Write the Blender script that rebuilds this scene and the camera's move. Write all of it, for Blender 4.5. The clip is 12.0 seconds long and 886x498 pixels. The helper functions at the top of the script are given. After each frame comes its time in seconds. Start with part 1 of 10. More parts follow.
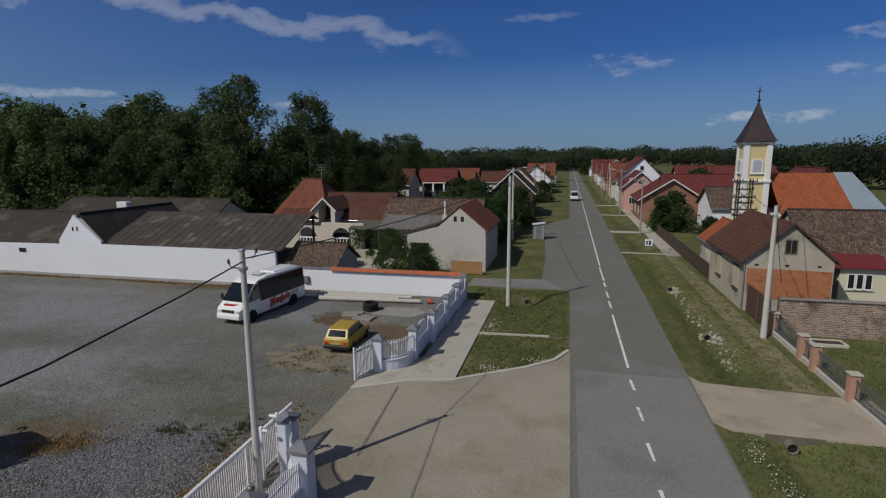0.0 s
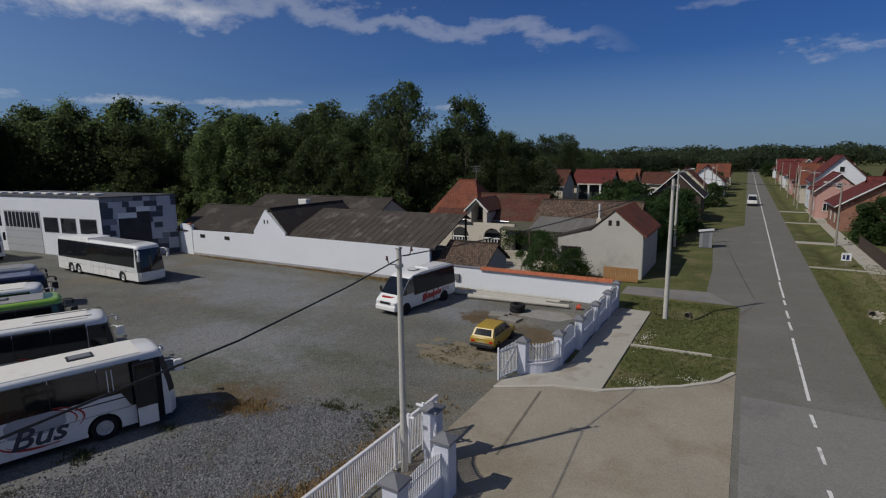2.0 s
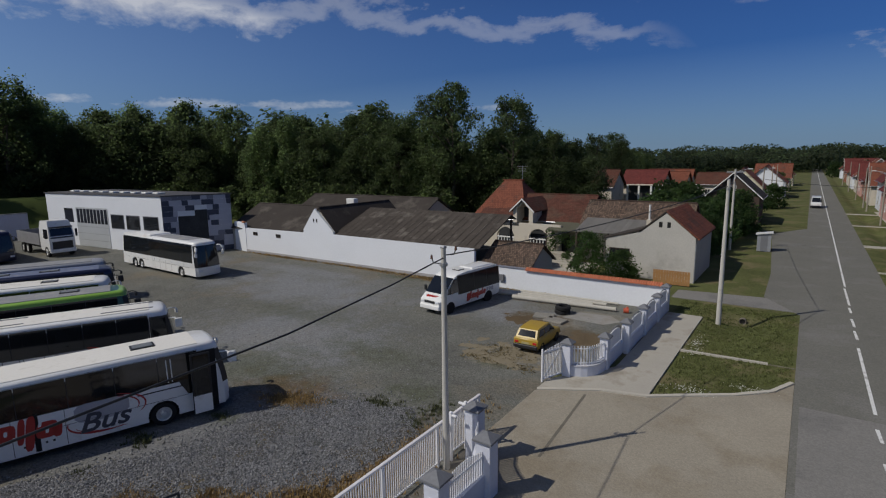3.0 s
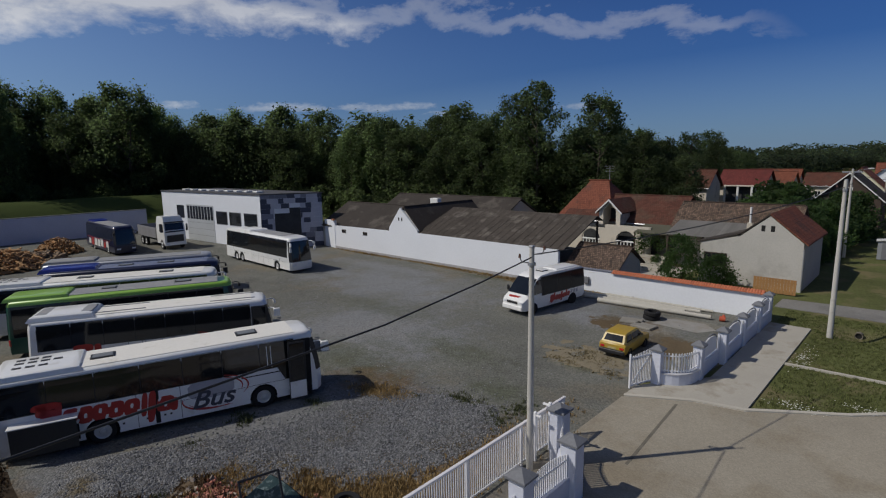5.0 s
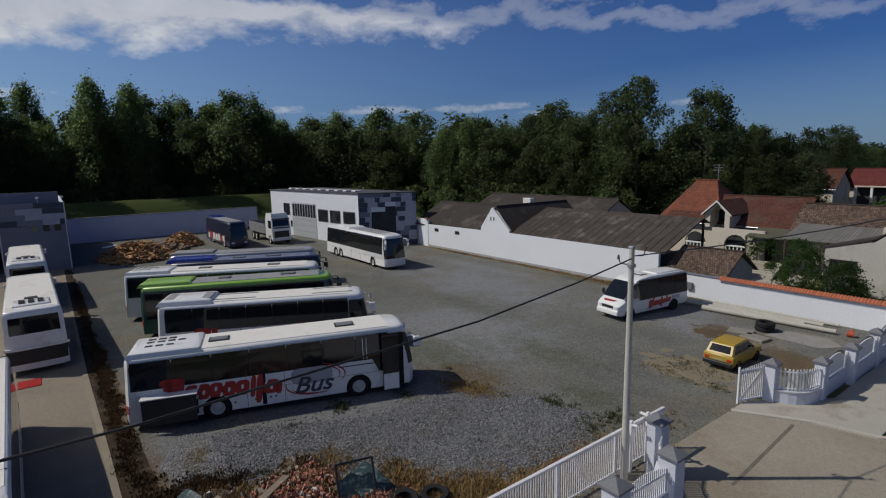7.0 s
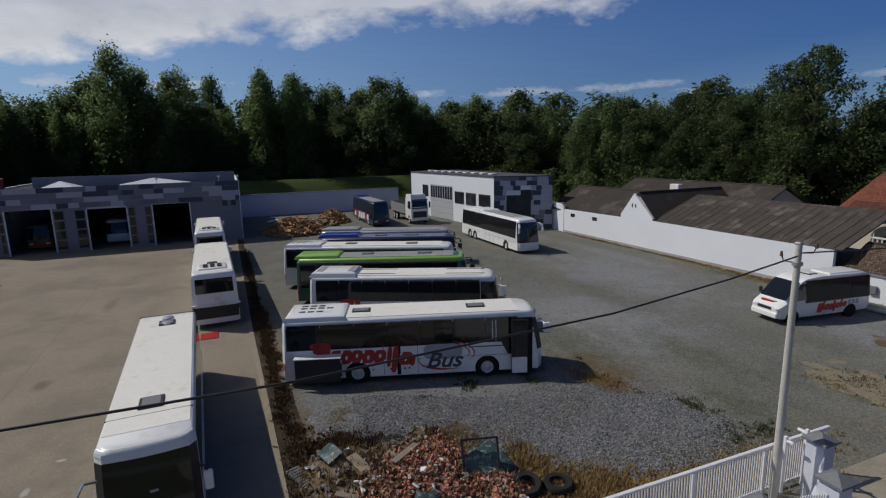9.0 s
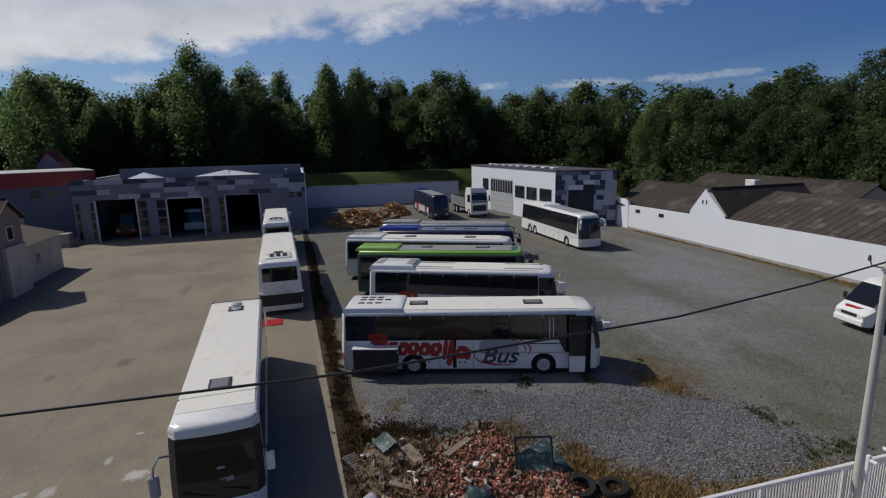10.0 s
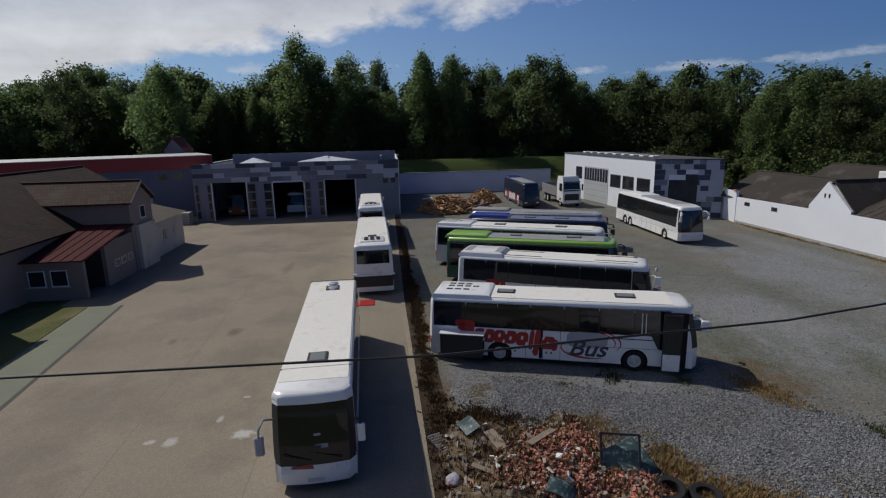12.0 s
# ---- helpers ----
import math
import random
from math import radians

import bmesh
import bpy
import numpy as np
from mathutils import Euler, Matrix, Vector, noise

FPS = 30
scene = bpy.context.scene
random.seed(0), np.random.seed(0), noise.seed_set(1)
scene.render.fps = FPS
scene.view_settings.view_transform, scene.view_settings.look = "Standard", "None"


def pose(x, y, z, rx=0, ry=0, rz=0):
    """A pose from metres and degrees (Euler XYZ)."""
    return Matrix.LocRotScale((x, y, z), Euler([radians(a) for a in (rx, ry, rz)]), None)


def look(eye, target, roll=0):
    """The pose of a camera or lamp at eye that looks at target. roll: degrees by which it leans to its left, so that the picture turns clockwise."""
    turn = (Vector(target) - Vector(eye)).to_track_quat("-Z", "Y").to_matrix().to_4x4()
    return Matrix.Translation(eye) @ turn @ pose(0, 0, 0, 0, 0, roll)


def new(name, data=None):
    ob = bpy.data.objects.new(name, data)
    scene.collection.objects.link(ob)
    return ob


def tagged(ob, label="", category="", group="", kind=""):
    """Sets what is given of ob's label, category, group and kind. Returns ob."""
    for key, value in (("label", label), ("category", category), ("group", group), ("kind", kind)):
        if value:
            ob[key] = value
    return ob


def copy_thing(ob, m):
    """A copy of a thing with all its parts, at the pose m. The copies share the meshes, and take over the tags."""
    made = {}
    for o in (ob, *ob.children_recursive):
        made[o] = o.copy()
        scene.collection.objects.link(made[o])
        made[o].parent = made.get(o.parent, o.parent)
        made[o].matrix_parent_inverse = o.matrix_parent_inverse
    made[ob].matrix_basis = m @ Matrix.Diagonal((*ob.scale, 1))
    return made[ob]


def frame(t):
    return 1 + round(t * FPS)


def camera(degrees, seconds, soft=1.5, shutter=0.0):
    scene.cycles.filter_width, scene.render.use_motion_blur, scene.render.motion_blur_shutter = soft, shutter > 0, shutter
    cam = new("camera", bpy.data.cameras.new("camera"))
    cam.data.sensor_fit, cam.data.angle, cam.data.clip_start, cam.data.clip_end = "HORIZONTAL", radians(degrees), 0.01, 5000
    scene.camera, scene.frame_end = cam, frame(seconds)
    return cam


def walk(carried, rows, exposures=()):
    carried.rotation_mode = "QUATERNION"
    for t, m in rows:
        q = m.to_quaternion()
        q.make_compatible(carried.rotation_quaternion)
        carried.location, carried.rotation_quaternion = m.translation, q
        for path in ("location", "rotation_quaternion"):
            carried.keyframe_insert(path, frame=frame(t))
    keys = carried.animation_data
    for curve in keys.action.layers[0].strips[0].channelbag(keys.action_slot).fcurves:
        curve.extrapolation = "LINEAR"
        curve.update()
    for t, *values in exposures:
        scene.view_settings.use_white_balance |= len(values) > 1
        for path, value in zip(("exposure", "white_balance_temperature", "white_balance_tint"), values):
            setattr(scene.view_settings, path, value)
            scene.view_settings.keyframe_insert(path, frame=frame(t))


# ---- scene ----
cam = camera(79.9, 12.0, soft=1.2)
PATH = [
    (0, (-0.063, 0.435, 10.926), (-0.516, 2.352, 10.582), -0.4),
    (0.5, (-0.043, 0.403, 10.983), (-0.65, 2.277, 10.64), -0.4),
    (1, (-0.028, 0.346, 11.089), (-0.79, 2.163, 10.744), -0.7),
    (1.5, (0.01, 0.296, 11.074), (-0.883, 2.053, 10.734), -0.7),
    (2, (0.088, 0.318, 11.058), (-0.891, 2.03, 10.72), -0.7),
    (2.5, (0.132, 0.319, 11.029), (-0.924, 1.984, 10.695), -0.7),
    (3, (0.167, 0.238, 11.047), (-0.956, 1.859, 10.712), -0.8),
    (5, (0.062, -0.121, 11.018), (-1.294, 1.312, 10.689), -1.0),
    (5.5, (0.037, -0.099, 11.025), (-1.369, 1.285, 10.698), -1.2),
    (6, (0.001, -0.175, 11.01), (-1.457, 1.154, 10.685), -1.2),
    (6.5, (0.001, -0.21, 10.991), (-1.517, 1.052, 10.668), -1.3),
    (7, (-0.003, -0.216, 10.943), (-1.586, 0.963, 10.622), -1.3),
    (9, (0.041, -0.262, 10.999), (-1.78, 0.477, 10.626), -1.3),
    (9.5, (0.003, -0.236, 11.036), (-1.858, 0.389, 10.652), -1.3),
    (10, (0.02, -0.191, 11.055), (-1.869, 0.335, 10.662), -1.3),
    (10.5, (0.046, -0.167, 11.071), (-1.864, 0.271, 10.67), -1.3),
    (11, (0.088, -0.184, 11.123), (-1.835, 0.176, 10.711), -1.2),
    (11.5, (0.118, -0.217, 11.116), (-1.816, 0.07, 10.694), -1.3),
    (12, (0.154, -0.29, 11.109), (-1.789, -0.092, 10.676), -1.3),
]
walk(cam, [(t, look(eye, target, roll)) for t, eye, target, roll in PATH], ((0.0, 0.0), (6.5, 0.02), (9.0, 0.07), (11.0, 0.12), (12.0, 0.12)))


# ---- light ----
SUN_EL, SUN_AZ = radians(45.5), radians(218.5)      # azimuth clockwise from +y
world = bpy.data.worlds.new("sky")
scene.world = world
world.use_nodes = True


def sky_nodes():
    nt = world.node_tree
    nt.nodes.clear()
    N, L = nt.nodes.new, nt.links.new
    out, bg = N("ShaderNodeOutputWorld"), N("ShaderNodeBackground")
    sky = N("ShaderNodeTexSky")
    sky.sky_type, sky.sun_disc = "NISHITA", False
    sky.sun_elevation, sky.sun_rotation = SUN_EL, SUN_AZ
    sky.air_density, sky.dust_density, sky.ozone_density = 1.0, 1.6, 3.5
    co = N("ShaderNodeTexCoord")
    sep = N("ShaderNodeSeparateXYZ")
    L(co.outputs["Generated"], sep.inputs[0])

    def m(op, a, b=None, clamp=False):
        n = N("ShaderNodeMath")
        n.operation, n.use_clamp = op, clamp
        for k, v in enumerate((a, b)):
            if v is None:
                continue
            if isinstance(v, (int, float)):
                n.inputs[k].default_value = v
            else:
                L(v, n.inputs[k])
        return n.outputs[0]

    z = m("MAXIMUM", sep.outputs[2], 0.02)
    px, py = m("DIVIDE", sep.outputs[0], z), m("DIVIDE", sep.outputs[1], z)
    flat = N("ShaderNodeCombineXYZ")
    L(px, flat.inputs[0]), L(py, flat.inputs[1])
    lift = N("ShaderNodeMapping")
    lift.inputs["Scale"].default_value = (1.0, 1.0, 2.0)
    L(co.outputs["Generated"], lift.inputs["Vector"])
    n1 = N("ShaderNodeTexNoise")
    n1.inputs["Scale"].default_value, n1.inputs["Detail"].default_value = 9.5, 10
    n1.inputs["Roughness"].default_value, n1.inputs["Distortion"].default_value = 0.6, 0.2
    L(lift.outputs[0], n1.inputs["Vector"])
    n2 = N("ShaderNodeTexNoise")
    n2.inputs["Scale"].default_value, n2.inputs["Detail"].default_value = 0.35, 5
    L(flat.outputs[0], n2.inputs["Vector"])
    # one bank of cloud whose edge runs across the sky, thinning to a tongue of puffs towards the east
    edge = m("SUBTRACT", m("ADD", m("MULTIPLY", px, 1.2), CLOUD_EDGE), py)
    lumps = m("ADD", m("MULTIPLY", m("SUBTRACT", n1.outputs[0], 0.5), 5.0), m("MULTIPLY", m("SUBTRACT", n2.outputs[0], 0.5), 2.2))
    # the py term spreads the bank overhead, out of view, to add fill
    width = m("ADD", m("MULTIPLY", m("MAXIMUM", m("SUBTRACT", -3.1, px), 0.0), 3.5), m("ADD", m("MULTIPLY", m("MAXIMUM", m("SUBTRACT", 1.0, py), 0.0), 3.0), 1.5))
    tongue = m("MULTIPLY", m("SUBTRACT", width, m("ADD", edge, lumps)), 0.9, True)
    east = m("MULTIPLY", m("SUBTRACT", -0.95, px), 2.2, True)
    cover = m("MULTIPLY", m("ADD", m("MULTIPLY", edge, 1.1), lumps), 0.75, True)
    cover = m("MULTIPLY", m("MULTIPLY", cover, tongue), east)
    thick = m("ADD", 0.60, m("MULTIPLY", m("SUBTRACT", -2.6, px), 0.10, True))
    cover = m("MULTIPLY", cover, thick)
    # unseen broken cloud, added overhead as neutral fill light
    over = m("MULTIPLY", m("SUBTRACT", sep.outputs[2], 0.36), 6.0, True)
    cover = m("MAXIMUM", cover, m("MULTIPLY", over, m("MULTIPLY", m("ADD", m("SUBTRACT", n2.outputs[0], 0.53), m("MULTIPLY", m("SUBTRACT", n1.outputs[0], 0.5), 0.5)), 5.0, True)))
    # single small clouds: azimuth west of north, height over the horizon, half widths, strength
    low3 = N("ShaderNodeMapping")
    low3.inputs["Scale"].default_value = (1.0, 1.0, 2.4)
    L(co.outputs["Generated"], low3.inputs["Vector"])
    n3 = N("ShaderNodeTexNoise")
    n3.inputs["Scale"].default_value, n3.inputs["Detail"].default_value, n3.inputs["Roughness"].default_value = 15.0, 8, 0.62
    L(low3.outputs[0], n3.inputs["Vector"])
    az = m("ARCTAN2", m("MULTIPLY", sep.outputs[0], -1.0), sep.outputs[1])
    for a0, h0, ra, rh, st in SMALL_CLOUDS:
        u = m("DIVIDE", m("SUBTRACT", az, radians(a0)), radians(ra))
        w = m("DIVIDE", m("SUBTRACT", sep.outputs[2], math.sin(radians(h0))), math.sin(radians(rh)))
        r2 = m("ADD", m("MULTIPLY", u, u), m("MULTIPLY", w, w))
        puff = m("ADD", m("SUBTRACT", 0.65, r2), m("MULTIPLY", m("SUBTRACT", n3.outputs[0], 0.5), 6.5))
        puff = m("MULTIPLY", m("MULTIPLY", m("MULTIPLY", puff, 0.8, True), m("SUBTRACT", 2.0, r2, True)), st)
        cover = m("MAXIMUM", cover, puff)
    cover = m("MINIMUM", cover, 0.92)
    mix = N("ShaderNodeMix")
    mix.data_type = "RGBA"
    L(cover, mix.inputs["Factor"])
    tint = N("ShaderNodeMix")
    tint.data_type, tint.blend_type = "RGBA", "MULTIPLY"
    tint.inputs["Factor"].default_value = 1.0
    tint.inputs["B"].default_value = SKY_TINT
    fill_dim = N("ShaderNodeMapRange")                       # sky dimmed above the view to hold down its fill
    fill_dim.inputs["From Min"].default_value, fill_dim.inputs["From Max"].default_value = 0.24, 0.58
    fill_dim.inputs["To Min"].default_value, fill_dim.inputs["To Max"].default_value = 1.0, 0.62
    L(sep.outputs[2], fill_dim.inputs["Value"])
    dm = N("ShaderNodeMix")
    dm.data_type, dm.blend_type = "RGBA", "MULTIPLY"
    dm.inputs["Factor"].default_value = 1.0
    L(sky.outputs[0], dm.inputs["A"]), L(fill_dim.outputs[0], dm.inputs["B"])
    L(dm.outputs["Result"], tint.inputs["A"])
    # pale haze low down, stronger on the sun's side
    side = m("ADD", m("MULTIPLY", sep.outputs[0], 0.5 * math.sin(SUN_AZ)), m("ADD", m("MULTIPLY", sep.outputs[1], 0.5 * math.cos(SUN_AZ)), 0.5))
    low = m("POWER", m("SUBTRACT", 1.0, m("MULTIPLY", sep.outputs[2], 2.1), True), 1.15)
    hz = N("ShaderNodeMix")
    hz.data_type = "RGBA"
    hz.inputs["B"].default_value = HAZE
    rim = m("MULTIPLY", m("SUBTRACT", 1.0, m("MULTIPLY", sep.outputs[2], 5.5), True), 0.42)
    L(m("MAXIMUM", rim, m("MULTIPLY", low, m("ADD", m("POWER", side, 2.3), 0.02), True)), hz.inputs["Factor"])
    L(tint.outputs["Result"], hz.inputs["A"])
    L(hz.outputs["Result"], mix.inputs["A"])
    grey = N("ShaderNodeMix")                            # hollows of the cloud are greyer than its crests
    grey.data_type = "RGBA"
    grey.inputs["A"].default_value, grey.inputs["B"].default_value = tuple(c * 0.74 for c in CLOUD[:3]) + (1,), CLOUD
    L(m("MULTIPLY", m("SUBTRACT", m("ADD", n1.outputs[0], n2.outputs[0]), 0.72), 2.2, True), grey.inputs["Factor"])
    L(grey.outputs["Result"], mix.inputs["B"])
    L(mix.outputs["Result"], bg.inputs[0])
    bg.inputs[1].default_value = SKY_POWER
    L(bg.outputs[0], out.inputs[0])


SKY_POWER, CLOUD, SKY_TINT, CLOUD_EDGE, HAZE = 0.0405, (15.4, 15.6, 16.2, 1), (0.33, 0.70, 1.42, 1), 6.95, (7.6, 11.0, 14.8, 1)
SMALL_CLOUDS = ((58, 5.6, 16, 0.55, 0.42), (97, 6.4, 12, 0.6, 0.5), (42, 4.9, 4.5, 0.45, 0.45), (43, 3.9, 1.6, 0.6, 0.75), (38.5, 3.8, 1.2, 0.45, 0.75), (28, 5.3, 6, 0.4, 0.35),
                (-5.5, 9.0, 4.0, 1.3, 0.45), (-17.5, 3.2, 5, 0.8, 0.6), (-24, 7.0, 4, 0.6, 0.35), (-27, 9.6, 5, 0.9, 0.35), (85, 4.6, 2.0, 0.8, 0.7), (2, 13.6, 5, 0.5, 0.2))
sky_nodes()
sun = new("sun", bpy.data.lights.new("sun", "SUN"))
sun.data.energy, sun.data.angle, sun.data.color = 2.72, radians(0.53), (1.0, 0.945, 0.85)
sun.matrix_world = look((0, 0, 0), (-math.sin(SUN_AZ) * math.cos(SUN_EL), -math.cos(SUN_AZ) * math.cos(SUN_EL), -math.sin(SUN_EL)))


# ---- materials ----
MATS = {}


def mat(name, col, rough=0.7, metal=0.0, vary=0.12, scale=1.0, fine=18.0, bump=0.15, dirt=None, dirt_amount=0.0, dirt_scale=0.4, gloss=0.5,
        per_object=0.0, per_island=0.0, coat=0.0):
    """A plain surface: base colour with coarse and fine variation, stains of a second colour and fine relief. Sizes per metre."""
    if name in MATS:
        return MATS[name]
    ma = MATS[name] = bpy.data.materials.new(name)
    ma.use_nodes = True
    nt = ma.node_tree
    N, L = nt.nodes.new, nt.links.new
    bs = nt.nodes["Principled BSDF"]
    bs.inputs["Roughness"].default_value, bs.inputs["Metallic"].default_value = rough, metal
    bs.inputs["Specular IOR Level"].default_value = gloss
    bs.inputs["Coat Weight"].default_value = coat
    bs.inputs["Coat Roughness"].default_value = 0.08
    co = N("ShaderNodeTexCoord").outputs["Object"]
    a, b = N("ShaderNodeTexNoise"), N("ShaderNodeTexNoise")
    a.inputs["Scale"].default_value, a.inputs["Detail"].default_value = scale, 5
    b.inputs["Scale"].default_value, b.inputs["Detail"].default_value = fine, 3
    L(co, a.inputs["Vector"]), L(co, b.inputs["Vector"])
    add = N("ShaderNodeMath")
    add.operation = "ADD"
    L(a.outputs[0], add.inputs[0]), L(b.outputs[0], add.inputs[1])
    rng = N("ShaderNodeMapRange")
    rng.inputs["From Min"].default_value, rng.inputs["From Max"].default_value = 0.6, 1.4
    rng.inputs["To Min"].default_value, rng.inputs["To Max"].default_value = 1 - vary, 1 + vary
    L(add.outputs[0], rng.inputs["Value"])
    val = rng.outputs[0]
    for amount, node, sock in ((per_object, "ShaderNodeObjectInfo", "Random"), (per_island, "ShaderNodeNewGeometry", "Random Per Island")):
        if amount:
            r2 = N("ShaderNodeMapRange")
            r2.inputs["To Min"].default_value, r2.inputs["To Max"].default_value = 1 - amount, 1 + amount
            L(N(node).outputs[sock], r2.inputs["Value"])
            mu = N("ShaderNodeMath")
            mu.operation = "MULTIPLY"
            L(val, mu.inputs[0]), L(r2.outputs[0], mu.inputs[1])
            val = mu.outputs[0]
    hsv = N("ShaderNodeHueSaturation")
    hsv.inputs["Color"].default_value = (*col, 1)
    L(val, hsv.inputs["Value"])
    colour = hsv.outputs[0]
    if dirt:
        d = N("ShaderNodeTexNoise")
        d.inputs["Scale"].default_value, d.inputs["Detail"].default_value, d.inputs["Roughness"].default_value = dirt_scale, 7, 0.65
        L(co, d.inputs["Vector"])
        dr = N("ShaderNodeMapRange")
        dr.inputs["From Min"].default_value, dr.inputs["From Max"].default_value = 0.62 - dirt_amount * 0.3, 0.72 - dirt_amount * 0.2
        L(d.outputs[0], dr.inputs["Value"])
        mx = N("ShaderNodeMix")
        mx.data_type = "RGBA"
        L(dr.outputs[0], mx.inputs["Factor"]), L(colour, mx.inputs["A"])
        mx.inputs["B"].default_value = (*dirt, 1)
        colour = mx.outputs["Result"]
    L(colour, bs.inputs["Base Color"])
    if bump:
        bp = N("ShaderNodeBump")
        bp.inputs["Strength"].default_value, bp.inputs["Distance"].default_value = bump, 0.02
        L(b.outputs[0], bp.inputs["Height"]), L(bp.outputs[0], bs.inputs["Normal"])
    return ma


def nodes_of(ma):
    return ma.node_tree, ma.node_tree.nodes["Principled BSDF"]


def wave_tile(name, col, dark, course=0.33, along=0.24, vary=0.25, stain=(0.1, 0.07, 0.05), stain_amount=0.3, light=(1.0, 1.0, 1.0)):
    """Roof tiles: courses up the slope and ribs along it, in each roof plane's own generated-free object coordinates (uv layer 'slope')."""
    if name in MATS:
        return MATS[name]
    ma = mat(name, col, 0.85, vary=vary, scale=0.8, fine=7.0, bump=0.0, dirt=stain, dirt_amount=stain_amount, dirt_scale=0.5, gloss=0.25)
    nt, bs = nodes_of(ma)
    N, L = nt.nodes.new, nt.links.new
    uv = N("ShaderNodeUVMap")
    uv.uv_map = "slope"
    br = N("ShaderNodeTexBrick")
    br.offset = 0.5
    br.inputs["Scale"].default_value = 1.0
    br.inputs["Brick Width"].default_value, br.inputs["Row Height"].default_value = along, course
    br.inputs["Mortar Size"].default_value, br.inputs["Mortar Smooth"].default_value = 0.03, 0.6
    br.inputs["Color1"].default_value, br.inputs["Color2"].default_value = (*light, 1), (0.62, 0.6, 0.58, 1)
    br.inputs["Mortar"].default_value = (*dark, 1)
    L(uv.outputs[0], br.inputs["Vector"])
    mu = N("ShaderNodeMix")
    mu.data_type, mu.blend_type = "RGBA", "MULTIPLY"
    mu.inputs["Factor"].default_value = 0.75
    old = bs.inputs["Base Color"].links[0].from_socket
    L(old, mu.inputs["A"]), L(br.outputs["Color"], mu.inputs["B"]), L(mu.outputs["Result"], bs.inputs["Base Color"])
    bp = N("ShaderNodeBump")
    bp.inputs["Strength"].default_value, bp.inputs["Distance"].default_value = 0.7, 0.05
    inv = N("ShaderNodeMath")
    inv.operation = "SUBTRACT"
    inv.inputs[0].default_value = 1.0
    L(br.outputs["Fac"], inv.inputs[1]), L(inv.outputs[0], bp.inputs["Height"]), L(bp.outputs[0], bs.inputs["Normal"])
    return ma


def brick_wall(name, c1, c2, mortar, w=0.26, h=0.075, stain=None, amount=0.3):
    if name in MATS:
        return MATS[name]
    ma = mat(name, (1, 1, 1), 0.9, vary=0.18, scale=0.7, fine=10, bump=0.0, gloss=0.2, dirt=stain, dirt_amount=amount, dirt_scale=0.6)
    nt, bs = nodes_of(ma)
    N, L = nt.nodes.new, nt.links.new
    uv = N("ShaderNodeUVMap")
    uv.uv_map = "slope"
    br = N("ShaderNodeTexBrick")
    br.inputs["Scale"].default_value = 1.0
    br.inputs["Brick Width"].default_value, br.inputs["Row Height"].default_value = w, h
    br.inputs["Mortar Size"].default_value = 0.008
    br.inputs["Color1"].default_value, br.inputs["Color2"].default_value, br.inputs["Mortar"].default_value = (*c1, 1), (*c2, 1), (*mortar, 1)
    L(uv.outputs[0], br.inputs["Vector"])
    mu = N("ShaderNodeMix")
    mu.data_type, mu.blend_type = "RGBA", "MULTIPLY"
    mu.inputs["Factor"].default_value = 1.0
    old = bs.inputs["Base Color"].links[0].from_socket
    L(old, mu.inputs["A"]), L(br.outputs["Color"], mu.inputs["B"]), L(mu.outputs["Result"], bs.inputs["Base Color"])
    return ma


def glass(name, col=(0.012, 0.014, 0.016), rough=0.06):
    ma = mat(name, col, rough, vary=0.3, scale=0.5, fine=2.0, bump=0.0, gloss=0.6)
    return ma


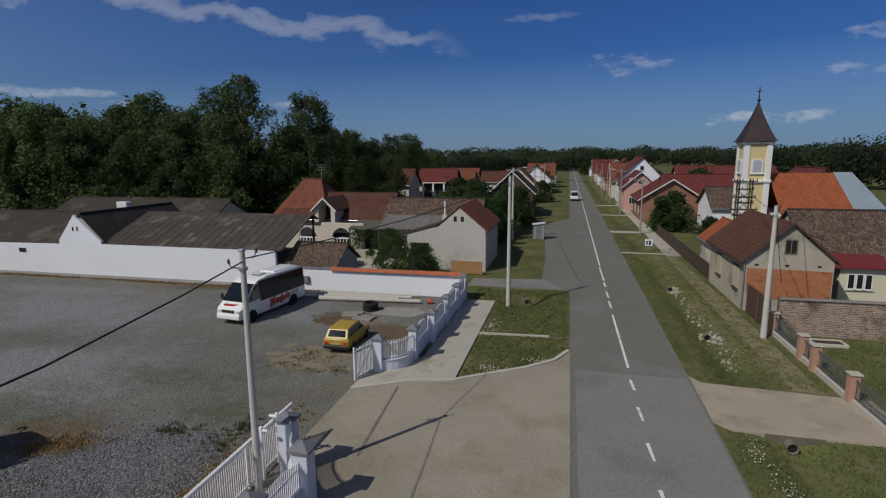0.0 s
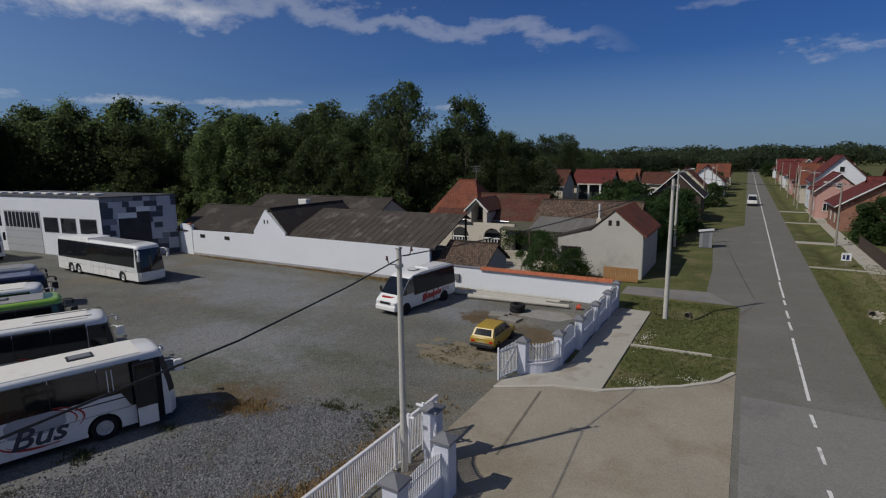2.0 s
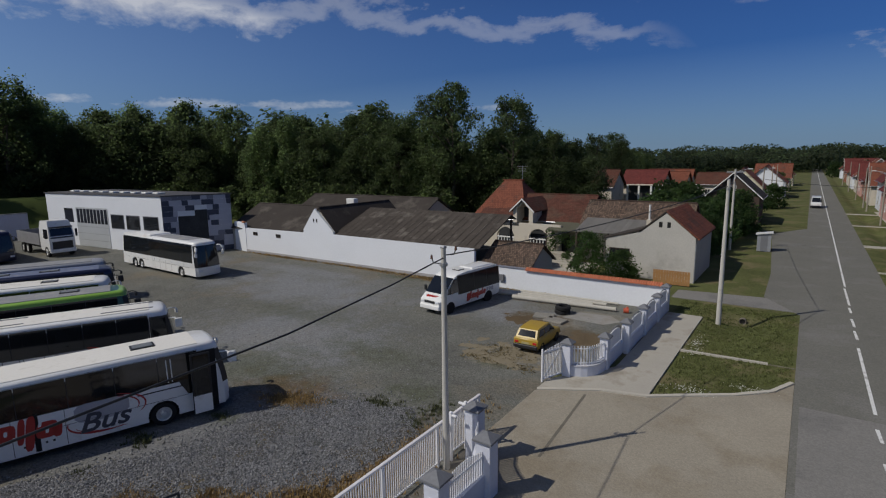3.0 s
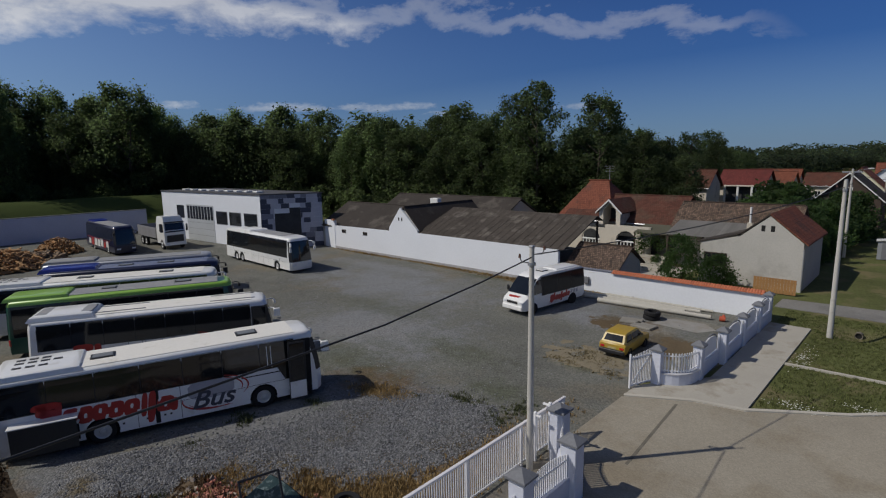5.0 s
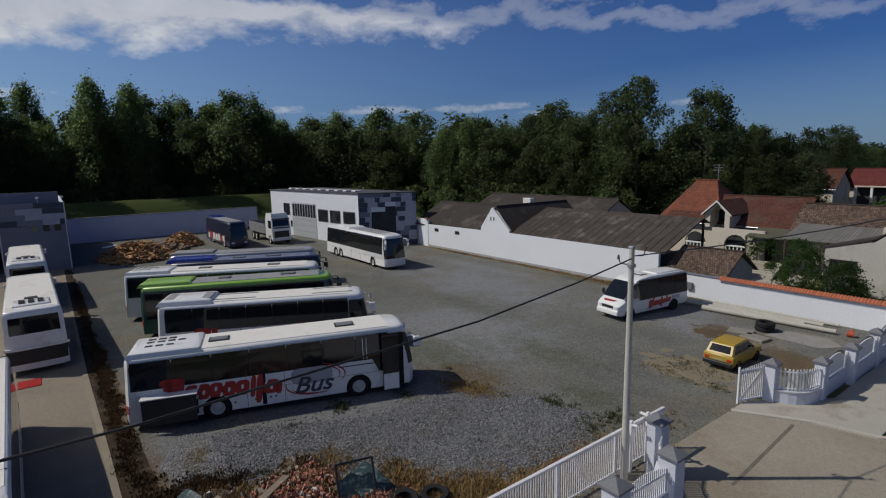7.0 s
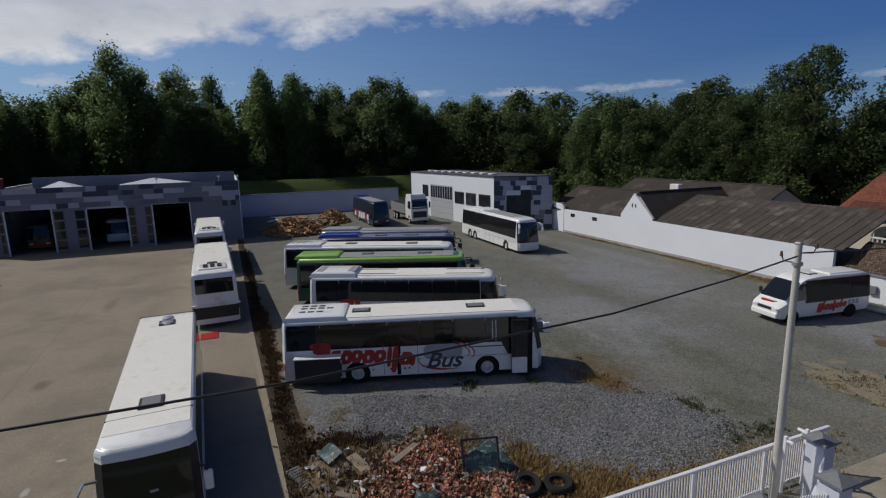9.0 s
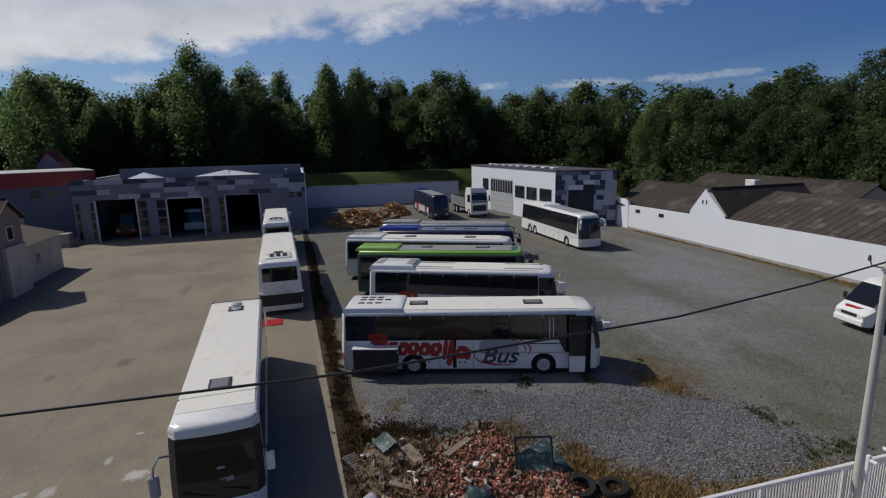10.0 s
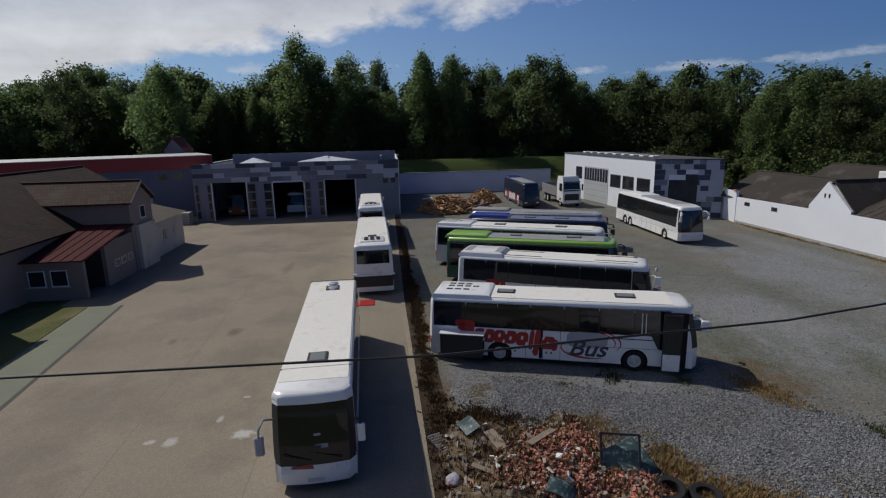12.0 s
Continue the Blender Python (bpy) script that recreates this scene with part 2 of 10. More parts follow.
# ---- builders ----
class Mesh:
    """Vertices and faces gathered by simple solids."""

    def __init__(self):
        self.v, self.f = [], []

    def add(self, verts, faces, m=None):
        k = len(self.v)
        self.v += [tuple(m @ Vector(p)) if m is not None else tuple(p) for p in verts]
        self.f += [tuple(k + i for i in f) for f in faces]
        return self

    def box(self, x0, y0, z0, x1, y1, z1, c=0.0, m=None):
        """A box, its edges chamfered by c."""
        if c <= 0:
            vs = [(x, y, z) for x in (x0, x1) for y in (y0, y1) for z in (z0, z1)]
            return self.add(vs, [(0, 1, 3, 2), (4, 6, 7, 5), (0, 4, 5, 1), (2, 3, 7, 6), (0, 2, 6, 4), (1, 5, 7, 3)], m)
        c = min(c, (x1 - x0) * 0.45, (y1 - y0) * 0.45, (z1 - z0) * 0.45)
        vs, idx = [], {}
        for ix in (0, 1):
            for iy in (0, 1):
                for iz in (0, 1):
                    p = [(x0, x1)[ix], (y0, y1)[iy], (z0, z1)[iz]]
                    s = [(1, -1)[ix], (1, -1)[iy], (1, -1)[iz]]
                    for a in range(3):
                        q = list(p)
                        for b in range(3):
                            if b != a:
                                q[b] += s[b] * c
                        idx[ix, iy, iz, a] = len(vs)
                        vs.append(q)
        fs = []
        for a in range(3):
            b, d = (a + 1) % 3, (a + 2) % 3
            for s in (0, 1):
                loop = []
                for ib, id_ in ((0, 0), (1, 0), (1, 1), (0, 1)):
                    k = [0, 0, 0]
                    k[a], k[b], k[d] = s, ib, id_
                    loop.append(idx[(*k, a)])
                fs.append(tuple(loop if s else loop[::-1]))
            for ib in (0, 1):
                for id_ in (0, 1):
                    k0, k1 = [0, 0, 0], [0, 0, 0]
                    k0[b] = k1[b] = ib
                    k0[d] = k1[d] = id_
                    k1[a] = 1
                    loop = [idx[(*k0, b)], idx[(*k1, b)], idx[(*k1, d)], idx[(*k0, d)]]
                    fs.append(tuple(loop if ib == id_ else loop[::-1]))
        for ix in (0, 1):
            for iy in (0, 1):
                for iz in (0, 1):
                    loop = [idx[ix, iy, iz, a] for a in range(3)]
                    fs.append(tuple(loop if (ix + iy + iz) % 2 else loop[::-1]))
        return self.add(vs, fs, m)

    def prism(self, pts, a, b, axis="z", m=None):
        """A flat outline (any polygon) pushed from a to b along an axis. Outline in the other two axes, in order (y, z), (x, z) or (x, y)."""
        n = len(pts)

        def at(p, h):
            return {"x": (h, p[0], p[1]), "y": (p[0], h, p[1]), "z": (p[0], p[1], h)}[axis]
        vs = [at(p, a) for p in pts] + [at(p, b) for p in pts]
        fs = [tuple(range(n))[::-1], tuple(range(n, 2 * n))] + [(i, (i + 1) % n, n + (i + 1) % n, n + i) for i in range(n)]
        return self.add(vs, fs, m)

    def tube(self, p0, p1, r0, r1=None, n=12, m=None, caps=True):
        p0, p1 = Vector(p0), Vector(p1)
        r1 = r0 if r1 is None else r1
        q = (p1 - p0).to_track_quat("Z", "Y")
        vs = []
        for p, r in ((p0, r0), (p1, r1)):
            vs += [p + q @ Vector((r * math.cos(6.28318 * k / n), r * math.sin(6.28318 * k / n), 0)) for k in range(n)]
        fs = [(k, (k + 1) % n, n + (k + 1) % n, n + k) for k in range(n)]
        if caps:
            fs += [tuple(range(n))[::-1], tuple(range(n, 2 * n))]
        return self.add(vs, fs, m)

    def path(self, pts, r, n=8, m=None):
        """A pipe along points, its rings joined."""
        pts = [Vector(p) for p in pts]
        vs, fs = [], []
        for k, p in enumerate(pts):
            d = (pts[min(k + 1, len(pts) - 1)] - pts[max(k - 1, 0)])
            q = d.to_track_quat("Z", "Y")
            vs += [p + q @ Vector((r * math.cos(6.28318 * j / n), r * math.sin(6.28318 * j / n), 0)) for j in range(n)]
        for k in range(len(pts) - 1):
            fs += [(k * n + j, k * n + (j + 1) % n, (k + 1) * n + (j + 1) % n, (k + 1) * n + j) for j in range(n)]
        fs += [tuple(range(n))[::-1], tuple(range((len(pts) - 1) * n, len(pts) * n))]
        return self.add(vs, fs, m)

    def loft(self, rings, closed=True, caps=True, m=None):
        n = len(rings[0])
        vs = [p for r in rings for p in r]
        fs = []
        for k in range(len(rings) - 1):
            for j in range(n if closed else n - 1):
                fs.append((k * n + j, k * n + (j + 1) % n, (k + 1) * n + (j + 1) % n, (k + 1) * n + j))
        if caps:
            fs += [tuple(range(n))[::-1], tuple(range((len(rings) - 1) * n, len(rings) * n))]
        return self.add(vs, fs, m)

    def data(self, name, smooth=0.0, slope=False):
        me = bpy.data.meshes.new(name)
        me.from_pydata(self.v, [], self.f)
        bm = bmesh.new()
        bm.from_mesh(me)
        bmesh.ops.recalc_face_normals(bm, faces=bm.faces)
        big = [f for f in bm.faces if len(f.verts) > 4]
        if big:
            bmesh.ops.triangulate(bm, faces=big)
        if slope:
            uv = bm.loops.layers.uv.new("slope")
            for f in bm.faces:
                n = f.normal
                e = Vector((-n.y, n.x, 0))
                e = e.normalized() if e.length > 0.05 else Vector((1, 0, 0))
                up = n.cross(e)
                for lo in f.loops:
                    lo[uv].uv = (lo.vert.co.dot(e), lo.vert.co.dot(up))
        bm.to_mesh(me)
        bm.free()
        if smooth:
            me.shade_smooth()
            me.set_sharp_from_angle(angle=radians(smooth))
        return me


def part(name, mesh, material, parent=None, label="", smooth=0.0, slope=False):
    """One mesh object, under its thing or part."""
    ob = new(name, mesh if isinstance(mesh, bpy.types.Mesh) else mesh.data(name, smooth, slope))
    if material and not ob.data.materials:
        ob.data.materials.append(material)
    if parent is not None:
        ob.parent = parent
    if label:
        ob["label"] = label
    return ob


def thing(name, m, label, category, group="", kind=""):
    ob = new(name)
    ob.empty_display_size = 0.3
    ob.matrix_world = m
    return tagged(ob, label, category, group, kind)


def solid(name, mesh, material, label, category, kind="", group="", m=None, smooth=0.0, slope=False):
    """A thing of one mesh."""
    ob = part(name, mesh, material, None, "", smooth, slope)
    if m is not None:
        ob.matrix_world = m
    return tagged(ob, label, category, group, kind)


def turn(x, y, deg, z=0.0):
    return pose(x, y, z, 0, 0, deg)


# ---- surfaces used in many places ----
WHITE = mat("white plaster", (0.71, 0.73, 0.77), 0.85, vary=0.05, scale=0.35, fine=6, bump=0.1, gloss=0.2)
GREYTRIM = mat("grey trim paint", (0.16, 0.165, 0.18), 0.75, vary=0.15, scale=1.5, fine=12, bump=0.1)
PALE = mat("pale grey pillar paint", (0.58, 0.60, 0.68), 0.8, vary=0.06, scale=0.8, fine=8, bump=0.08)
PICKET = mat("white picket paint", (0.78, 0.78, 0.80), 0.45, vary=0.05, scale=2, fine=20, bump=0.03)
CONC = mat("pole concrete", (0.50, 0.48, 0.44), 0.9, vary=0.12, scale=0.9, fine=14, bump=0.2, dirt=(0.30, 0.28, 0.25), dirt_amount=0.2, dirt_scale=1.5, gloss=0.2)
BUSWHITE = mat("white coach paint", (0.78, 0.78, 0.765), 0.28, vary=0.04, scale=0.8, fine=9, bump=0.0, dirt=(0.62, 0.60, 0.55), dirt_amount=0.15, dirt_scale=0.8, coat=0.4)
BUSROOF = mat("weathered coach roof paint", (0.78, 0.755, 0.69), 0.45, vary=0.06, scale=0.7, fine=8, bump=0.02, dirt=(0.62, 0.59, 0.51), dirt_amount=0.2, dirt_scale=0.7)
TINT = glass("tinted coach glass")
RUBBER = mat("black rubber", (0.015, 0.015, 0.016), 0.8, vary=0.2, scale=4, fine=30, bump=0.1, gloss=0.3)
# underbody colour, also put on plates that stand for shade in openings
UNDER = mat("dark underbody and opening shade", (0.02, 0.02, 0.02), 0.9, vary=0.3, scale=3, fine=20, bump=0.1, gloss=0.2)
BLACK = mat("black plastic", (0.018, 0.018, 0.02), 0.5, vary=0.15, scale=4, fine=20, bump=0.03)
RIM = mat("pale steel rim", (0.55, 0.55, 0.54), 0.5, metal=0.3, vary=0.12, scale=4, fine=20, bump=0.05)
LIGHT = mat("headlight glass", (0.7, 0.72, 0.75), 0.08, vary=0.1, scale=5, fine=20, bump=0.0)
REDLAMP = mat("red lamp glass", (0.45, 0.02, 0.02), 0.2, vary=0.1, scale=5, fine=20, bump=0.0)
STEEL = mat("galvanised steel", (0.42, 0.43, 0.45), 0.45, metal=0.7, vary=0.12, scale=3, fine=20, bump=0.05)
# near-black base colour that stands for the shade inside openings
DARKHOLE = mat("dark interior shade", (0.05, 0.052, 0.055), 0.9, vary=0.3, scale=1, fine=8, bump=0.0, gloss=0.1)


# ---- ground ----
def sheet(name, pts, z, thick, material, label, category, kind="structure"):
    return solid(name, Mesh().prism(pts, z - thick, z), material, label, category, kind)


def blotch(ma, spots, col, soft=0.6, rough_edge=0.5, scale=0.7):
    """Lays irregular patches of another colour into a ground material: spots of (x, y, rx, ry, strength), with ragged edges."""
    nt, bs = nodes_of(ma)
    N, L = nt.nodes.new, nt.links.new
    co = N("ShaderNodeTexCoord").outputs["Object"]
    sep = N("ShaderNodeSeparateXYZ")
    L(co, sep.inputs[0])
    nz = N("ShaderNodeTexNoise")
    nz.inputs["Scale"].default_value, nz.inputs["Detail"].default_value, nz.inputs["Roughness"].default_value = scale, 8, 0.7
    L(co, nz.inputs["Vector"])

    def m(op, a, b, clamp=False):
        n = N("ShaderNodeMath")
        n.operation, n.use_clamp = op, clamp
        for q, v in enumerate((a, b)):
            if isinstance(v, (int, float)):
                n.inputs[q].default_value = v
            else:
                L(v, n.inputs[q])
        return n.outputs[0]
    total = None
    for x, y, rx, ry, st in spots:
        u, w = m("DIVIDE", m("SUBTRACT", sep.outputs[0], x), rx), m("DIVIDE", m("SUBTRACT", sep.outputs[1], y), ry)
        d = m("SQRT", m("ADD", m("MULTIPLY", u, u), m("MULTIPLY", w, w)), 0.0)
        d = m("ADD", d, m("MULTIPLY", m("SUBTRACT", nz.outputs[0], 0.5), rough_edge * 4))
        f = m("MULTIPLY", m("DIVIDE", m("SUBTRACT", 1.0, d), soft, True), st)
        total = f if total is None else m("MAXIMUM", total, f)
    mx = N("ShaderNodeMix")
    mx.data_type = "RGBA"
    old = bs.inputs["Base Color"].links[0].from_socket
    L(total, mx.inputs["Factor"]), L(old, mx.inputs["A"])
    mx.inputs["B"].default_value = (*col, 1)
    L(mx.outputs["Result"], bs.inputs["Base Color"])


def pebbles(ma, per_metre, depth=0.5, contrast=0.5):
    """Stone by stone tone and relief for gravel."""
    nt, bs = nodes_of(ma)
    N, L = nt.nodes.new, nt.links.new
    co = N("ShaderNodeTexCoord").outputs["Object"]
    vo = N("ShaderNodeTexVoronoi")
    vo.inputs["Scale"].default_value = per_metre
    L(co, vo.inputs["Vector"])
    bw = N("ShaderNodeSeparateColor")
    L(vo.outputs["Color"], bw.inputs[0])
    rg = N("ShaderNodeMapRange")
    rg.inputs["To Min"].default_value, rg.inputs["To Max"].default_value = 1 - contrast, 1 + contrast
    L(bw.outputs[0], rg.inputs["Value"])
    mu = N("ShaderNodeMix")
    mu.data_type, mu.blend_type = "RGBA", "MULTIPLY"
    mu.inputs["Factor"].default_value = 1.0
    old = bs.inputs["Base Color"].links[0].from_socket
    L(old, mu.inputs["A"]), L(rg.outputs[0], mu.inputs["B"]), L(mu.outputs["Result"], bs.inputs["Base Color"])
    bp = N("ShaderNodeBump")
    bp.inputs["Strength"].default_value, bp.inputs["Distance"].default_value = depth, 0.06
    bp.invert = True
    L(vo.outputs["Distance"], bp.inputs["Height"]), L(bp.outputs[0], bs.inputs["Normal"])


GRASS = mat("meadow grass", (0.096, 0.106, 0.040), 0.95, vary=0.4, scale=0.2, fine=7, bump=0.7, dirt=(0.155, 0.135, 0.07), dirt_amount=0.4, dirt_scale=0.3, gloss=0.1)
blotch(GRASS, [(-110, 0, 13, 75, 1.0)], (0.050, 0.068, 0.020), 0.3, 0.15, 0.25)
blotch(GRASS, [(-3.0, 41, 2.0, 1.6, 0.7), (-3.5, 27.6, 1.3, 0.8, 0.6), (9.6, 40, 0.8, 12, 0.6), (10.6, 30.0, 0.9, 12, 0.55), (7.2, 34, 0.7, 8, 0.4), (9, 24.8, 3, 3.4, 0.3), (9.8, 60, 0.9, 14, 0.6)], (0.17, 0.145, 0.085), 0.8, 0.5, 0.8)
ASPHALT = mat("worn asphalt", (0.153, 0.150, 0.131), 0.9, vary=0.10, scale=0.35, fine=40, bump=0.3, dirt=(0.185, 0.18, 0.165), dirt_amount=0.3, dirt_scale=0.2, gloss=0.25)
NEWER = mat("smoother asphalt", (0.205, 0.198, 0.184), 0.9, vary=0.08, scale=0.4, fine=40, bump=0.25, dirt=(0.165, 0.16, 0.15), dirt_amount=0.3, dirt_scale=0.3, gloss=0.25)
GRAVEL = mat("compacted gravel", (0.142, 0.142, 0.126), 0.95, vary=0.3, scale=0.35, fine=16, bump=0.0, dirt=(0.165, 0.148, 0.115), dirt_amount=0.35, dirt_scale=0.16, gloss=0.15)
blotch(GRAVEL, [(-36, 31, 15, 6, 0.7), (-27, 21, 9, 7, 0.7), (-42, 35.5, 14, 2, 0.6), (-56, 34, 6, 3, 0.5), (-17, 33, 7, 3, 0.7), (-20, 35.5, 6, 3, 0.6)], (0.228, 0.235, 0.247), 0.7, 0.7, 0.35)
blotch(GRAVEL, [(-17.5, 10, 6.5, 8.5, 0.8), (-22, 3.2, 4, 1.6, 0.7)], (0.165, 0.168, 0.176), 0.5, 0.4, 0.6)
blotch(GRAVEL, [(-13.6, 25.0, 2.4, 1.4, 0.8), (-11.5, 27.5, 3, 3.2, 0.55), (-12.8, 33, 2.0, 1.6, 0.55), (-11.5, 36.3, 2.2, 0.8, 0.7)], (0.26, 0.235, 0.185), 0.7, 0.5, 0.8)
blotch(GRAVEL, [(-15.6, 33.2, 1.8, 1.5, 0.8), (-11.6, 31.6, 1.6, 1.8, 0.7), (-12.6, 24.6, 1.6, 0.6, 0.5)], (0.105, 0.078, 0.042), 0.6, 0.5, 0.9)
blotch(GRAVEL, [(-20.0, 16.0, 3.6, 2.4, 0.75), (-17, 13.5, 2, 2.6, 0.55), (-14.2, 15.5, 2.2, 2.2, 0.5), (-27, 38.9, 6.5, 0.7, 0.75), (-36, 39.3, 4, 0.5, 0.6), (-48, 39.4, 7, 0.4, 0.6), (-12.4, 13.4, 1.3, 5.0, 0.8), (-20, 1.6, 6, 0.8, 0.7), (-30, 1.4, 8, 0.7, 0.7), (-16, 2, 3, 2, 0.6), (-13.6, 33.6, 1.5, 1.5, 0.7), (-17, 37.3, 2, 0.8, 0.5)], (0.125, 0.078, 0.036), 0.8, 0.6, 0.9)
blotch(GRAVEL, [(-20.5, 12.6, 2.2, 0.8, 0.5), (-13.4, 24.2, 1.8, 0.5, 0.5), (-14.6, 19.2, 2.4, 1.5, 0.5), (-24, 17, 6, 2.5, 0.45), (-20, 22, 5, 2, 0.4), (-30, 25, 7, 2, 0.3), (-31, 38.4, 4, 0.8, 0.5), (-24, 20, 3, 1, 0.25)], (0.055, 0.066, 0.026), 0.8, 0.7, 1.3)
pebbles(GRAVEL, 13, 0.45, 0.24)
COARSE = mat("coarse crushed stone", (0.165, 0.167, 0.173), 0.9, vary=0.22, scale=0.6, fine=12, bump=0.0, dirt=(0.115, 0.095, 0.062), dirt_amount=0.32, dirt_scale=0.5, gloss=0.2)
pebbles(COARSE, 15, 0.9, 0.45)
def grit(ma, per_metre, contrast):
    pebbles(ma, per_metre, 0.12, contrast)


CONCYARD = mat("yard concrete", (0.24, 0.205, 0.158), 0.88, vary=0.16, scale=0.22, fine=20, bump=0.2, dirt=(0.185, 0.162, 0.128), dirt_amount=0.45, dirt_scale=0.18, gloss=0.25)
blotch(CONCYARD, [(-30, -9.5, 0.9, 0.5, 0.6), (-29, -12.6, 0.5, 0.3, 0.5), (-45, -9, 3, 0.5, 0.35), (-62, -8, 6, 5, 0.25), (-40, -6, 5, 1.2, 0.2)], (0.09, 0.078, 0.06), 0.7, 0.4, 1.0)
blotch(CONCYARD, [(-18.8, -6.2, 0.35, 0.5, 0.9), (-18.6, -8.8, 0.4, 0.3, 0.7), (-18.7, -9.6, 0.2, 0.25, 0.7), (-20, -7.4, 0.3, 0.15, 0.6), (-21.8, -6.8, 0.12, 0.2, 0.7)], (0.45, 0.44, 0.42), 0.5, 0.5, 3.0)
APRON = mat("drive concrete", (0.30, 0.270, 0.215), 0.9, vary=0.15, scale=0.3, fine=20, bump=0.2, dirt=(0.245, 0.21, 0.155), dirt_amount=0.45, dirt_scale=0.22, gloss=0.2)
PATHC = mat("path concrete", (0.40, 0.375, 0.325), 0.9, vary=0.1, scale=0.5, fine=20, bump=0.2, dirt=(0.30, 0.27, 0.22), dirt_amount=0.3, dirt_scale=0.5, gloss=0.2)
KERB = mat("kerb concrete", (0.46, 0.43, 0.37), 0.9, vary=0.12, scale=1, fine=20, bump=0.2, gloss=0.2)
PAINT = mat("road paint", (0.70, 0.70, 0.68), 0.7, vary=0.12, scale=2, fine=20, bump=0.05, dirt=(0.4, 0.39, 0.37), dirt_amount=0.35, dirt_scale=2)
grit(APRON, 17, 0.10), grit(CONCYARD, 17, 0.09), grit(ASPHALT, 19, 0.16), grit(NEWER, 19, 0.13)
JOINT = mat("dark joint filler", (0.14, 0.125, 0.10), 0.95, vary=0.3, scale=2, fine=15, bump=0.3)


def ground_height(x, y):
    z = -0.06
    if 6.1 < x < 12 and 5 < y < 420:                       # ditch along the far side of the road
        d = max(0.0, 1 - abs(x - 8.7) / 1.7)
        for a, b in ((22.6, 26.9), (61.5, 65), (79, 84), (102, 106), (121, 126)):
            if a - 0.6 < y < b + 0.6:
                d *= min(1.0, max(0.0, max(a - y, y - b) / 0.6))
        z -= 0.55 * d * d * (3 - 2 * d)
    q = ((x + 3.0) / 1.9) ** 2 + ((y - 40.6) / 2.2) ** 2     # dip at the culvert by the pole
    if q < 1:
        z -= 0.5 * (1 - q)
    if x < -99 and y < 62:                                  # grassed flood bank
        t = float(np.interp(x, [-126, -116, -112, -102], [0, 1, 1, 0]))
        z += 5.4 * t * t * (3 - 2 * t) * float(np.interp(y, [40, 62], [1, 0]))
    return z


def ground_mesh():
    xs = [-2600, -700, -200, -150, -126, -123, -120, -118, -116, -114, -112, -110, -108, -106, -104, -102, -99, -60, -20, -8, -5.4, -4.9, -4.2, -3.6, -3, -2.4, -1.8, -1.1, -0.4, 0.2, 6.2, 7.0, 7.5, 8.0, 8.35, 8.7, 9.05, 9.4, 9.9, 10.4, 12, 30, 80, 250, 800, 2600]
    ys = [-2600, -700, -200, -120, -60, -20, 0, 5, 10, 15, 19, 20.5, 22, 22.3, 22.6, 26.9, 27.2, 27.5, 30, 34, 38.3, 39.0, 39.8, 40.6, 41.4, 42.2, 43.0, 47, 52, 56, 60.9, 61.5, 65, 65.6, 78.4, 79, 84, 84.6, 101, 102, 106, 107, 120, 121, 126, 127, 160, 220, 420, 800, 2600]
    v = [(x, y, ground_height(x, y)) for y in ys for x in xs]
    n = len(xs)
    f = [(j * n + i, j * n + i + 1, (j + 1) * n + i + 1, (j + 1) * n + i) for j in range(len(ys) - 1) for i in range(n - 1)]
    return Mesh().add(v, f)


solid("ground", ground_mesh(), GRASS, "flat green meadow with verges, ditch and flood bank", "ground", "structure", smooth=60)
sheet("road", [(0.35, -60), (6.1, -60), (6.1, 1500), (0.35, 1500)], 0.0, 0.3, ASPHALT, "straight grey worn asphalt village road", "road")
sheet("road_lay_by", [(-2.1, 47.9), (0.3, 43.6), (0.36, 43.6), (0.36, 96), (-3.7, 88), (-2.2, 58)], -0.004, 0.3, ASPHALT, "grey asphalt lay-by along the road", "road")
sheet("road_repair", [(0.6, 6), (6.0, 6), (6.0, 27.2), (0.6, 27.2)], 0.004, 0.02, NEWER, "paler resurfaced stretch of asphalt", "road")
sheet("yard_gravel", [(-104, 1.4), (-74.2, 1.4), (-74.2, 0.44), (-34, 0.44), (-24, 0.58), (-9.95, 0.71), (-9.95, 24.6), (-8.8, 26.0), (-7.85, 27.2), (-7.7, 39.9), (-57, 39.9), (-62, 41), (-104, 41)], -0.01, 0.2, GRAVEL, "grey compacted gravel yard with dry grass patches", "yard")
sheet("yard_concrete_back", [(-73.99, -62), (-59, -62), (-59, -23.02), (-73.99, -23.02)], -0.003, 0.2, CONCYARD, "beige concrete ground before the hall", "yard")
sheet("yard_concrete", [(-74, -23), (-74, 0.34), (-34, 0.34), (-24, 0.48), (-9.95, 0.61), (-9.95, -23)], 0.0, 0.2, CONCYARD, "beige concrete yard with oil stains", "yard")
sheet("yard_apron", [(-100, -60), (-74.02, -60), (-74.02, 1.2), (-100, 1.2)], -0.005, 0.2, CONCYARD, "beige concrete floor of the garage", "yard")
sheet("pavement", [(-9.93, 22.75), (-7.3, 24.1), (-5.25, 24.6), (-5.2, 39.5), (-7.5, 39.5), (-7.55, 27.4), (-8.1, 26.6), (-9.3, 24.95), (-9.93, 24.0)], 0.03, 0.2, PATHC, "pale concrete footpath beside the fence", "pavement")
sheet("drive", [(-9.94, 0.2), (0.34, 0.2), (0.34, 29.9), (-0.5, 28.2), (-1.9, 26.9), (-4.1, 25.4), (-5.3, 24.5), (-7.3, 24.0), (-9.94, 22.5)], 0.0, 0.2, APRON, "wide pale concrete gateway drive", "drive")
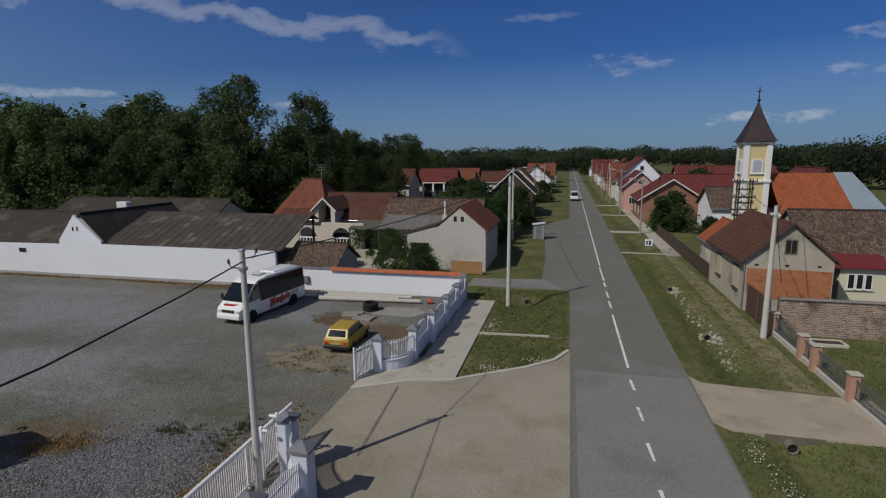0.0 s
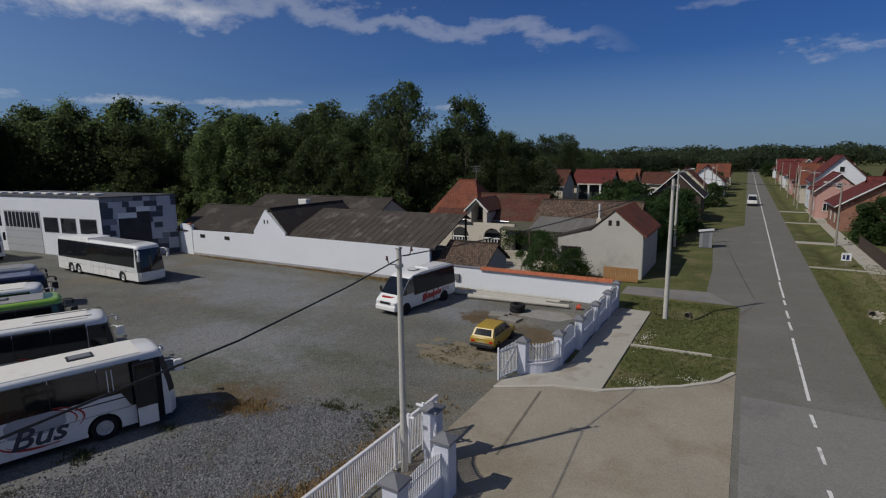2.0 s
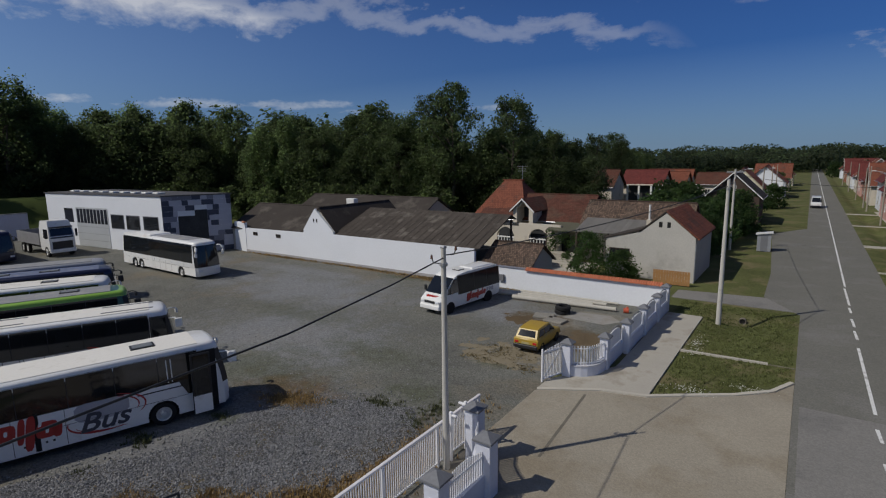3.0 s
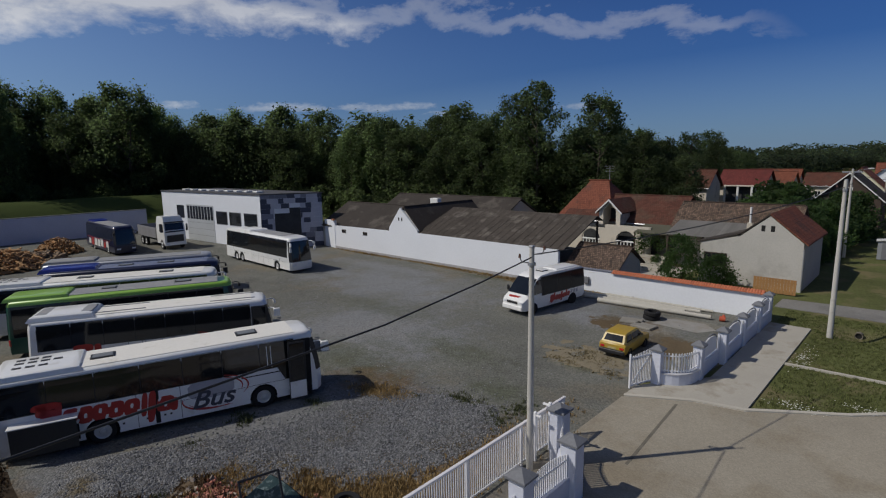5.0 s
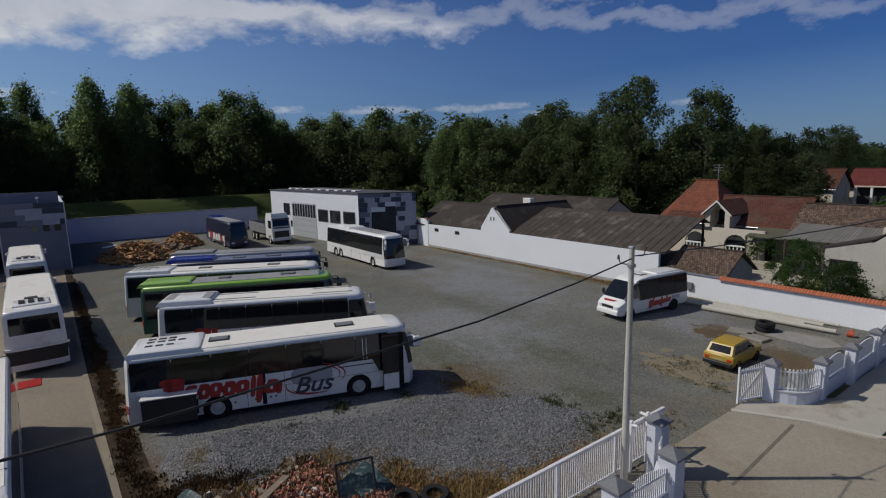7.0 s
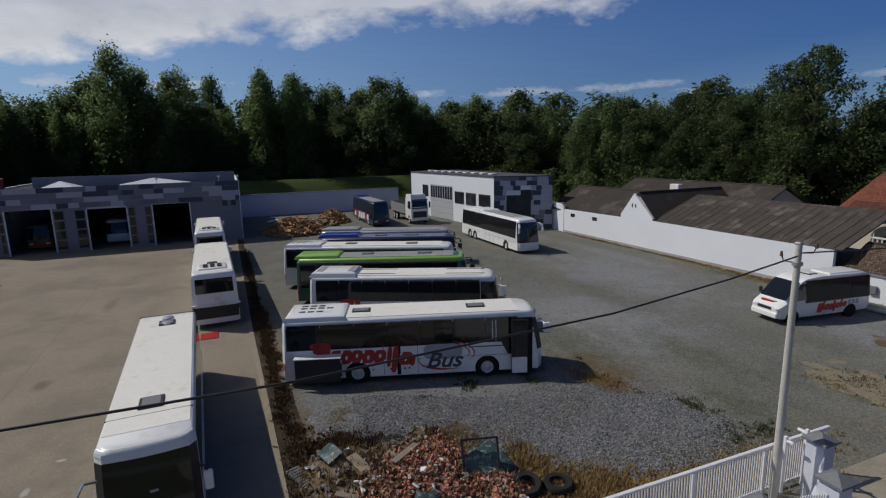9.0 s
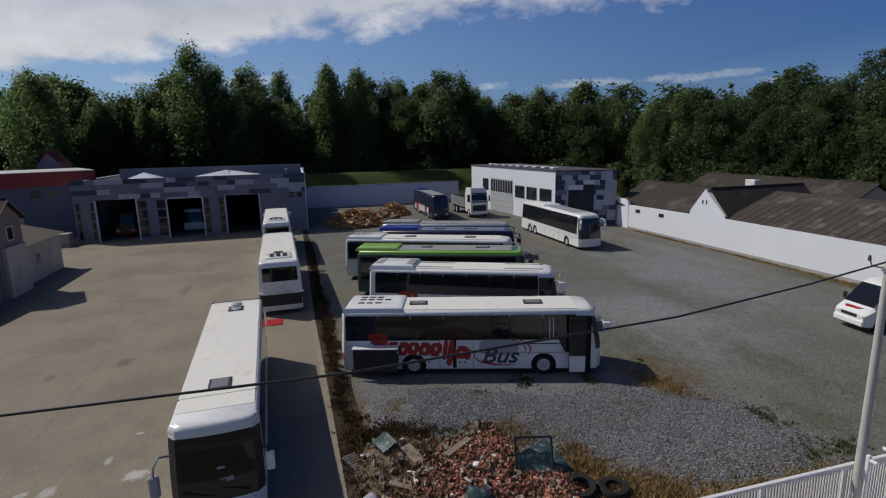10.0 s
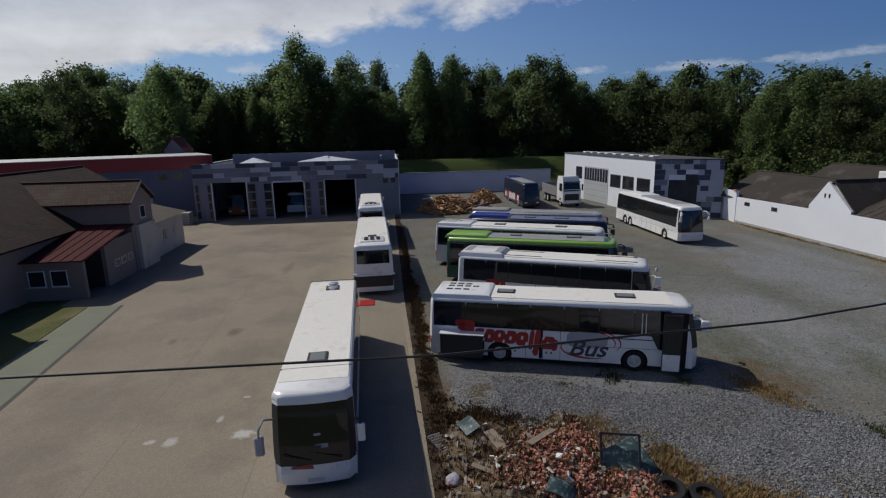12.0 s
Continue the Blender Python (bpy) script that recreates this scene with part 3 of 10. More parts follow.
sheet("drive_side", [(-8.2, 44.2), (0.3, 44.2), (0.3, 47.8), (-2.0, 47.6), (-8.2, 46.9)], -0.008, 0.2, NEWER, "grey side drive to the neighbour", "drive")
sheet("drive_right", [(6.12, 22.9), (6.7, 22.3), (13.5, 22.2), (13.5, 26.4), (6.6, 26.9), (6.12, 27.6)], 0.002, 0.5, mat("sandy drive concrete", (0.355, 0.305, 0.235), 0.9, vary=0.16, scale=0.35, fine=20, bump=0.2, dirt=(0.27, 0.23, 0.175), dirt_amount=0.4, dirt_scale=0.4, gloss=0.2), "sandy concrete drive across the verge", "drive")
for k, (a, b) in enumerate(((62.9, 63.5), (79.8, 81.6), (103, 104), (122.5, 124))):
    sheet("path_%d" % k, [(6.12, a), (11.6, a - 0.4), (11.6, b - 0.4), (6.12, b)], -0.012, 0.3, PATHC, "narrow concrete path across the verge", "path")
sheet("path_worn", [(10.55, 27.0), (11.9, 26.8), (11.9, 45), (11.7, 62), (10.6, 62), (10.5, 45)], -0.052, 0.05, mat("worn footpath", (0.215, 0.185, 0.115), 0.95, vary=0.3, scale=0.8, fine=12, bump=0.4, dirt=(0.120, 0.116, 0.055), dirt_amount=0.4, dirt_scale=0.9, gloss=0.1), "worn earth footpath on the verge", "path")
sheet("path_near_house", [(10.7, 62), (12.3, 62), (12.3, 130), (10.7, 130)], -0.05, 0.04, PATHC, "pale footpath along the houses", "path")


def strip_along(pts, w, z0, z1):
    """A kerb: a bar following points."""
    m = Mesh()
    rows = []
    for k, p in enumerate(pts):
        a, b = Vector(pts[max(k - 1, 0)]), Vector(pts[min(k + 1, len(pts) - 1)])
        d = (b - a).normalized()
        n = Vector((-d.y, d.x)) * w / 2
        rows.append([(p[0] + n.x, p[1] + n.y, z0), (p[0] + n.x, p[1] + n.y, z1), (p[0] - n.x, p[1] - n.y, z1), (p[0] - n.x, p[1] - n.y, z0)])
    return m.loft(rows)


curve = [(-9.9, 22.6), (-7.3, 24.1), (-5.3, 24.6), (-4.1, 25.45), (-1.9, 26.95), (-0.5, 28.3), (0.25, 29.9)]
solid("kerb_drive", strip_along(curve, 0.22, -0.2, 0.07), KERB, "curved concrete kerb round the drive", "kerb", "structure")
solid("kerb_yard", strip_along([(-9.95, 0.66), (-24, 0.53), (-34, 0.39), (-73.4, 0.39)], 0.24, -0.2, 0.05), mat("weathered kerb concrete", (0.25, 0.215, 0.165), 0.9, vary=0.2, scale=1.2, fine=14, bump=0.3, gloss=0.2), "low worn concrete kerb between the yards", "kerb", "structure")
solid("kerb_path", strip_along([(-5.2, 31.9), (-0.9, 32.15)], 0.16, -0.2, 0.05), KERB, "thin concrete edging across the lawn", "kerb", "structure")
solid("kerb_path_end", strip_along([(-0.9, 32.15), (0.3, 32.2)], 0.14, -0.2, -0.02), mat("mossy edging", (0.16, 0.15, 0.10), 0.95, vary=0.3), "mossy end of the edging", "kerb", "structure")
for k, (a, b) in enumerate((((-7.75, 23.3), (-7.35, 17.2)),)):
    solid("drive_joint_%d" % k, strip_along([a, b], 0.12 if k == 0 else 0.07, -0.05, 0.006), JOINT, "dark joint between concrete slabs", "joint", "structure")
for k, (a, b) in enumerate((((-36.5, -18.7), (-22.2, -17.1)), ((-22.2, -17.1), (-12, -15.9)))):
    solid("yard_drain_%d" % k, strip_along([a, b], 0.22, -0.05, 0.008), mat("dark drain grate", (0.03, 0.028, 0.025), 0.8, vary=0.3), "dark drain channel at the lawn edge", "drain", "structure")
for k, y in enumerate((-5.2, -10.4)):
    solid("yard_joint_%d" % k, strip_along([(-73, y - 1.2), (-11, y)], 0.025, -0.05, 0.004), mat("worn pale joint", (0.185, 0.16, 0.125), 0.95, vary=0.3, scale=2), "fine joint in the concrete yard", "joint", "structure")
sheet("lawn_house", [(-37, -23), (-36.4, -20.9), (-27, -20.2), (-16, -19.2), (-16, -40), (-37, -40)], 0.03, 0.1, GRASS, "mown lawn in front of the yard house", "lawn")
sheet("path_house", [(-36.4, -20.85), (-36.5, -18.8), (-16, -16.5), (-16, -19.1)], 0.012, 0.1, mat("greenish path slabs", (0.165, 0.175, 0.125), 0.9, vary=0.15, scale=0.6, fine=15, bump=0.2), "greenish concrete path beside the lawn", "path")
marks = [(55, 420), (48.2, 54.2), (45.9, 47.4), (42.2, 44.2), (39.3, 41.2), (28.05, 37.6), (25.3, 26.5), (22.27, 23.55), (19.25, 20.5), (16.3, 17.5), (13.2, 14.5)]
for k, (a, b) in enumerate(marks):
    sheet("road_marking_%d" % k, [(3.22 + 0.004 * max(0, 30 - a), a), (3.36, a), (3.3, b), (3.16, b)], 0.010, 0.012, PAINT, "white dash of the centre line", "marking")
# coarse crushed stone spread between the coach and the fence
cs = [(-23.2, 3.2), (-21.0, 2.0), (-19.0, 2.6), (-17.6, 6.5), (-15.6, 8.6), (-12.8, 10.5), (-12.2, 13.5), (-12.0, 16.0), (-13.6, 17.6), (-16.2, 17.0), (-18.6, 15.8), (-19.6, 13.2), (-19.4, 10.5), (-20.6, 8.0)]


def edge_distance(x, y, poly):
    """Distance to the nearest edge of a polygon."""
    best = 99.0
    for (x0, y0), (x1, y1) in zip(poly, poly[1:] + poly[:1]):
        dx, dy = x1 - x0, y1 - y0
        u = min(1.0, max(0.0, ((x - x0) * dx + (y - y0) * dy) / (dx * dx + dy * dy)))
        best = min(best, math.hypot(x - x0 - u * dx, y - y0 - u * dy))
    return best


def stone_height(x, y):
    """The spread of stone: thin at its ragged edge, with raked ridges and hollows left by wheels."""
    d = edge_distance(x, y, cs) * (1 if inside(x, y, cs) else -1) + 0.5 * noise.noise(Vector((x * 0.7, y * 0.7, 3)))
    if d < 0:
        return -0.04
    q = min(1.0, d / 1.6)
    rut = math.sin((x * 0.78 + y * 0.62) * 4.2 + 1.6 * noise.noise(Vector((x * 0.4, y * 0.4, 0)))) * 0.022 + 0.05 * noise.noise(Vector((x * 1.3, y * 1.3, 1)))
    return -0.005 + (0.12 * (1 - (1 - q) ** 2) + rut * q)


def inside(x, y, poly):
    c = False
    for (x0, y0), (x1, y1) in zip(poly, poly[1:] + poly[:1]):
        if (y0 > y) != (y1 > y) and x < (x1 - x0) * (y - y0) / (y1 - y0) + x0:
            c = not c
    return c


def stone_mesh(step=0.18):
    nx, ny = int(14.0 / step), int(18.0 / step)
    v = [(-24.6 + i * step, 0.9 + j * step, stone_height(-24.6 + i * step, 0.9 + j * step)) for j in range(ny + 1) for i in range(nx + 1)]
    f = []
    for j in range(ny):
        for i in range(nx):
            k = j * (nx + 1) + i
            q = (k, k + 1, k + nx + 2, k + nx + 1)
            if max(v[p][2] for p in q) > -0.03:
                f.append(q)
    me = bpy.data.meshes.new("gravel_spread")
    me.from_pydata(v, [], f)
    return me


solid("gravel_spread", stone_mesh(), COARSE, "coarse grey crushed stone spread over the yard", "gravel", "stuff", smooth=60)


SOIL = mat("dark weedy soil", (0.044, 0.032, 0.022), 0.95, vary=0.4, scale=1.4, fine=9, bump=0.6, dirt=(0.095, 0.078, 0.058), dirt_amount=0.3, dirt_scale=1.2, gloss=0.1)
strip = Mesh()
rows_ = []
for k in range(60):
    x = -13.0 - k
    w_ = 0.80 + 0.35 * noise.noise(Vector((x * 0.6, 0, 7))) + (0.5 if k < 12 else 0.0)
    y0 = max(0.49, 0.75 - 0.0125 * k)
    rows_.append([(x, y0, -0.05), (x, y0, 0.02), (x, y0 + w_ * 0.6, 0.03), (x, y0 + w_, -0.03)])
solid("soil_strip", strip.loft(rows_), SOIL, "dark weedy soil strip along the yard kerb", "soil", "structure", smooth=60)


# ---- street furniture ----
def pole(x, y, h, r0=0.17, r1=0.10, label="tall round concrete utility pole with insulators", extra=None, turn_deg=0, material=CONC):
    t = thing("utility_pole", turn(x, y, turn_deg), label, "pole", "utility poles")
    part("shaft", Mesh().tube((0, 0, -0.3), (0, 0, h), r0, r1, 14), material, t, smooth=40)
    part("cap", Mesh().box(-0.09, -0.09, h - 0.02, 0.09, 0.09, h + 0.06, 0.02), STEEL, t)
    if extra:
        extra(t, h)
    return t


def brackets(t, h):
    for z, a in ((h - 0.25, 40), (h - 0.55, 200)):
        b = Mesh().path([(0, 0, 0), (0.35, 0, 0.02), (0.42, 0, 0.2)], 0.02, 6, pose(0, 0, z, 0, 0, a))
        br = part("bracket", b, BLACK, t)
        part("insulator", Mesh().tube((0.42, 0, 0.16), (0.42, 0, 0.30), 0.05, 0.03, 8, pose(0, 0, z, 0, 0, a)), mat("brown porcelain", (0.12, 0.06, 0.04), 0.25), br)
    part("band", Mesh().tube((0, 0, h - 0.62), (0, 0, h - 0.52), 0.14, 0.14, 12), STEEL, t)


def crossarm(t, h):
    part("crossarm", Mesh().box(-0.9, -0.05, h - 0.35, 0.9, 0.05, h - 0.23, 0.01), STEEL, t)
    for x in (-0.8, -0.3, 0.3, 0.8):
        part("insulator", Mesh().tube((x, 0, h - 0.23), (x, 0, h - 0.02), 0.045, 0.03, 8), mat("brown porcelain", (0.12, 0.06, 0.04), 0.25), t)
    part("lamp_arm", Mesh().path([(0, 0, h - 0.6), (0.5, 0.2, h - 0.1), (1.3, 0.5, h + 0.05)], 0.03, 6), STEEL, t)
    part("lamp_head", Mesh().box(1.2, 0.38, h - 0.02, 1.75, 0.66, h + 0.12, 0.05), mat("lamp housing", (0.6, 0.6, 0.58), 0.4), t)


pole(-9.83, 14.69, 8.1, 0.13, 0.085, extra=brackets)
pole(-4.1, 38.4, 9.5, 0.165, 0.10, extra=brackets)
pole(-7.1, 70.5, 9.4, extra=crossarm, label="tall concrete pole with a street lamp arm")
pole(11.78, 34.8, 7.95, 0.19, 0.11, extra=brackets, label="leaning pale concrete utility pole by the gate")
WOODPOLE = mat("weathered wooden pole", (0.30, 0.27, 0.23), 0.95, vary=0.2, scale=1.5, fine=12, bump=0.3, gloss=0.1)
for x, y, h in ((10.05, 79.0, 7.6), (9.65, 105.7, 8.3), (9.7, 133, 8.5), (9.7, 142, 8), (9.7, 166, 8.5), (9.7, 200, 8.5), (9.7, 240, 8.5), (-6.9, 158, 8.5), (-7.3, 147, 8.5), (-7.2, 118, 8.5), (-7, 200, 8.5), (-7, 250, 8.5)):
    pole(x, y, h, 0.14, 0.09, extra=crossarm if y < 120 else None, label="weathered wooden telegraph pole beside the road", turn_deg=150 if x > 0 else 0, material=WOODPOLE)


def cable(pts, r, label, sag=0.0):
    """A hanging cable through points, with a sag between each pair."""
    out = []
    for p, q in zip(pts, pts[1:]):
        p, q = Vector(p), Vector(q)
        for k in range(10):
            u = k / 10
            out.append(p.lerp(q, u) - Vector((0, 0, sag * 4 * u * (1 - u))))
    out.append(Vector(pts[-1]))
    m = Mesh().path([v - out[0] for v in out], r, 6)
    return solid("power_cable", m, BLACK, label, "cable", m=Matrix.Translation(out[0]), smooth=60)


cable([(-8.2, -13, 7.75), (-8.42, -6.6, 7.40), (-8.65, 0.5, 7.2), (-9.05, 7.5, 7.29), (-9.4, 11.5, 7.54), (-9.75, 14.55, 7.78)], 0.023, "thick black power cable strung over the yard")
cable([(-9.75, 14.8, 7.85), (-4.15, 38.3, 9.1)], 0.022, "black power cable between two poles", 0.35)
cable([(-4.1, 38.5, 9.1), (-7.1, 70.4, 9.0)], 0.02, "black power cable between two poles", 0.3)
cable([(-7.1, 70.6, 8.8), (10.05, 79, 7.2)], 0.025, "black cable crossing the road", 0.5)
cable([(11.78, 34.9, 7.7), (15.0, 52, 8.4)], 0.018, "black cable to the roof frame", 0.35)
cable([(11.85, 34.8, 7.7), (19.5, 47, 4.6)], 0.018, "black service cable to a house", 0.5)
cable([(11.8, 34.7, 7.4), (14.5, 40.4, 2.2)], 0.018, "black service cable down the gable", 0.15)


def fence_pillar(x, y, h=1.95, w=0.44, group="grey-capped fence pillars", deg=0):
    t = thing("fence_pillar", turn(x, y, deg), "pale plastered fence pillar with a dark pyramid cap", "pillar", group)
    part("shaft", Mesh().box(-w / 2, -w / 2, -0.1, w / 2, w / 2, h - 0.22, 0.015), PALE, t)
    c = w / 2 + 0.09
    m = Mesh().loft([[(-c, -c, h - 0.22), (c, -c, h - 0.22), (c, c, h - 0.22), (-c, c, h - 0.22)], [(-c, -c, h - 0.15), (c, -c, h - 0.15), (c, c, h - 0.15), (-c, c, h - 0.15)],
                     [(-0.02, -0.02, h + 0.06), (0.02, -0.02, h + 0.06), (0.02, 0.02, h + 0.06), (-0.02, 0.02, h + 0.06)]])
    part("cap", m, GREYTRIM, t, "dark grey pyramid cap")
    return t


PICKETS = {}


def picket_mesh(h, wide=0.02):
    k = round(h, 2)
    if (k, wide) not in PICKETS:
        w = wide
        PICKETS[k, wide] = Mesh().loft([[(-w, -0.011, 0), (w, -0.011, 0), (w, 0.011, 0), (-w, 0.011, 0)], [(-w, -0.011, k - 0.03), (w, -0.011, k - 0.03), (w, 0.011, k - 0.03), (-w, 0.011, k - 0.03)],
                                  [(-w * 0.4, -0.008, k), (w * 0.4, -0.008, k), (w * 0.4, 0.008, k), (-w * 0.4, 0.008, k)]]).data("picket")
        PICKETS[k, wide].materials.append(PICKET)
    return PICKETS[k, wide]


def picket_panel(t, a, b, z0, height, pitch=0.11, rails=(0.12, 0.85), rail_r=0.022, wide=0.02):
    """Pickets between two points of a thing's plan, on two rails. height: a function of 0..1 along the panel."""
    a, b = Vector((a[0], a[1], 0)), Vector((b[0], b[1], 0))
    L = (b - a).length
    n = max(2, int(L / pitch))
    q = math.degrees(math.atan2(b.y - a.y, b.x - a.x))
    for k in range(n + 1):
        u = k / n
        p = a.lerp(b, u)
        ob = part("picket", picket_mesh(height(u), wide), None, t)
        ob.matrix_local = pose(p.x, p.y, z0, 0, 0, q)
    for r in rails:
        h = z0 + r * min(height(0), height(1))
        part("rail", Mesh().box(0, -rail_r, h - rail_r, L, rail_r, h + rail_r, m=pose(a.x, a.y, 0, 0, 0, q)), PICKET, t)


# far run of the fence: curved corner, then bays with arched plaster panels
ys = [(-9.3, 24.95), (-8.0, 26.85), (-7.76, 29.95), (-7.72, 33.5), (-7.68, 36.8), (-7.76, 39.95)]
for x, y in ys:
    fence_pillar(x, y)
corner = thing("picket_fence", pose(0, 0, 0), "white picket bay on a curved pale plinth wall", "fence", "picket bays")
cp = []
for k in range(9):
    u = k / 8
    p = Vector(ys[0]).lerp(Vector(ys[1]), u) + Vector((0.80, -0.62)) * 0.5 * math.sin(math.pi * u)
    cp.append((p.x, p.y))
part("plinth", strip_along(cp, 0.26, -0.1, 0.55), PALE, corner)
part("coping", strip_along(cp, 0.32, 0.55, 0.61), mat("pale coping", (0.52, 0.52, 0.55), 0.8), corner)
for k in range(8):
    picket_panel(corner, cp[k], cp[k + 1], 0.62, lambda u: 1.0, 0.125, (0.1, 0.85), wide=0.034)
for k in range(1, 5):
    (x0, y0), (x1, y1) = ys[k], ys[k + 1]
    bay = thing("plaster_fence_bay", pose(0, 0, 0), "pale plinth bay with white board panel and arched rail", "fence", "plaster bays")
    part("plinth", Mesh().box(x0 - 0.13, y0 + 0.22, -0.1, x0 + 0.13, y1 - 0.22, 0.75, 0.01), PALE, bay)
    ym, hw = (y0 + y1) / 2, (y1 - y0) / 2 - 0.32
    arch = [(ym - hw, 0.8), (ym + hw, 0.8)] + [(ym + hw * math.cos(t), 1.3 + 0.42 * math.sin(t)) for t in [math.pi * j / 10 for j in range(11)]]
    part("board", Mesh().prism(arch, x0 - 0.03, x0 + 0.02, axis="x"), PICKET, bay, "white board panel")
    rail = [(x0, ym + hw * math.cos(t), 1.36 + 0.46 * math.sin(t)) for t in [math.pi * j / 12 for j in range(13)]]
    part("arch_rail", Mesh().path(rail, 0.035, 6), GREYTRIM, bay)
    for j in range(4):
        ob = part("picket", picket_mesh(0.9), None, bay)
        ob.location = (x0 + 0.12, ym + hw - 0.05 + j * 0.1, 0.72)

# gate leaf swung inward at the far pillar
leaf = thing("gate_leaf", pose(0, 0, 0), "white steel picket gate leaf standing open", "gate", "gate leaves")
picket_panel(leaf, (-9.55, 24.9), (-10.05, 23.5), 0.08, lambda u: 1.75 - 0.25 * u, 0.10, (0.04, 0.95), 0.03)
part("gate_post", Mesh().box(-10.09, 23.46, 0.0, -10.01, 23.54, 1.72, 0.01), PICKET, leaf)
part("brace", Mesh().tube((-9.57, 24.88, 1.6), (-10.03, 23.55, 0.15), 0.025, None, 6), PICKET, leaf)

# near run: pillars, pickets, and the long sliding gate pushed open along the yard
for x, y in ((-9.32, 15.85), (-7.86, 14.2), (-7.98, 11.5)):
    fence_pillar(x, y, 2.2, 0.54)
near = thing("picket_fence", pose(0, 0, 0), "white picket bay on a low pale plinth", "fence", "picket bays")
picket_panel(near, (-7.88, 13.9), (-7.97, 11.8), 0.75, lambda u: 0.92 + 0.18 * math.sin(math.pi * u), 0.1, (0.1, 0.8), wide=0.028)
part("plinth", Mesh().box(-8.05, 11.7, -0.1, -7.8, 13.98, 0.86, 0.01), PALE, near)
near2 = thing("picket_fence", pose(0, 0, 0), "white curved picket bay beside the utility pole", "fence", "picket bays")
qs = [(-9.05, 15.65), (-8.8, 15.05), (-8.4, 14.6), (-8.05, 14.35)]
for a, b in zip(qs, qs[1:]):
    picket_panel(near2, a, b, 0.75, lambda u: 0.9, 0.1, (0.1, 0.85), wide=0.028)
part("plinth", strip_along(qs, 0.24, -0.1, 0.73), PALE, near2)
near3 = thing("picket_fence", pose(0, 0, 0), "white picket bay running out of view", "fence", "picket bays")
picket_panel(near3, (-8.0, 11.2), (-8.1, 6.2), 0.5, lambda u: 1.05, 0.105, (0.1, 0.8))
part("plinth", Mesh().box(-8.2, 6.2, -0.1, -7.9, 11.28, 0.48, 0.01), PALE, near3)
slide = thing("sliding_gate", pose(0, 0, 0), "long white sliding picket gate pushed open", "gate", "gate leaves")
picket_panel(slide, (-10.1, 17.5), (-10.2, 5.6), 0.12, lambda u: 1.5, 0.105, (0.03, 0.97), 0.025)
part("top_rail", Mesh().box(-10.2, 5.6, 1.58, -10.08, 17.6, 1.66, 0.01), mat("pinkish rail paint", (0.70, 0.68, 0.69), 0.6), slide)
for y in (17.5, 14.6, 11.6, 8.6, 5.7):
    part("gate_post", Mesh().box(-10.19, y - 0.04, 0, -10.09, y + 0.04, 1.62, 0.01), PICKET, slide)
for y in (16.2, 15.2):
    g = thing("gate_guide", pose(-9.95, y, 0), "white steel post guiding the sliding gate", "gate guide")
    part("guide_post", Mesh().box(-0.05, -0.05, 0, 0.05, 0.05, 1.95, 0.01), PICKET, g)
    part("guide_arm", Mesh().box(-0.3, -0.04, 1.78, 0.25, 0.04, 1.86, 0.01), PICKET, g)

# right-hand garden fence
TERRA = mat("terracotta pillar paint", (0.42, 0.24, 0.17), 0.85, vary=0.1, scale=1.5, fine=10, bump=0.15)
RAILING = mat("dark steel railing paint", (0.10, 0.105, 0.11), 0.6, vary=0.15, scale=2, fine=20, bump=0.05)
gp = [35.6, 31.4, 29.8, 26.1, 21.6, 17.0]
for y in gp:
    t = thing("garden_pillar", turn(12.55, y, 0), "terracotta painted gate pillar with a pale cap", "pillar", "garden pillars")
    part("shaft", Mesh().box(-0.2, -0.2, -0.1, 0.2, 0.2, 1.3, 0.015), TERRA, t)
    part("cap", Mesh().box(-0.26, -0.26, 1.3, 0.26, 0.26, 1.38, 0.02), KERB, t)
for a, b in zip(gp, gp[1:]):
    t = thing("railing", pose(12.55, b, 0), "dark steel railing on a low concrete base", "railing", "garden railings")
    L = a - b
    part("base", Mesh().box(-0.1, 0.2, -0.1, 0.1, L - 0.2, 0.22, 0.01), KERB, t)
    for z in (0.35, 1.1):
        part("rail", Mesh().box(-0.02, 0.2, z - 0.02, 0.02, L - 0.2, z + 0.02), RAILING, t)
    bars = Mesh().box(-0.008, -0.008, 0.3, 0.008, 0.008, 1.2).data("bar")
    bars.materials.append(RAILING)
    for k in range(int((L - 0.4) / 0.11)):
        ob = part("bar", bars, None, t)
        ob.location = (0, 0.26 + k * 0.11, 0)
STONE = brick_wall("rubble brick wall", (0.33, 0.22, 0.16), (0.17, 0.125, 0.10), (0.56, 0.52, 0.46), 0.30, 0.11, (0.40, 0.37, 0.32), 0.45)
solid("wall_garden", Mesh().box(12.8, 35.7, -0.1, 30, 36.0, 2.15), STONE, "old pale brick garden wall with patched plaster", "wall", "structure", slope=True)
solid("wall_garden_coping", Mesh().box(12.75, 35.62, 2.15, 30, 36.08, 2.24, 0.02), mat("stained coping", (0.22, 0.20, 0.18), 0.9, vary=0.25), "dark weathered coping of the garden wall", "coping", "structure")
t = thing("sheet_gate", pose(12.45, 36.1, 0), "dark red-brown sheet metal yard gate, closed", "gate")
part("panel", Mesh().box(-0.03, 0, 0.05, 0.03, 4.35, 2.0, 0.01), mat("brown sheet paint", (0.09, 0.045, 0.035), 0.7, vary=0.2, scale=1.5, fine=10, bump=0.1), t)
for y in (0.05, 2.17, 4.3):
    part("stile", Mesh().box(-0.05, y - 0.04, 0, 0.05, y + 0.04, 2.05, 0.01), RAILING, t)
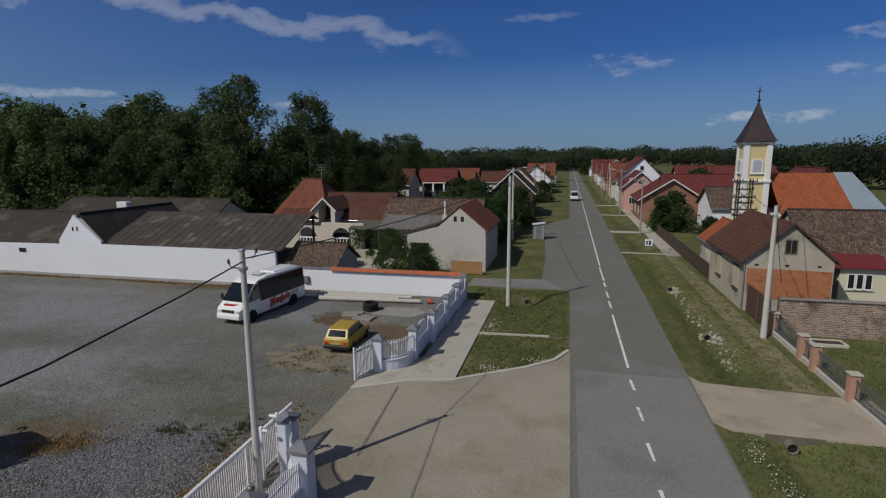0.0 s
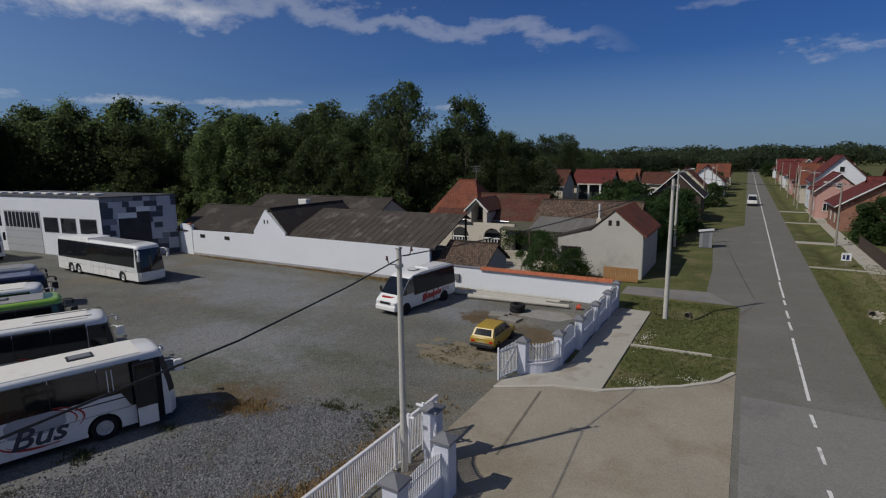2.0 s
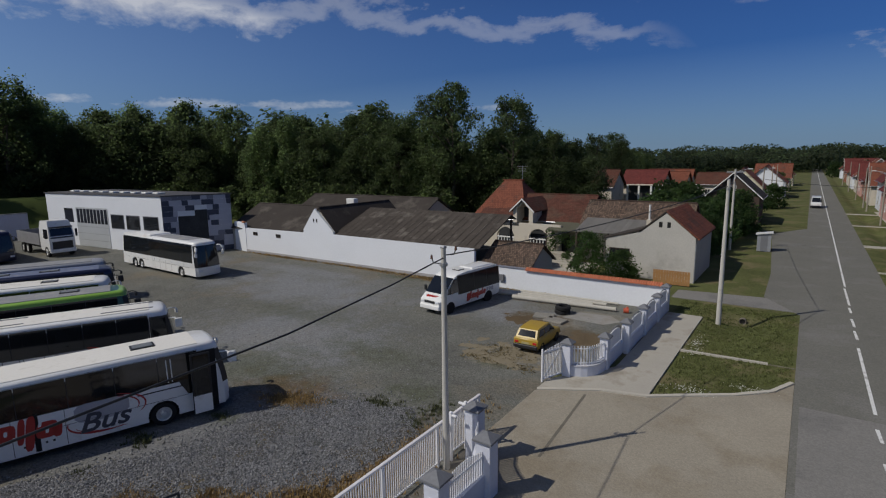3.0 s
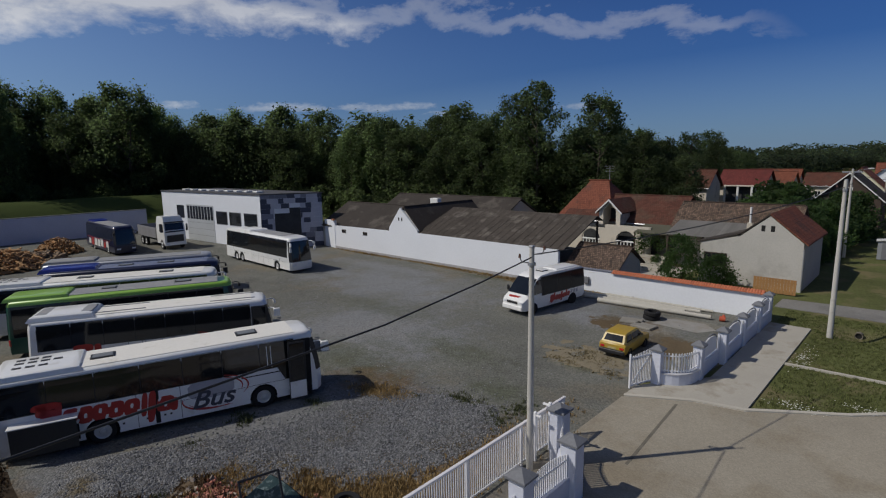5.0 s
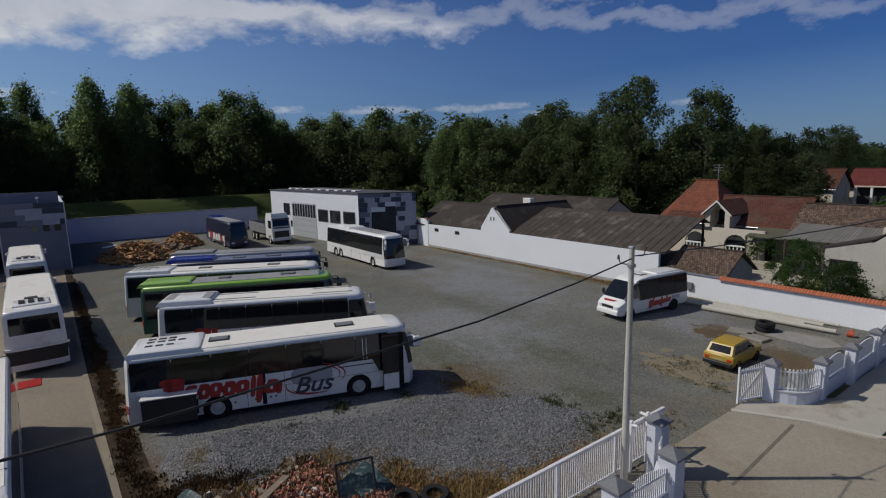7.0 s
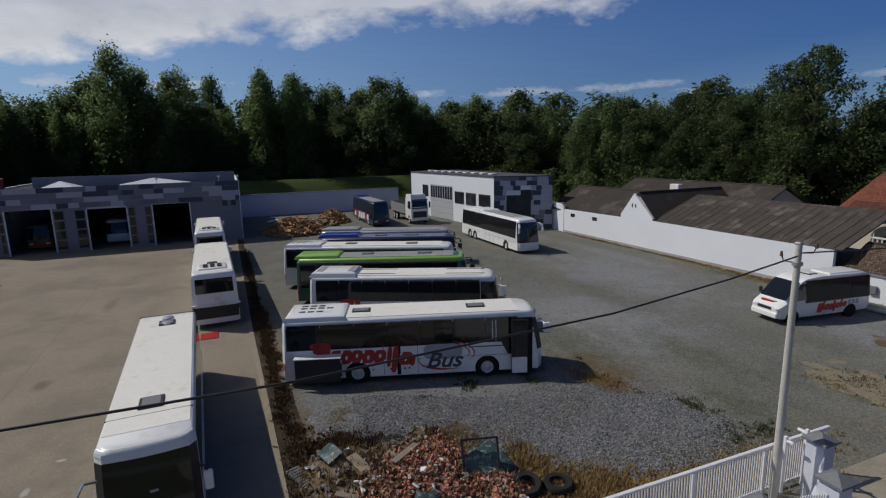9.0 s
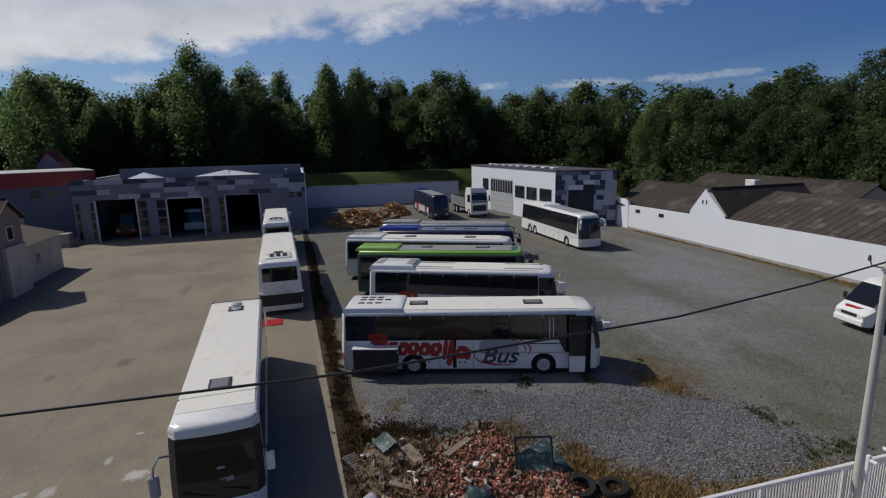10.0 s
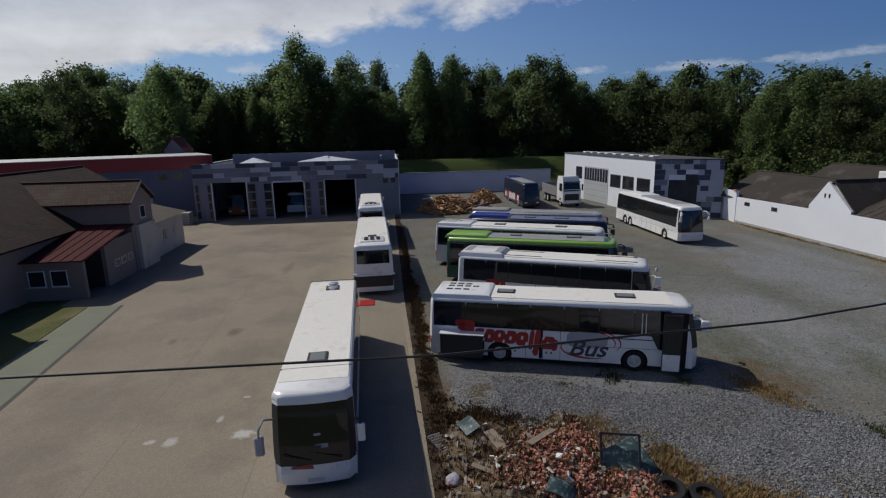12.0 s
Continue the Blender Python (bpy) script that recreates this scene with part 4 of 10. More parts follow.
t = thing("planter_frame", pose(15.0, 34.3, 0), "pale concrete bed edging with dark soil", "planter")
for a in ((-0.9, -0.5, 0.9, -0.38), (-0.9, 0.38, 0.9, 0.5), (-0.9, -0.38, -0.78, 0.38), (0.78, -0.38, 0.9, 0.38)):
    part("edge", Mesh().box(a[0], a[1], -0.1, a[2], a[3], 0.12, 0.02), KERB, t)
part("soil", Mesh().box(-0.78, -0.38, -0.1, 0.78, 0.38, 0.05), mat("dark soil", (0.05, 0.035, 0.025), 1.0, vary=0.3, bump=0.5), t)
for x, y in ((8.75, 21.95), (8.7, 35.0), (8.65, 47.4), (-2.9, 41.0)):
    t = thing("culvert", pose(x, y, -0.5), "grey concrete culvert pipe end in the ditch", "culvert", "culvert ends")
    n = 16
    rings = []
    for q, d in ((0.22, 0.2), (0.22, 0.6), (0.18, 0.6), (0.18, 0.22)):
        rings.append([(q * math.cos(6.28318 * k / n), d - 0.3, q * math.sin(6.28318 * k / n) + 0.16) for k in range(n)])
    part("pipe", Mesh().loft(rings + [rings[0]], caps=False), mat("earthy pipe concrete", (0.16, 0.14, 0.11), 0.95, vary=0.2), t, smooth=40)
    # disc coloured as the shade inside the pipe
    part("shadowed_bore", Mesh().tube((0, 0.0, 0.16), (0, 0.05, 0.16), 0.185, 0.185, 16), UNDER, t)
solid("culvert_headwall", Mesh().prism([(7.6, 22.3), (10.0, 22.15), (10.0, 22.55), (7.6, 22.7)], -0.8, -0.01), mat("bare earth bank", (0.13, 0.115, 0.085), 0.95, vary=0.3, bump=0.5), "bare earth bank below the drive", "bank", "structure")
t = thing("kiosk", turn(-3.7, 71.5, 3), "small grey sheet-metal kiosk with a pale sloping roof", "kiosk")
part("cabin", Mesh().prism([(-0.7, 0), (0.7, 0), (0.7, 2.15), (-0.7, 1.95)], -0.6, 0.6, axis="y"), mat("grey cabin paint", (0.26, 0.27, 0.29), 0.6, vary=0.1), t)
part("roof", Mesh().prism([(-0.85, 1.92), (0.85, 2.16), (0.85, 2.24), (-0.85, 2.0)], -0.75, 0.75, axis="y"), mat("pale roof sheet", (0.62, 0.62, 0.60), 0.5), t)
part("door", Mesh().box(-0.35, -0.63, 0.05, 0.35, -0.6, 1.85, 0.01), mat("dark grey door paint", (0.17, 0.175, 0.19), 0.6), t)
t = thing("road_sign", turn(9.25, 64.8, 4), "white square warning sign with dark shapes on a post", "sign")
part("post", Mesh().tube((0, 0, -0.1), (0, 0, 1.4), 0.03, None, 8), STEEL, t)
face = part("plate", Mesh().box(-0.42, -0.02, 0.55, 0.42, 0.02, 1.35, 0.01), mat("white sign face", (0.78, 0.78, 0.78), 0.4), t)
for x, z, w, h in ((-0.2, 0.72, 0.10, 0.4), (0.12, 0.66, 0.12, 0.5)):
    part("symbol", Mesh().box(x - w, -0.028, z, x + w, -0.02, z + h, 0.002), mat("dark blue sign ink", (0.02, 0.03, 0.10), 0.5), face)
def wheel(parent, x, y, r=0.5, w=0.28, side=1, rim=RIM):
    """A tyre with its rim, the outer face at y."""
    t = Mesh()
    n = 24
    prof = [(r * 0.62, 0.0), (r * 0.97, 0.0), (r, 0.05), (r, w - 0.05), (r * 0.97, w), (r * 0.62, w)]
    rings = [[(q * math.cos(6.28318 * k / n), -side * d, q * math.sin(6.28318 * k / n)) for q, d in prof] for k in range(n)]
    t.loft(rings + [rings[0]], caps=False)
    tyre = part("wheel", t, RUBBER, parent, smooth=40)
    tyre.location = (x, y, r)
    d = Mesh()
    prof = [(r * 0.64, 0.01), (r * 0.6, 0.03), (r * 0.52, 0.06), (r * 0.3, 0.05), (r * 0.22, -0.01), (0.001, -0.02)]
    rings = [[(q * math.cos(6.28318 * k / n), -side * e, q * math.sin(6.28318 * k / n)) for q, e in prof] for k in range(n)]
    d.loft(rings + [rings[0]], closed=False, caps=False)
    part("rim", d, rim, tyre, smooth=35)


def outline(w, f, r, rc=0.22, bow=0.12, rc2=0.14, bow2=0.03, n=6):
    """A vehicle's plan at one height: the nose from right to left, then the tail."""
    pts = []
    for x0, sg, c, b, order in ((f, 1, rc, bow, 1), (r, -1, rc2, bow2, -1)):
        for k in range(-n, n + 1):
            t = k / n * order
            u = max(0.0, (abs(t) - (1 - c / w)) / (c / w))
            pts.append((x0 - sg * (b * t * t + c * (1 - math.sqrt(max(0.0, 1 - u * u)))), t * w))
    return pts


class Coach:
    """Shapes shared by the buses: x along the bus (nose at +x), y to its left."""

    def __init__(self, L, H=3.5, W=2.55, axles=(-2.8, 3.3), rake=0.28, belt=1.75, r=0.5, round_=0.62, lean=0.09):
        self.lean = lean
        self.k = round_
        self.L, self.H, self.W, self.axles, self.rake, self.belt, self.r = L, H, W, axles, rake, belt, r

    def half(self, z):
        H, w = self.H, self.W / 2
        k = self.k
        b = self.lean
        top = [(H - 0.5, b), (H - 0.28, b + 0.04 * k), (H - 0.12, b + 0.13 * k), (H - 0.04, b + 0.29 * k), (H, b + 0.53 * k)]
        if z <= 1.8:
            return w
        if z <= H - 0.5:
            return w - self.lean * (z - 1.8) / (H - 2.3)
        return w - float(np.interp(z, [a for a, _ in top], [b for _, b in top]))

    def nose(self, z):
        H = self.H
        return self.L / 2 - float(np.interp(z, [1.2, 1.8, H - 0.5, H - 0.28, H - 0.12, H - 0.04, H], [0, 0.08 * self.rake / 0.28, self.rake, self.rake + 0.1 * self.k, self.rake + 0.25 * self.k, self.rake + 0.5 * self.k, self.rake + 0.9 * self.k]))

    def tail(self, z):
        H = self.H
        return -self.L / 2 + float(np.interp(z, [1.2, H - 0.5, H - 0.28, H - 0.12, H - 0.04, H], [0, 0.06, 0.06 + 0.04 * self.k, 0.06 + 0.14 * self.k, 0.06 + 0.32 * self.k, 0.06 + 0.64 * self.k]))

    def ring(self, z, off=0.0):
        return [(x, y, z) for x, y in outline(self.half(z) + off, self.nose(z) + off, self.tail(z) - off)]

    def shell(self):
        H = self.H
        zs = [1.08, 1.3, 1.8, 2.2, 2.6, H - 0.5, H - 0.4, H - 0.28, H - 0.2, H - 0.12, H - 0.07, H - 0.04, H - 0.015, H]
        return Mesh().loft([self.ring(z) for z in zs])

    def strip(self, i0, i1, z0, z1, off=0.008, thick=0.02, n=6):
        """A panel lying on the shell between two points of its plan and two heights."""
        m = Mesh()
        zs = [z0 + (z1 - z0) * k / n for k in range(n + 1)]
        rows = []
        for z in zs:
            o, q = self.ring(z, off)[i0:i1 + 1], self.ring(z, off - thick)[i0:i1 + 1]
            rows.append(o + q[::-1])
        return m.loft(rows)

    def pane(self, x0, x1, z0, z1, side, off=0.006):
        m = Mesh()
        vs = []
        zs = sorted({z0, z1, *[q for q in (1.8, self.H - 0.5) if z0 < q < z1], (z0 + z1) / 2})
        for z in zs:
            y = self.half(z)
            vs += [(x0, side * (y + off), z), (x1, side * (y + off), z), (x1, side * (y - 0.02), z), (x0, side * (y - 0.02), z)]
        return m.loft([vs[4 * k:4 * k + 4] for k in range(len(zs))])

    def skirt(self, side, z0=0.32, z1=1.1, gaps=()):
        """The lower side panel with wheel arches cut out."""
        L, w, ra = self.L, self.W / 2, self.r + 0.1
        pts = [(-L / 2 + 0.12, z1), (-L / 2 + 0.12, z0)]
        for a in sorted(self.axles):
            h = z0 - self.r
            b = math.asin(max(-1, h / ra))
            for k in range(13):
                t = math.pi - b - (math.pi - 2 * b) * k / 12
                pts.append((a + ra * math.cos(t), self.r + ra * math.sin(t)))
        pts += [(L / 2 - 0.3, z0), (L / 2 - 0.3, z1)]
        return Mesh().prism(pts, side * (w - 0.05), side * w, axis="y")

    def lower_end(self, front, z0=0.3, z1=1.1):
        i = (0, 12) if front else (13, 25)
        rows = []
        for z, off in ((z0, -0.05), (z0 + 0.12, 0.0), (z1, 0.0)):
            rows.append([(x, y, z) for x, y, _ in self.ring(1.0, off)[i[0]:i[1] + 1]] + [(x, y, z) for x, y, _ in self.ring(1.0, off - 0.08)[i[0]:i[1] + 1]][::-1])
        return Mesh().loft(rows)


def pod(x0, x1, w, z, h, slope=0.3):
    """A low rounded roof unit."""
    rows = []
    for s, q in ((0.0, 0.0), (0.25, 0.75), (0.5, 0.95), (0.8, 1.0)):
        a, b = x0 + slope * s, x1 - slope * s
        v = w - 0.25 * s
        rows.append([(a, -v, z + h * q), (b, -v, z + h * q), (b, v, z + h * q), (a, v, z + h * q)])
    return Mesh().loft(rows)


def coach(m, label, L=12.2, H=3.5, axles=(-2.8, 3.3), paint=BUSWHITE, roof=None, skirt_paint=None, belt=1.75, glass_ends=(-0.35, 0.9), rear_pod=None, pod_paint=None,
          hatches=(), extra=None, tail_glass=True, group="coaches parked in a row", mirrors=True, front_glass=(1.35, 0.42), roof_panel=None, windows=7, name="coach", rake=0.28, door=True, round_=0.62, lean=0.09, tail_belt=0.25, glass_drop=0.27, tail_drop=0.6):
    c = Coach(L, H, axles=axles, rake=rake, belt=belt, round_=round_, lean=lean)
    t = thing(name, m, label, "bus", group)
    part("body", c.shell(), paint, t, smooth=40)
    top = H - glass_drop
    a, b = -L / 2 - glass_ends[0], L / 2 - glass_ends[1]
    a = -L / 2 + abs(glass_ends[0])
    for side in (-1, 1):
        part("skirt", c.skirt(side), skirt_paint or paint, t)
        step = (b - a) / windows
        for k in range(windows):
            part("side_window", c.pane(a + k * step + 0.012, a + (k + 1) * step - 0.012, belt, top, side), TINT, t)
        part("window_band", c.pane(a - 0.02, b + 0.02, belt - 0.03, top + 0.03, side, 0.002), BLACK, t)
        for x in axles:
            wheel(t, x, side * (L and c.W / 2 - 0.02), side=side)
    z0, drop = front_glass
    part("windscreen", c.strip(1, 11, z0, H - drop, 0.012), TINT, t, smooth=40)
    part("windscreen_surround", c.strip(0, 12, z0 - 0.05, H - drop + 0.03), BLACK, t, smooth=40)
    part("front_bumper", c.lower_end(True), skirt_paint or paint, t, smooth=40)
    part("rear_bumper", c.lower_end(False), skirt_paint or paint, t, smooth=40)
    if tail_glass:
        part("rear_window", c.strip(14, 24, belt + tail_belt, H - tail_drop), TINT, t, smooth=40)
    part("underbody", Mesh().box(-L / 2 + 0.25, -1.12, 0.38, L / 2 - 0.4, 1.12, 1.15), UNDER, t)
    for s in (-1, 1):
        part("headlight", c.strip(*((1, 3) if s < 0 else (9, 11)), 0.72, 0.92, 0.012, 0.03, 2), LIGHT, t)
        part("tail_light", c.strip(*((24, 25) if s < 0 else (13, 14)), 0.8, 1.15, 0.012, 0.03, 2), REDLAMP, t)
    if roof or roof_panel:
        w = c.half(H - 0.04) - 0.05
        part("roof_panel", Mesh().box(-L / 2 + 0.6, -w, H - 0.03, L / 2 - 1.2, w, H + 0.012, 0.01), roof_panel or roof, t)
    if rear_pod:
        part("roof_unit", pod(*rear_pod), pod_paint or paint, t, smooth=30)
    for x, y, hx, hy in hatches:
        z = H + 0.012
        h = part("roof_hatch", Mesh().box(x - hx, y - hy, z - 0.05, x + hx, y + hy, z + 0.05, 0.02), BLACK, t)
        part("hatch_cover", Mesh().box(x - hx * 0.82, y - hy * 0.75, z + 0.02, x + hx * 0.82, y + hy * 0.75, z + 0.062, 0.01), mat("smoked hatch plastic", (0.17, 0.18, 0.18), 0.35, vary=0.1, bump=0.02), h)
    if mirrors:
        for s in (-1, 1):
            x, y, z = c.nose(2.8) - 0.05, s * (c.half(2.8) - 0.15), H - 0.6
            arm = Mesh().path([(x, y, z), (x + 0.25, y + s * 0.1, z + 0.02), (x + 0.45, y + s * 0.28, z - 0.08), (x + 0.48, y + s * 0.3, z - 0.2)], 0.035)
            arm = part("mirror_arm", arm, BLACK if paint is not BUSWHITE else BUSWHITE, t, smooth=40)
            part("mirror", Mesh().box(x + 0.38, y + s * 0.17, z - 0.36, x + 0.54, y + s * 0.38, z - 0.1, 0.05), BUSWHITE if paint is BUSWHITE else BLACK, arm)
    if extra:
        extra(t, c)
    return t




def quad(a, b, c, d, out, lift=0.006, thick=0.02):
    """A thin plate with corners a, b, c, d, lifted along out."""
    n = Vector(out).normalized()
    o = [Vector(p) + n * lift for p in (a, b, c, d)]
    i = [p - n * thick for p in o]
    return Mesh().loft([[tuple(p) for p in o], [tuple(p) for p in i]])


LIVERY_RED = mat("livery red", (0.40, 0.028, 0.026), 0.35, vary=0.08, scale=2, fine=12, bump=0.0)
LIVERY_DARK = mat("livery dark blue-grey", (0.045, 0.05, 0.075), 0.4, vary=0.1, scale=2, fine=12, bump=0.0)
LIVERY_GREY = mat("livery grey", (0.36, 0.36, 0.40), 0.4, vary=0.08, scale=2, fine=12, bump=0.0)
SEAM = mat("panel seam", (0.03, 0.03, 0.03), 0.8, vary=0.2)
GREEN = mat("bright green coach paint", (0.26, 0.46, 0.075), 0.3, vary=0.06, scale=1, fine=9, bump=0.0, coat=0.4)
TEAL = mat("dark teal coach paint", (0.012, 0.07, 0.05), 0.3, vary=0.1, scale=1, fine=9, bump=0.0, coat=0.4)
NAVY = mat("navy coach paint", (0.015, 0.018, 0.045), 0.3, vary=0.12, scale=1, fine=9, bump=0.0, coat=0.4)
BLUE = mat("blue coach paint", (0.012, 0.03, 0.26), 0.3, vary=0.08, scale=1, fine=9, bump=0.0, coat=0.4)
ROOFGREY = mat("weathered grey roof coat", (0.25, 0.255, 0.265), 0.7, vary=0.15, scale=1.2, fine=10, bump=0.1, dirt=(0.33, 0.32, 0.30), dirt_amount=0.35, dirt_scale=1.5)
ROOFBLUE = mat("dusty blue-grey roof coat", (0.13, 0.155, 0.24), 0.6, vary=0.15, scale=1.2, fine=10, bump=0.05, dirt=(0.22, 0.23, 0.27), dirt_amount=0.3, dirt_scale=1.5)
SILVER = mat("silver coach paint", (0.42, 0.43, 0.45), 0.35, metal=0.4, vary=0.06, scale=1, fine=9, bump=0.0)
SKIN = mat("chrome-edged mirror", (0.7, 0.7, 0.7), 0.15, metal=0.6, vary=0.1)


def plate(t, name, c, side, x0, x1, z0, z1, material, lean=0.0, lift=0.004, label=""):
    """A thin slanted sign plate on the bus side."""
    y = side * (c.W / 2 + lift)
    m = Mesh().prism([(x0, z0), (x1, z0), (x1 + lean, z1), (x0 + lean, z1)], y, y - side * 0.015, axis="y")
    return part(name, m, material, t, label)


def blob(t, c, side, x, z, rx, rz, material, lift=0.01, slant=0.0):
    """A rounded, slanted painted shape on the bus side."""
    pts = []
    for k in range(12):
        a = math.pi * (k + 0.5) / 6
        u, w = math.copysign(abs(math.cos(a)) ** 0.6, math.cos(a)) * rx, math.copysign(abs(math.sin(a)) ** 0.6, math.sin(a)) * rz
        pts.append((x + u + slant * w, z + w))
    y = side * (c.W / 2 + lift)
    part("lettering", Mesh().prism(pts, y, y - side * 0.012, axis="y"), material, t)


def swoosh(t, c, side, cx, cz, rx, rz, a0, a1, w, material, lift=0.006):
    pts = []
    n = 14
    for k in range(n + 1):
        a = radians(a0 + (a1 - a0) * k / n)
        q = w * math.sin(math.pi * (0.1 + 0.85 * k / n))
        pts.append(((cx + (rx - q) * math.cos(a), cz + (rz - q) * math.sin(a)), (cx + rx * math.cos(a), cz + rz * math.sin(a))))
    y = side * (c.W / 2 + lift)
    m = Mesh()
    for (a, b), (d, e) in zip(pts, pts[1:]):
        m.prism([a, d, e, b], y, y - side * 0.012, axis="y")
    part("stripe", m, material, t)


def slots(t, x0, z, rows=((-0.35, 3), (0.2, 4), (0.6, 3)), step=0.42, material=None):
    """Dark grille openings of the rear roof unit."""
    for y, n in rows:
        for k in range(n):
            x = x0 + k * step
            part("grille", Mesh().box(x, y - 0.09, z - 0.02, x + 0.3, y + 0.09, z + 0.012, 0.006), material or BLACK, t)


def word_mark(t, c, side, text, x0, z0, wide, tall, material):
    """A slanted painted word on the bus side."""
    cu = bpy.data.curves.new("word", "FONT")
    cu.body, cu.shear, cu.offset, cu.extrude, cu.resolution_u = text, 0.35, 0.018, 0.004, 3
    ob = bpy.data.objects.new("word", cu)
    me = bpy.data.meshes.new_from_object(ob)
    bpy.data.objects.remove(ob)
    u = [v.co.x for v in me.vertices]
    w = [v.co.y for v in me.vertices]
    u0, w0, su, sw = min(u), min(w), wide / (max(u) - min(u)), tall / (max(w) - min(w))
    y = side * (c.W / 2 + 0.010)
    for v in me.vertices:
        a, b = (v.co.x - u0) * su, (v.co.y - w0) * sw
        v.co = (x0 + a if side < 0 else x0 + wide - a, y + side * v.co.z, z0 + b)
    part("lettering", me, material, t, "dark slanted word")


def flank(t, c, side, red=True, word=True, door=True, pillar=True):
    """Lettering shapes, seams, swooshes and the entrance of the two lettered coaches."""
    h = c.W / 2
    if red:
        blob(t, c, side, -4.5, 1.98, 0.44, 0.15, LIVERY_RED, 0.012, slant=0.3)
        blob(t, c, side, -4.62, 1.82, 0.18, 0.22, LIVERY_RED, 0.012, slant=0.2)
        blob(t, c, side, -4.35, 1.68, 0.34, 0.15, LIVERY_RED, 0.012, slant=0.3)
        for k, (x, z, rx, rz) in enumerate(((-4.1, 1.62, 0.10, 0.42), (-3.72, 1.40, 0.24, 0.30), (-3.25, 1.36, 0.24, 0.32), (-2.75, 1.36, 0.25, 0.30), (-2.22, 1.34, 0.27, 0.31), (-1.66, 1.30, 0.26, 0.32), (-1.22, 1.28, 0.10, 0.46), (-0.96, 1.14, 0.13, 0.62), (-0.45, 1.16, 0.3, 0.30), (-0.12, 1.06, 0.12, 0.26))):
            blob(t, c, side, x, z, rx * 1.12, rz * 1.1, LIVERY_RED, 0.010, slant=0.12)
            if rx > 0.2:
                blob(t, c, side, x, z + (0.05 if k % 2 else -0.04), 0.055, 0.10, BUSWHITE, 0.016, slant=0.12)
                blob(t, c, side, x + (0.2 if k % 2 else -0.2), z - (0.24 if k % 2 else -0.24), 0.05, 0.09, BUSWHITE, 0.016, slant=0.3)
    if word:
        blob(t, c, side, 1.35, 1.42, 0.95, 0.42, LIVERY_GREY, 0.003)
        word_mark(t, c, side, "Bus", 0.55, 0.60, 1.8, 0.78, LIVERY_DARK)
        swoosh(t, c, side, 1.55, 1.3, 1.35, 0.62, 75, -35, 0.07, LIVERY_RED, 0.012)
        swoosh(t, c, side, 1.5, 1.32, 1.15, 0.52, 70, -25, 0.06, LIVERY_RED, 0.012)
        swoosh(t, c, side, 1.4, 1.0, 1.25, 0.52, 165, 300, 0.08, LIVERY_RED, 0.012)
        swoosh(t, c, side, 1.7, 0.92, 1.3, 0.42, 190, 290, 0.05, LIVERY_RED, 0.012)
        plate(t, "stripe", c, side, 2.6, 4.9, 1.55, 1.6, SEAM, 0, 0.004)
    for x in (-1.5, -0.85, -0.70, 0.12):
        plate(t, "seam", c, side, x, x + 0.02, 0.36, 1.86, SEAM, 0, 0.003)
    plate(t, "seam", c, side, -0.1, 4.5, 1.12, 1.135, SEAM, 0, 0.003)
    for x in (-2.05, -1.2, -0.55, -0.32):
        plate(t, "flap_lock", c, side, x, x + 0.08, 0.62, 0.7, SEAM, 0, 0.005)
    if pillar:
        for x in (3.75, 3.92):
            part("window_pillar", c.pane(x, x + 0.035, 1.85, c.H - 0.42, side, 0.012), BUSWHITE, t)
        part("lower_window", Mesh().prism([(4.15, 1.84), (4.9, 1.84), (4.9, 1.1), (4.5, 1.15)], side * (h + 0.005), side * (h - 0.02), axis="y"), TINT, t)
    if door:
        d = part("door", Mesh().box(4.75, side * h - 0.03, 0.3, 5.6, side * h + 0.03, 3.0, 0.01), BLACK, t)
        part("door_glass", Mesh().box(4.83, side * h - 0.038, 1.08, 5.52, side * h + 0.038, 2.9, 0.004), TINT, d)
        part("door_panel", Mesh().box(4.78, side * h - 0.05, 0.25, 5.57, side * h + 0.05, 1.02, 0.01), BUSWHITE, d)


def first_coach(t, c):
    flank(t, c, -1, door=False)
    flank(t, c, 1, red=False, word=False, door=False)
    slots(t, -5.5, c.H + 0.155)
    h = c.W / 2
    # dark box on the side paints the shade of the open bay
    part("open_bay", Mesh().box(-5.62, -h - 0.006, 0.42, -3.5, -h + 0.1, 1.52), UNDER, t, "dark open engine bay")
    part("raised_flap", Mesh().box(-5.65, -h - 0.52, 1.50, -3.45, -h + 0.01, 1.55, 0.01), BUSWHITE, t, "raised white side flap")
    part("hanging_panel", Mesh().box(-5.6, -h - 0.50, 0.36, -3.5, -h - 0.47, 1.50, 0.008), mat("dark flap lining", (0.03, 0.03, 0.028), 0.8, vary=0.2), t, "dark lining of the open flap")
    # door gap and doorway are dark plates standing for inner shade
    part("door_gap", Mesh().box(-0.86, -h - 0.007, 0.36, -0.70, -h + 0.02, 1.84), UNDER, t, "dark gap of the middle door")
    part("doorway", Mesh().box(4.72, -h - 0.006, 0.3, 5.72, -h + 0.05, 2.93), UNDER, t, "dark open doorway")
    leaf = part("open_door", Mesh().box(4.62, -h - 0.33, 0.25, 5.42, -h - 0.27, 2.95, 0.01), BLACK, t, "entrance door pushed out and open")
    part("door_glass", Mesh().box(4.70, -h - 0.34, 1.1, 5.34, -h - 0.26, 2.87, 0.004), TINT, leaf)
    part("door_panel", Mesh().box(4.65, -h - 0.345, 0.27, 5.39, -h - 0.255, 1.06, 0.008), BUSWHITE, leaf)


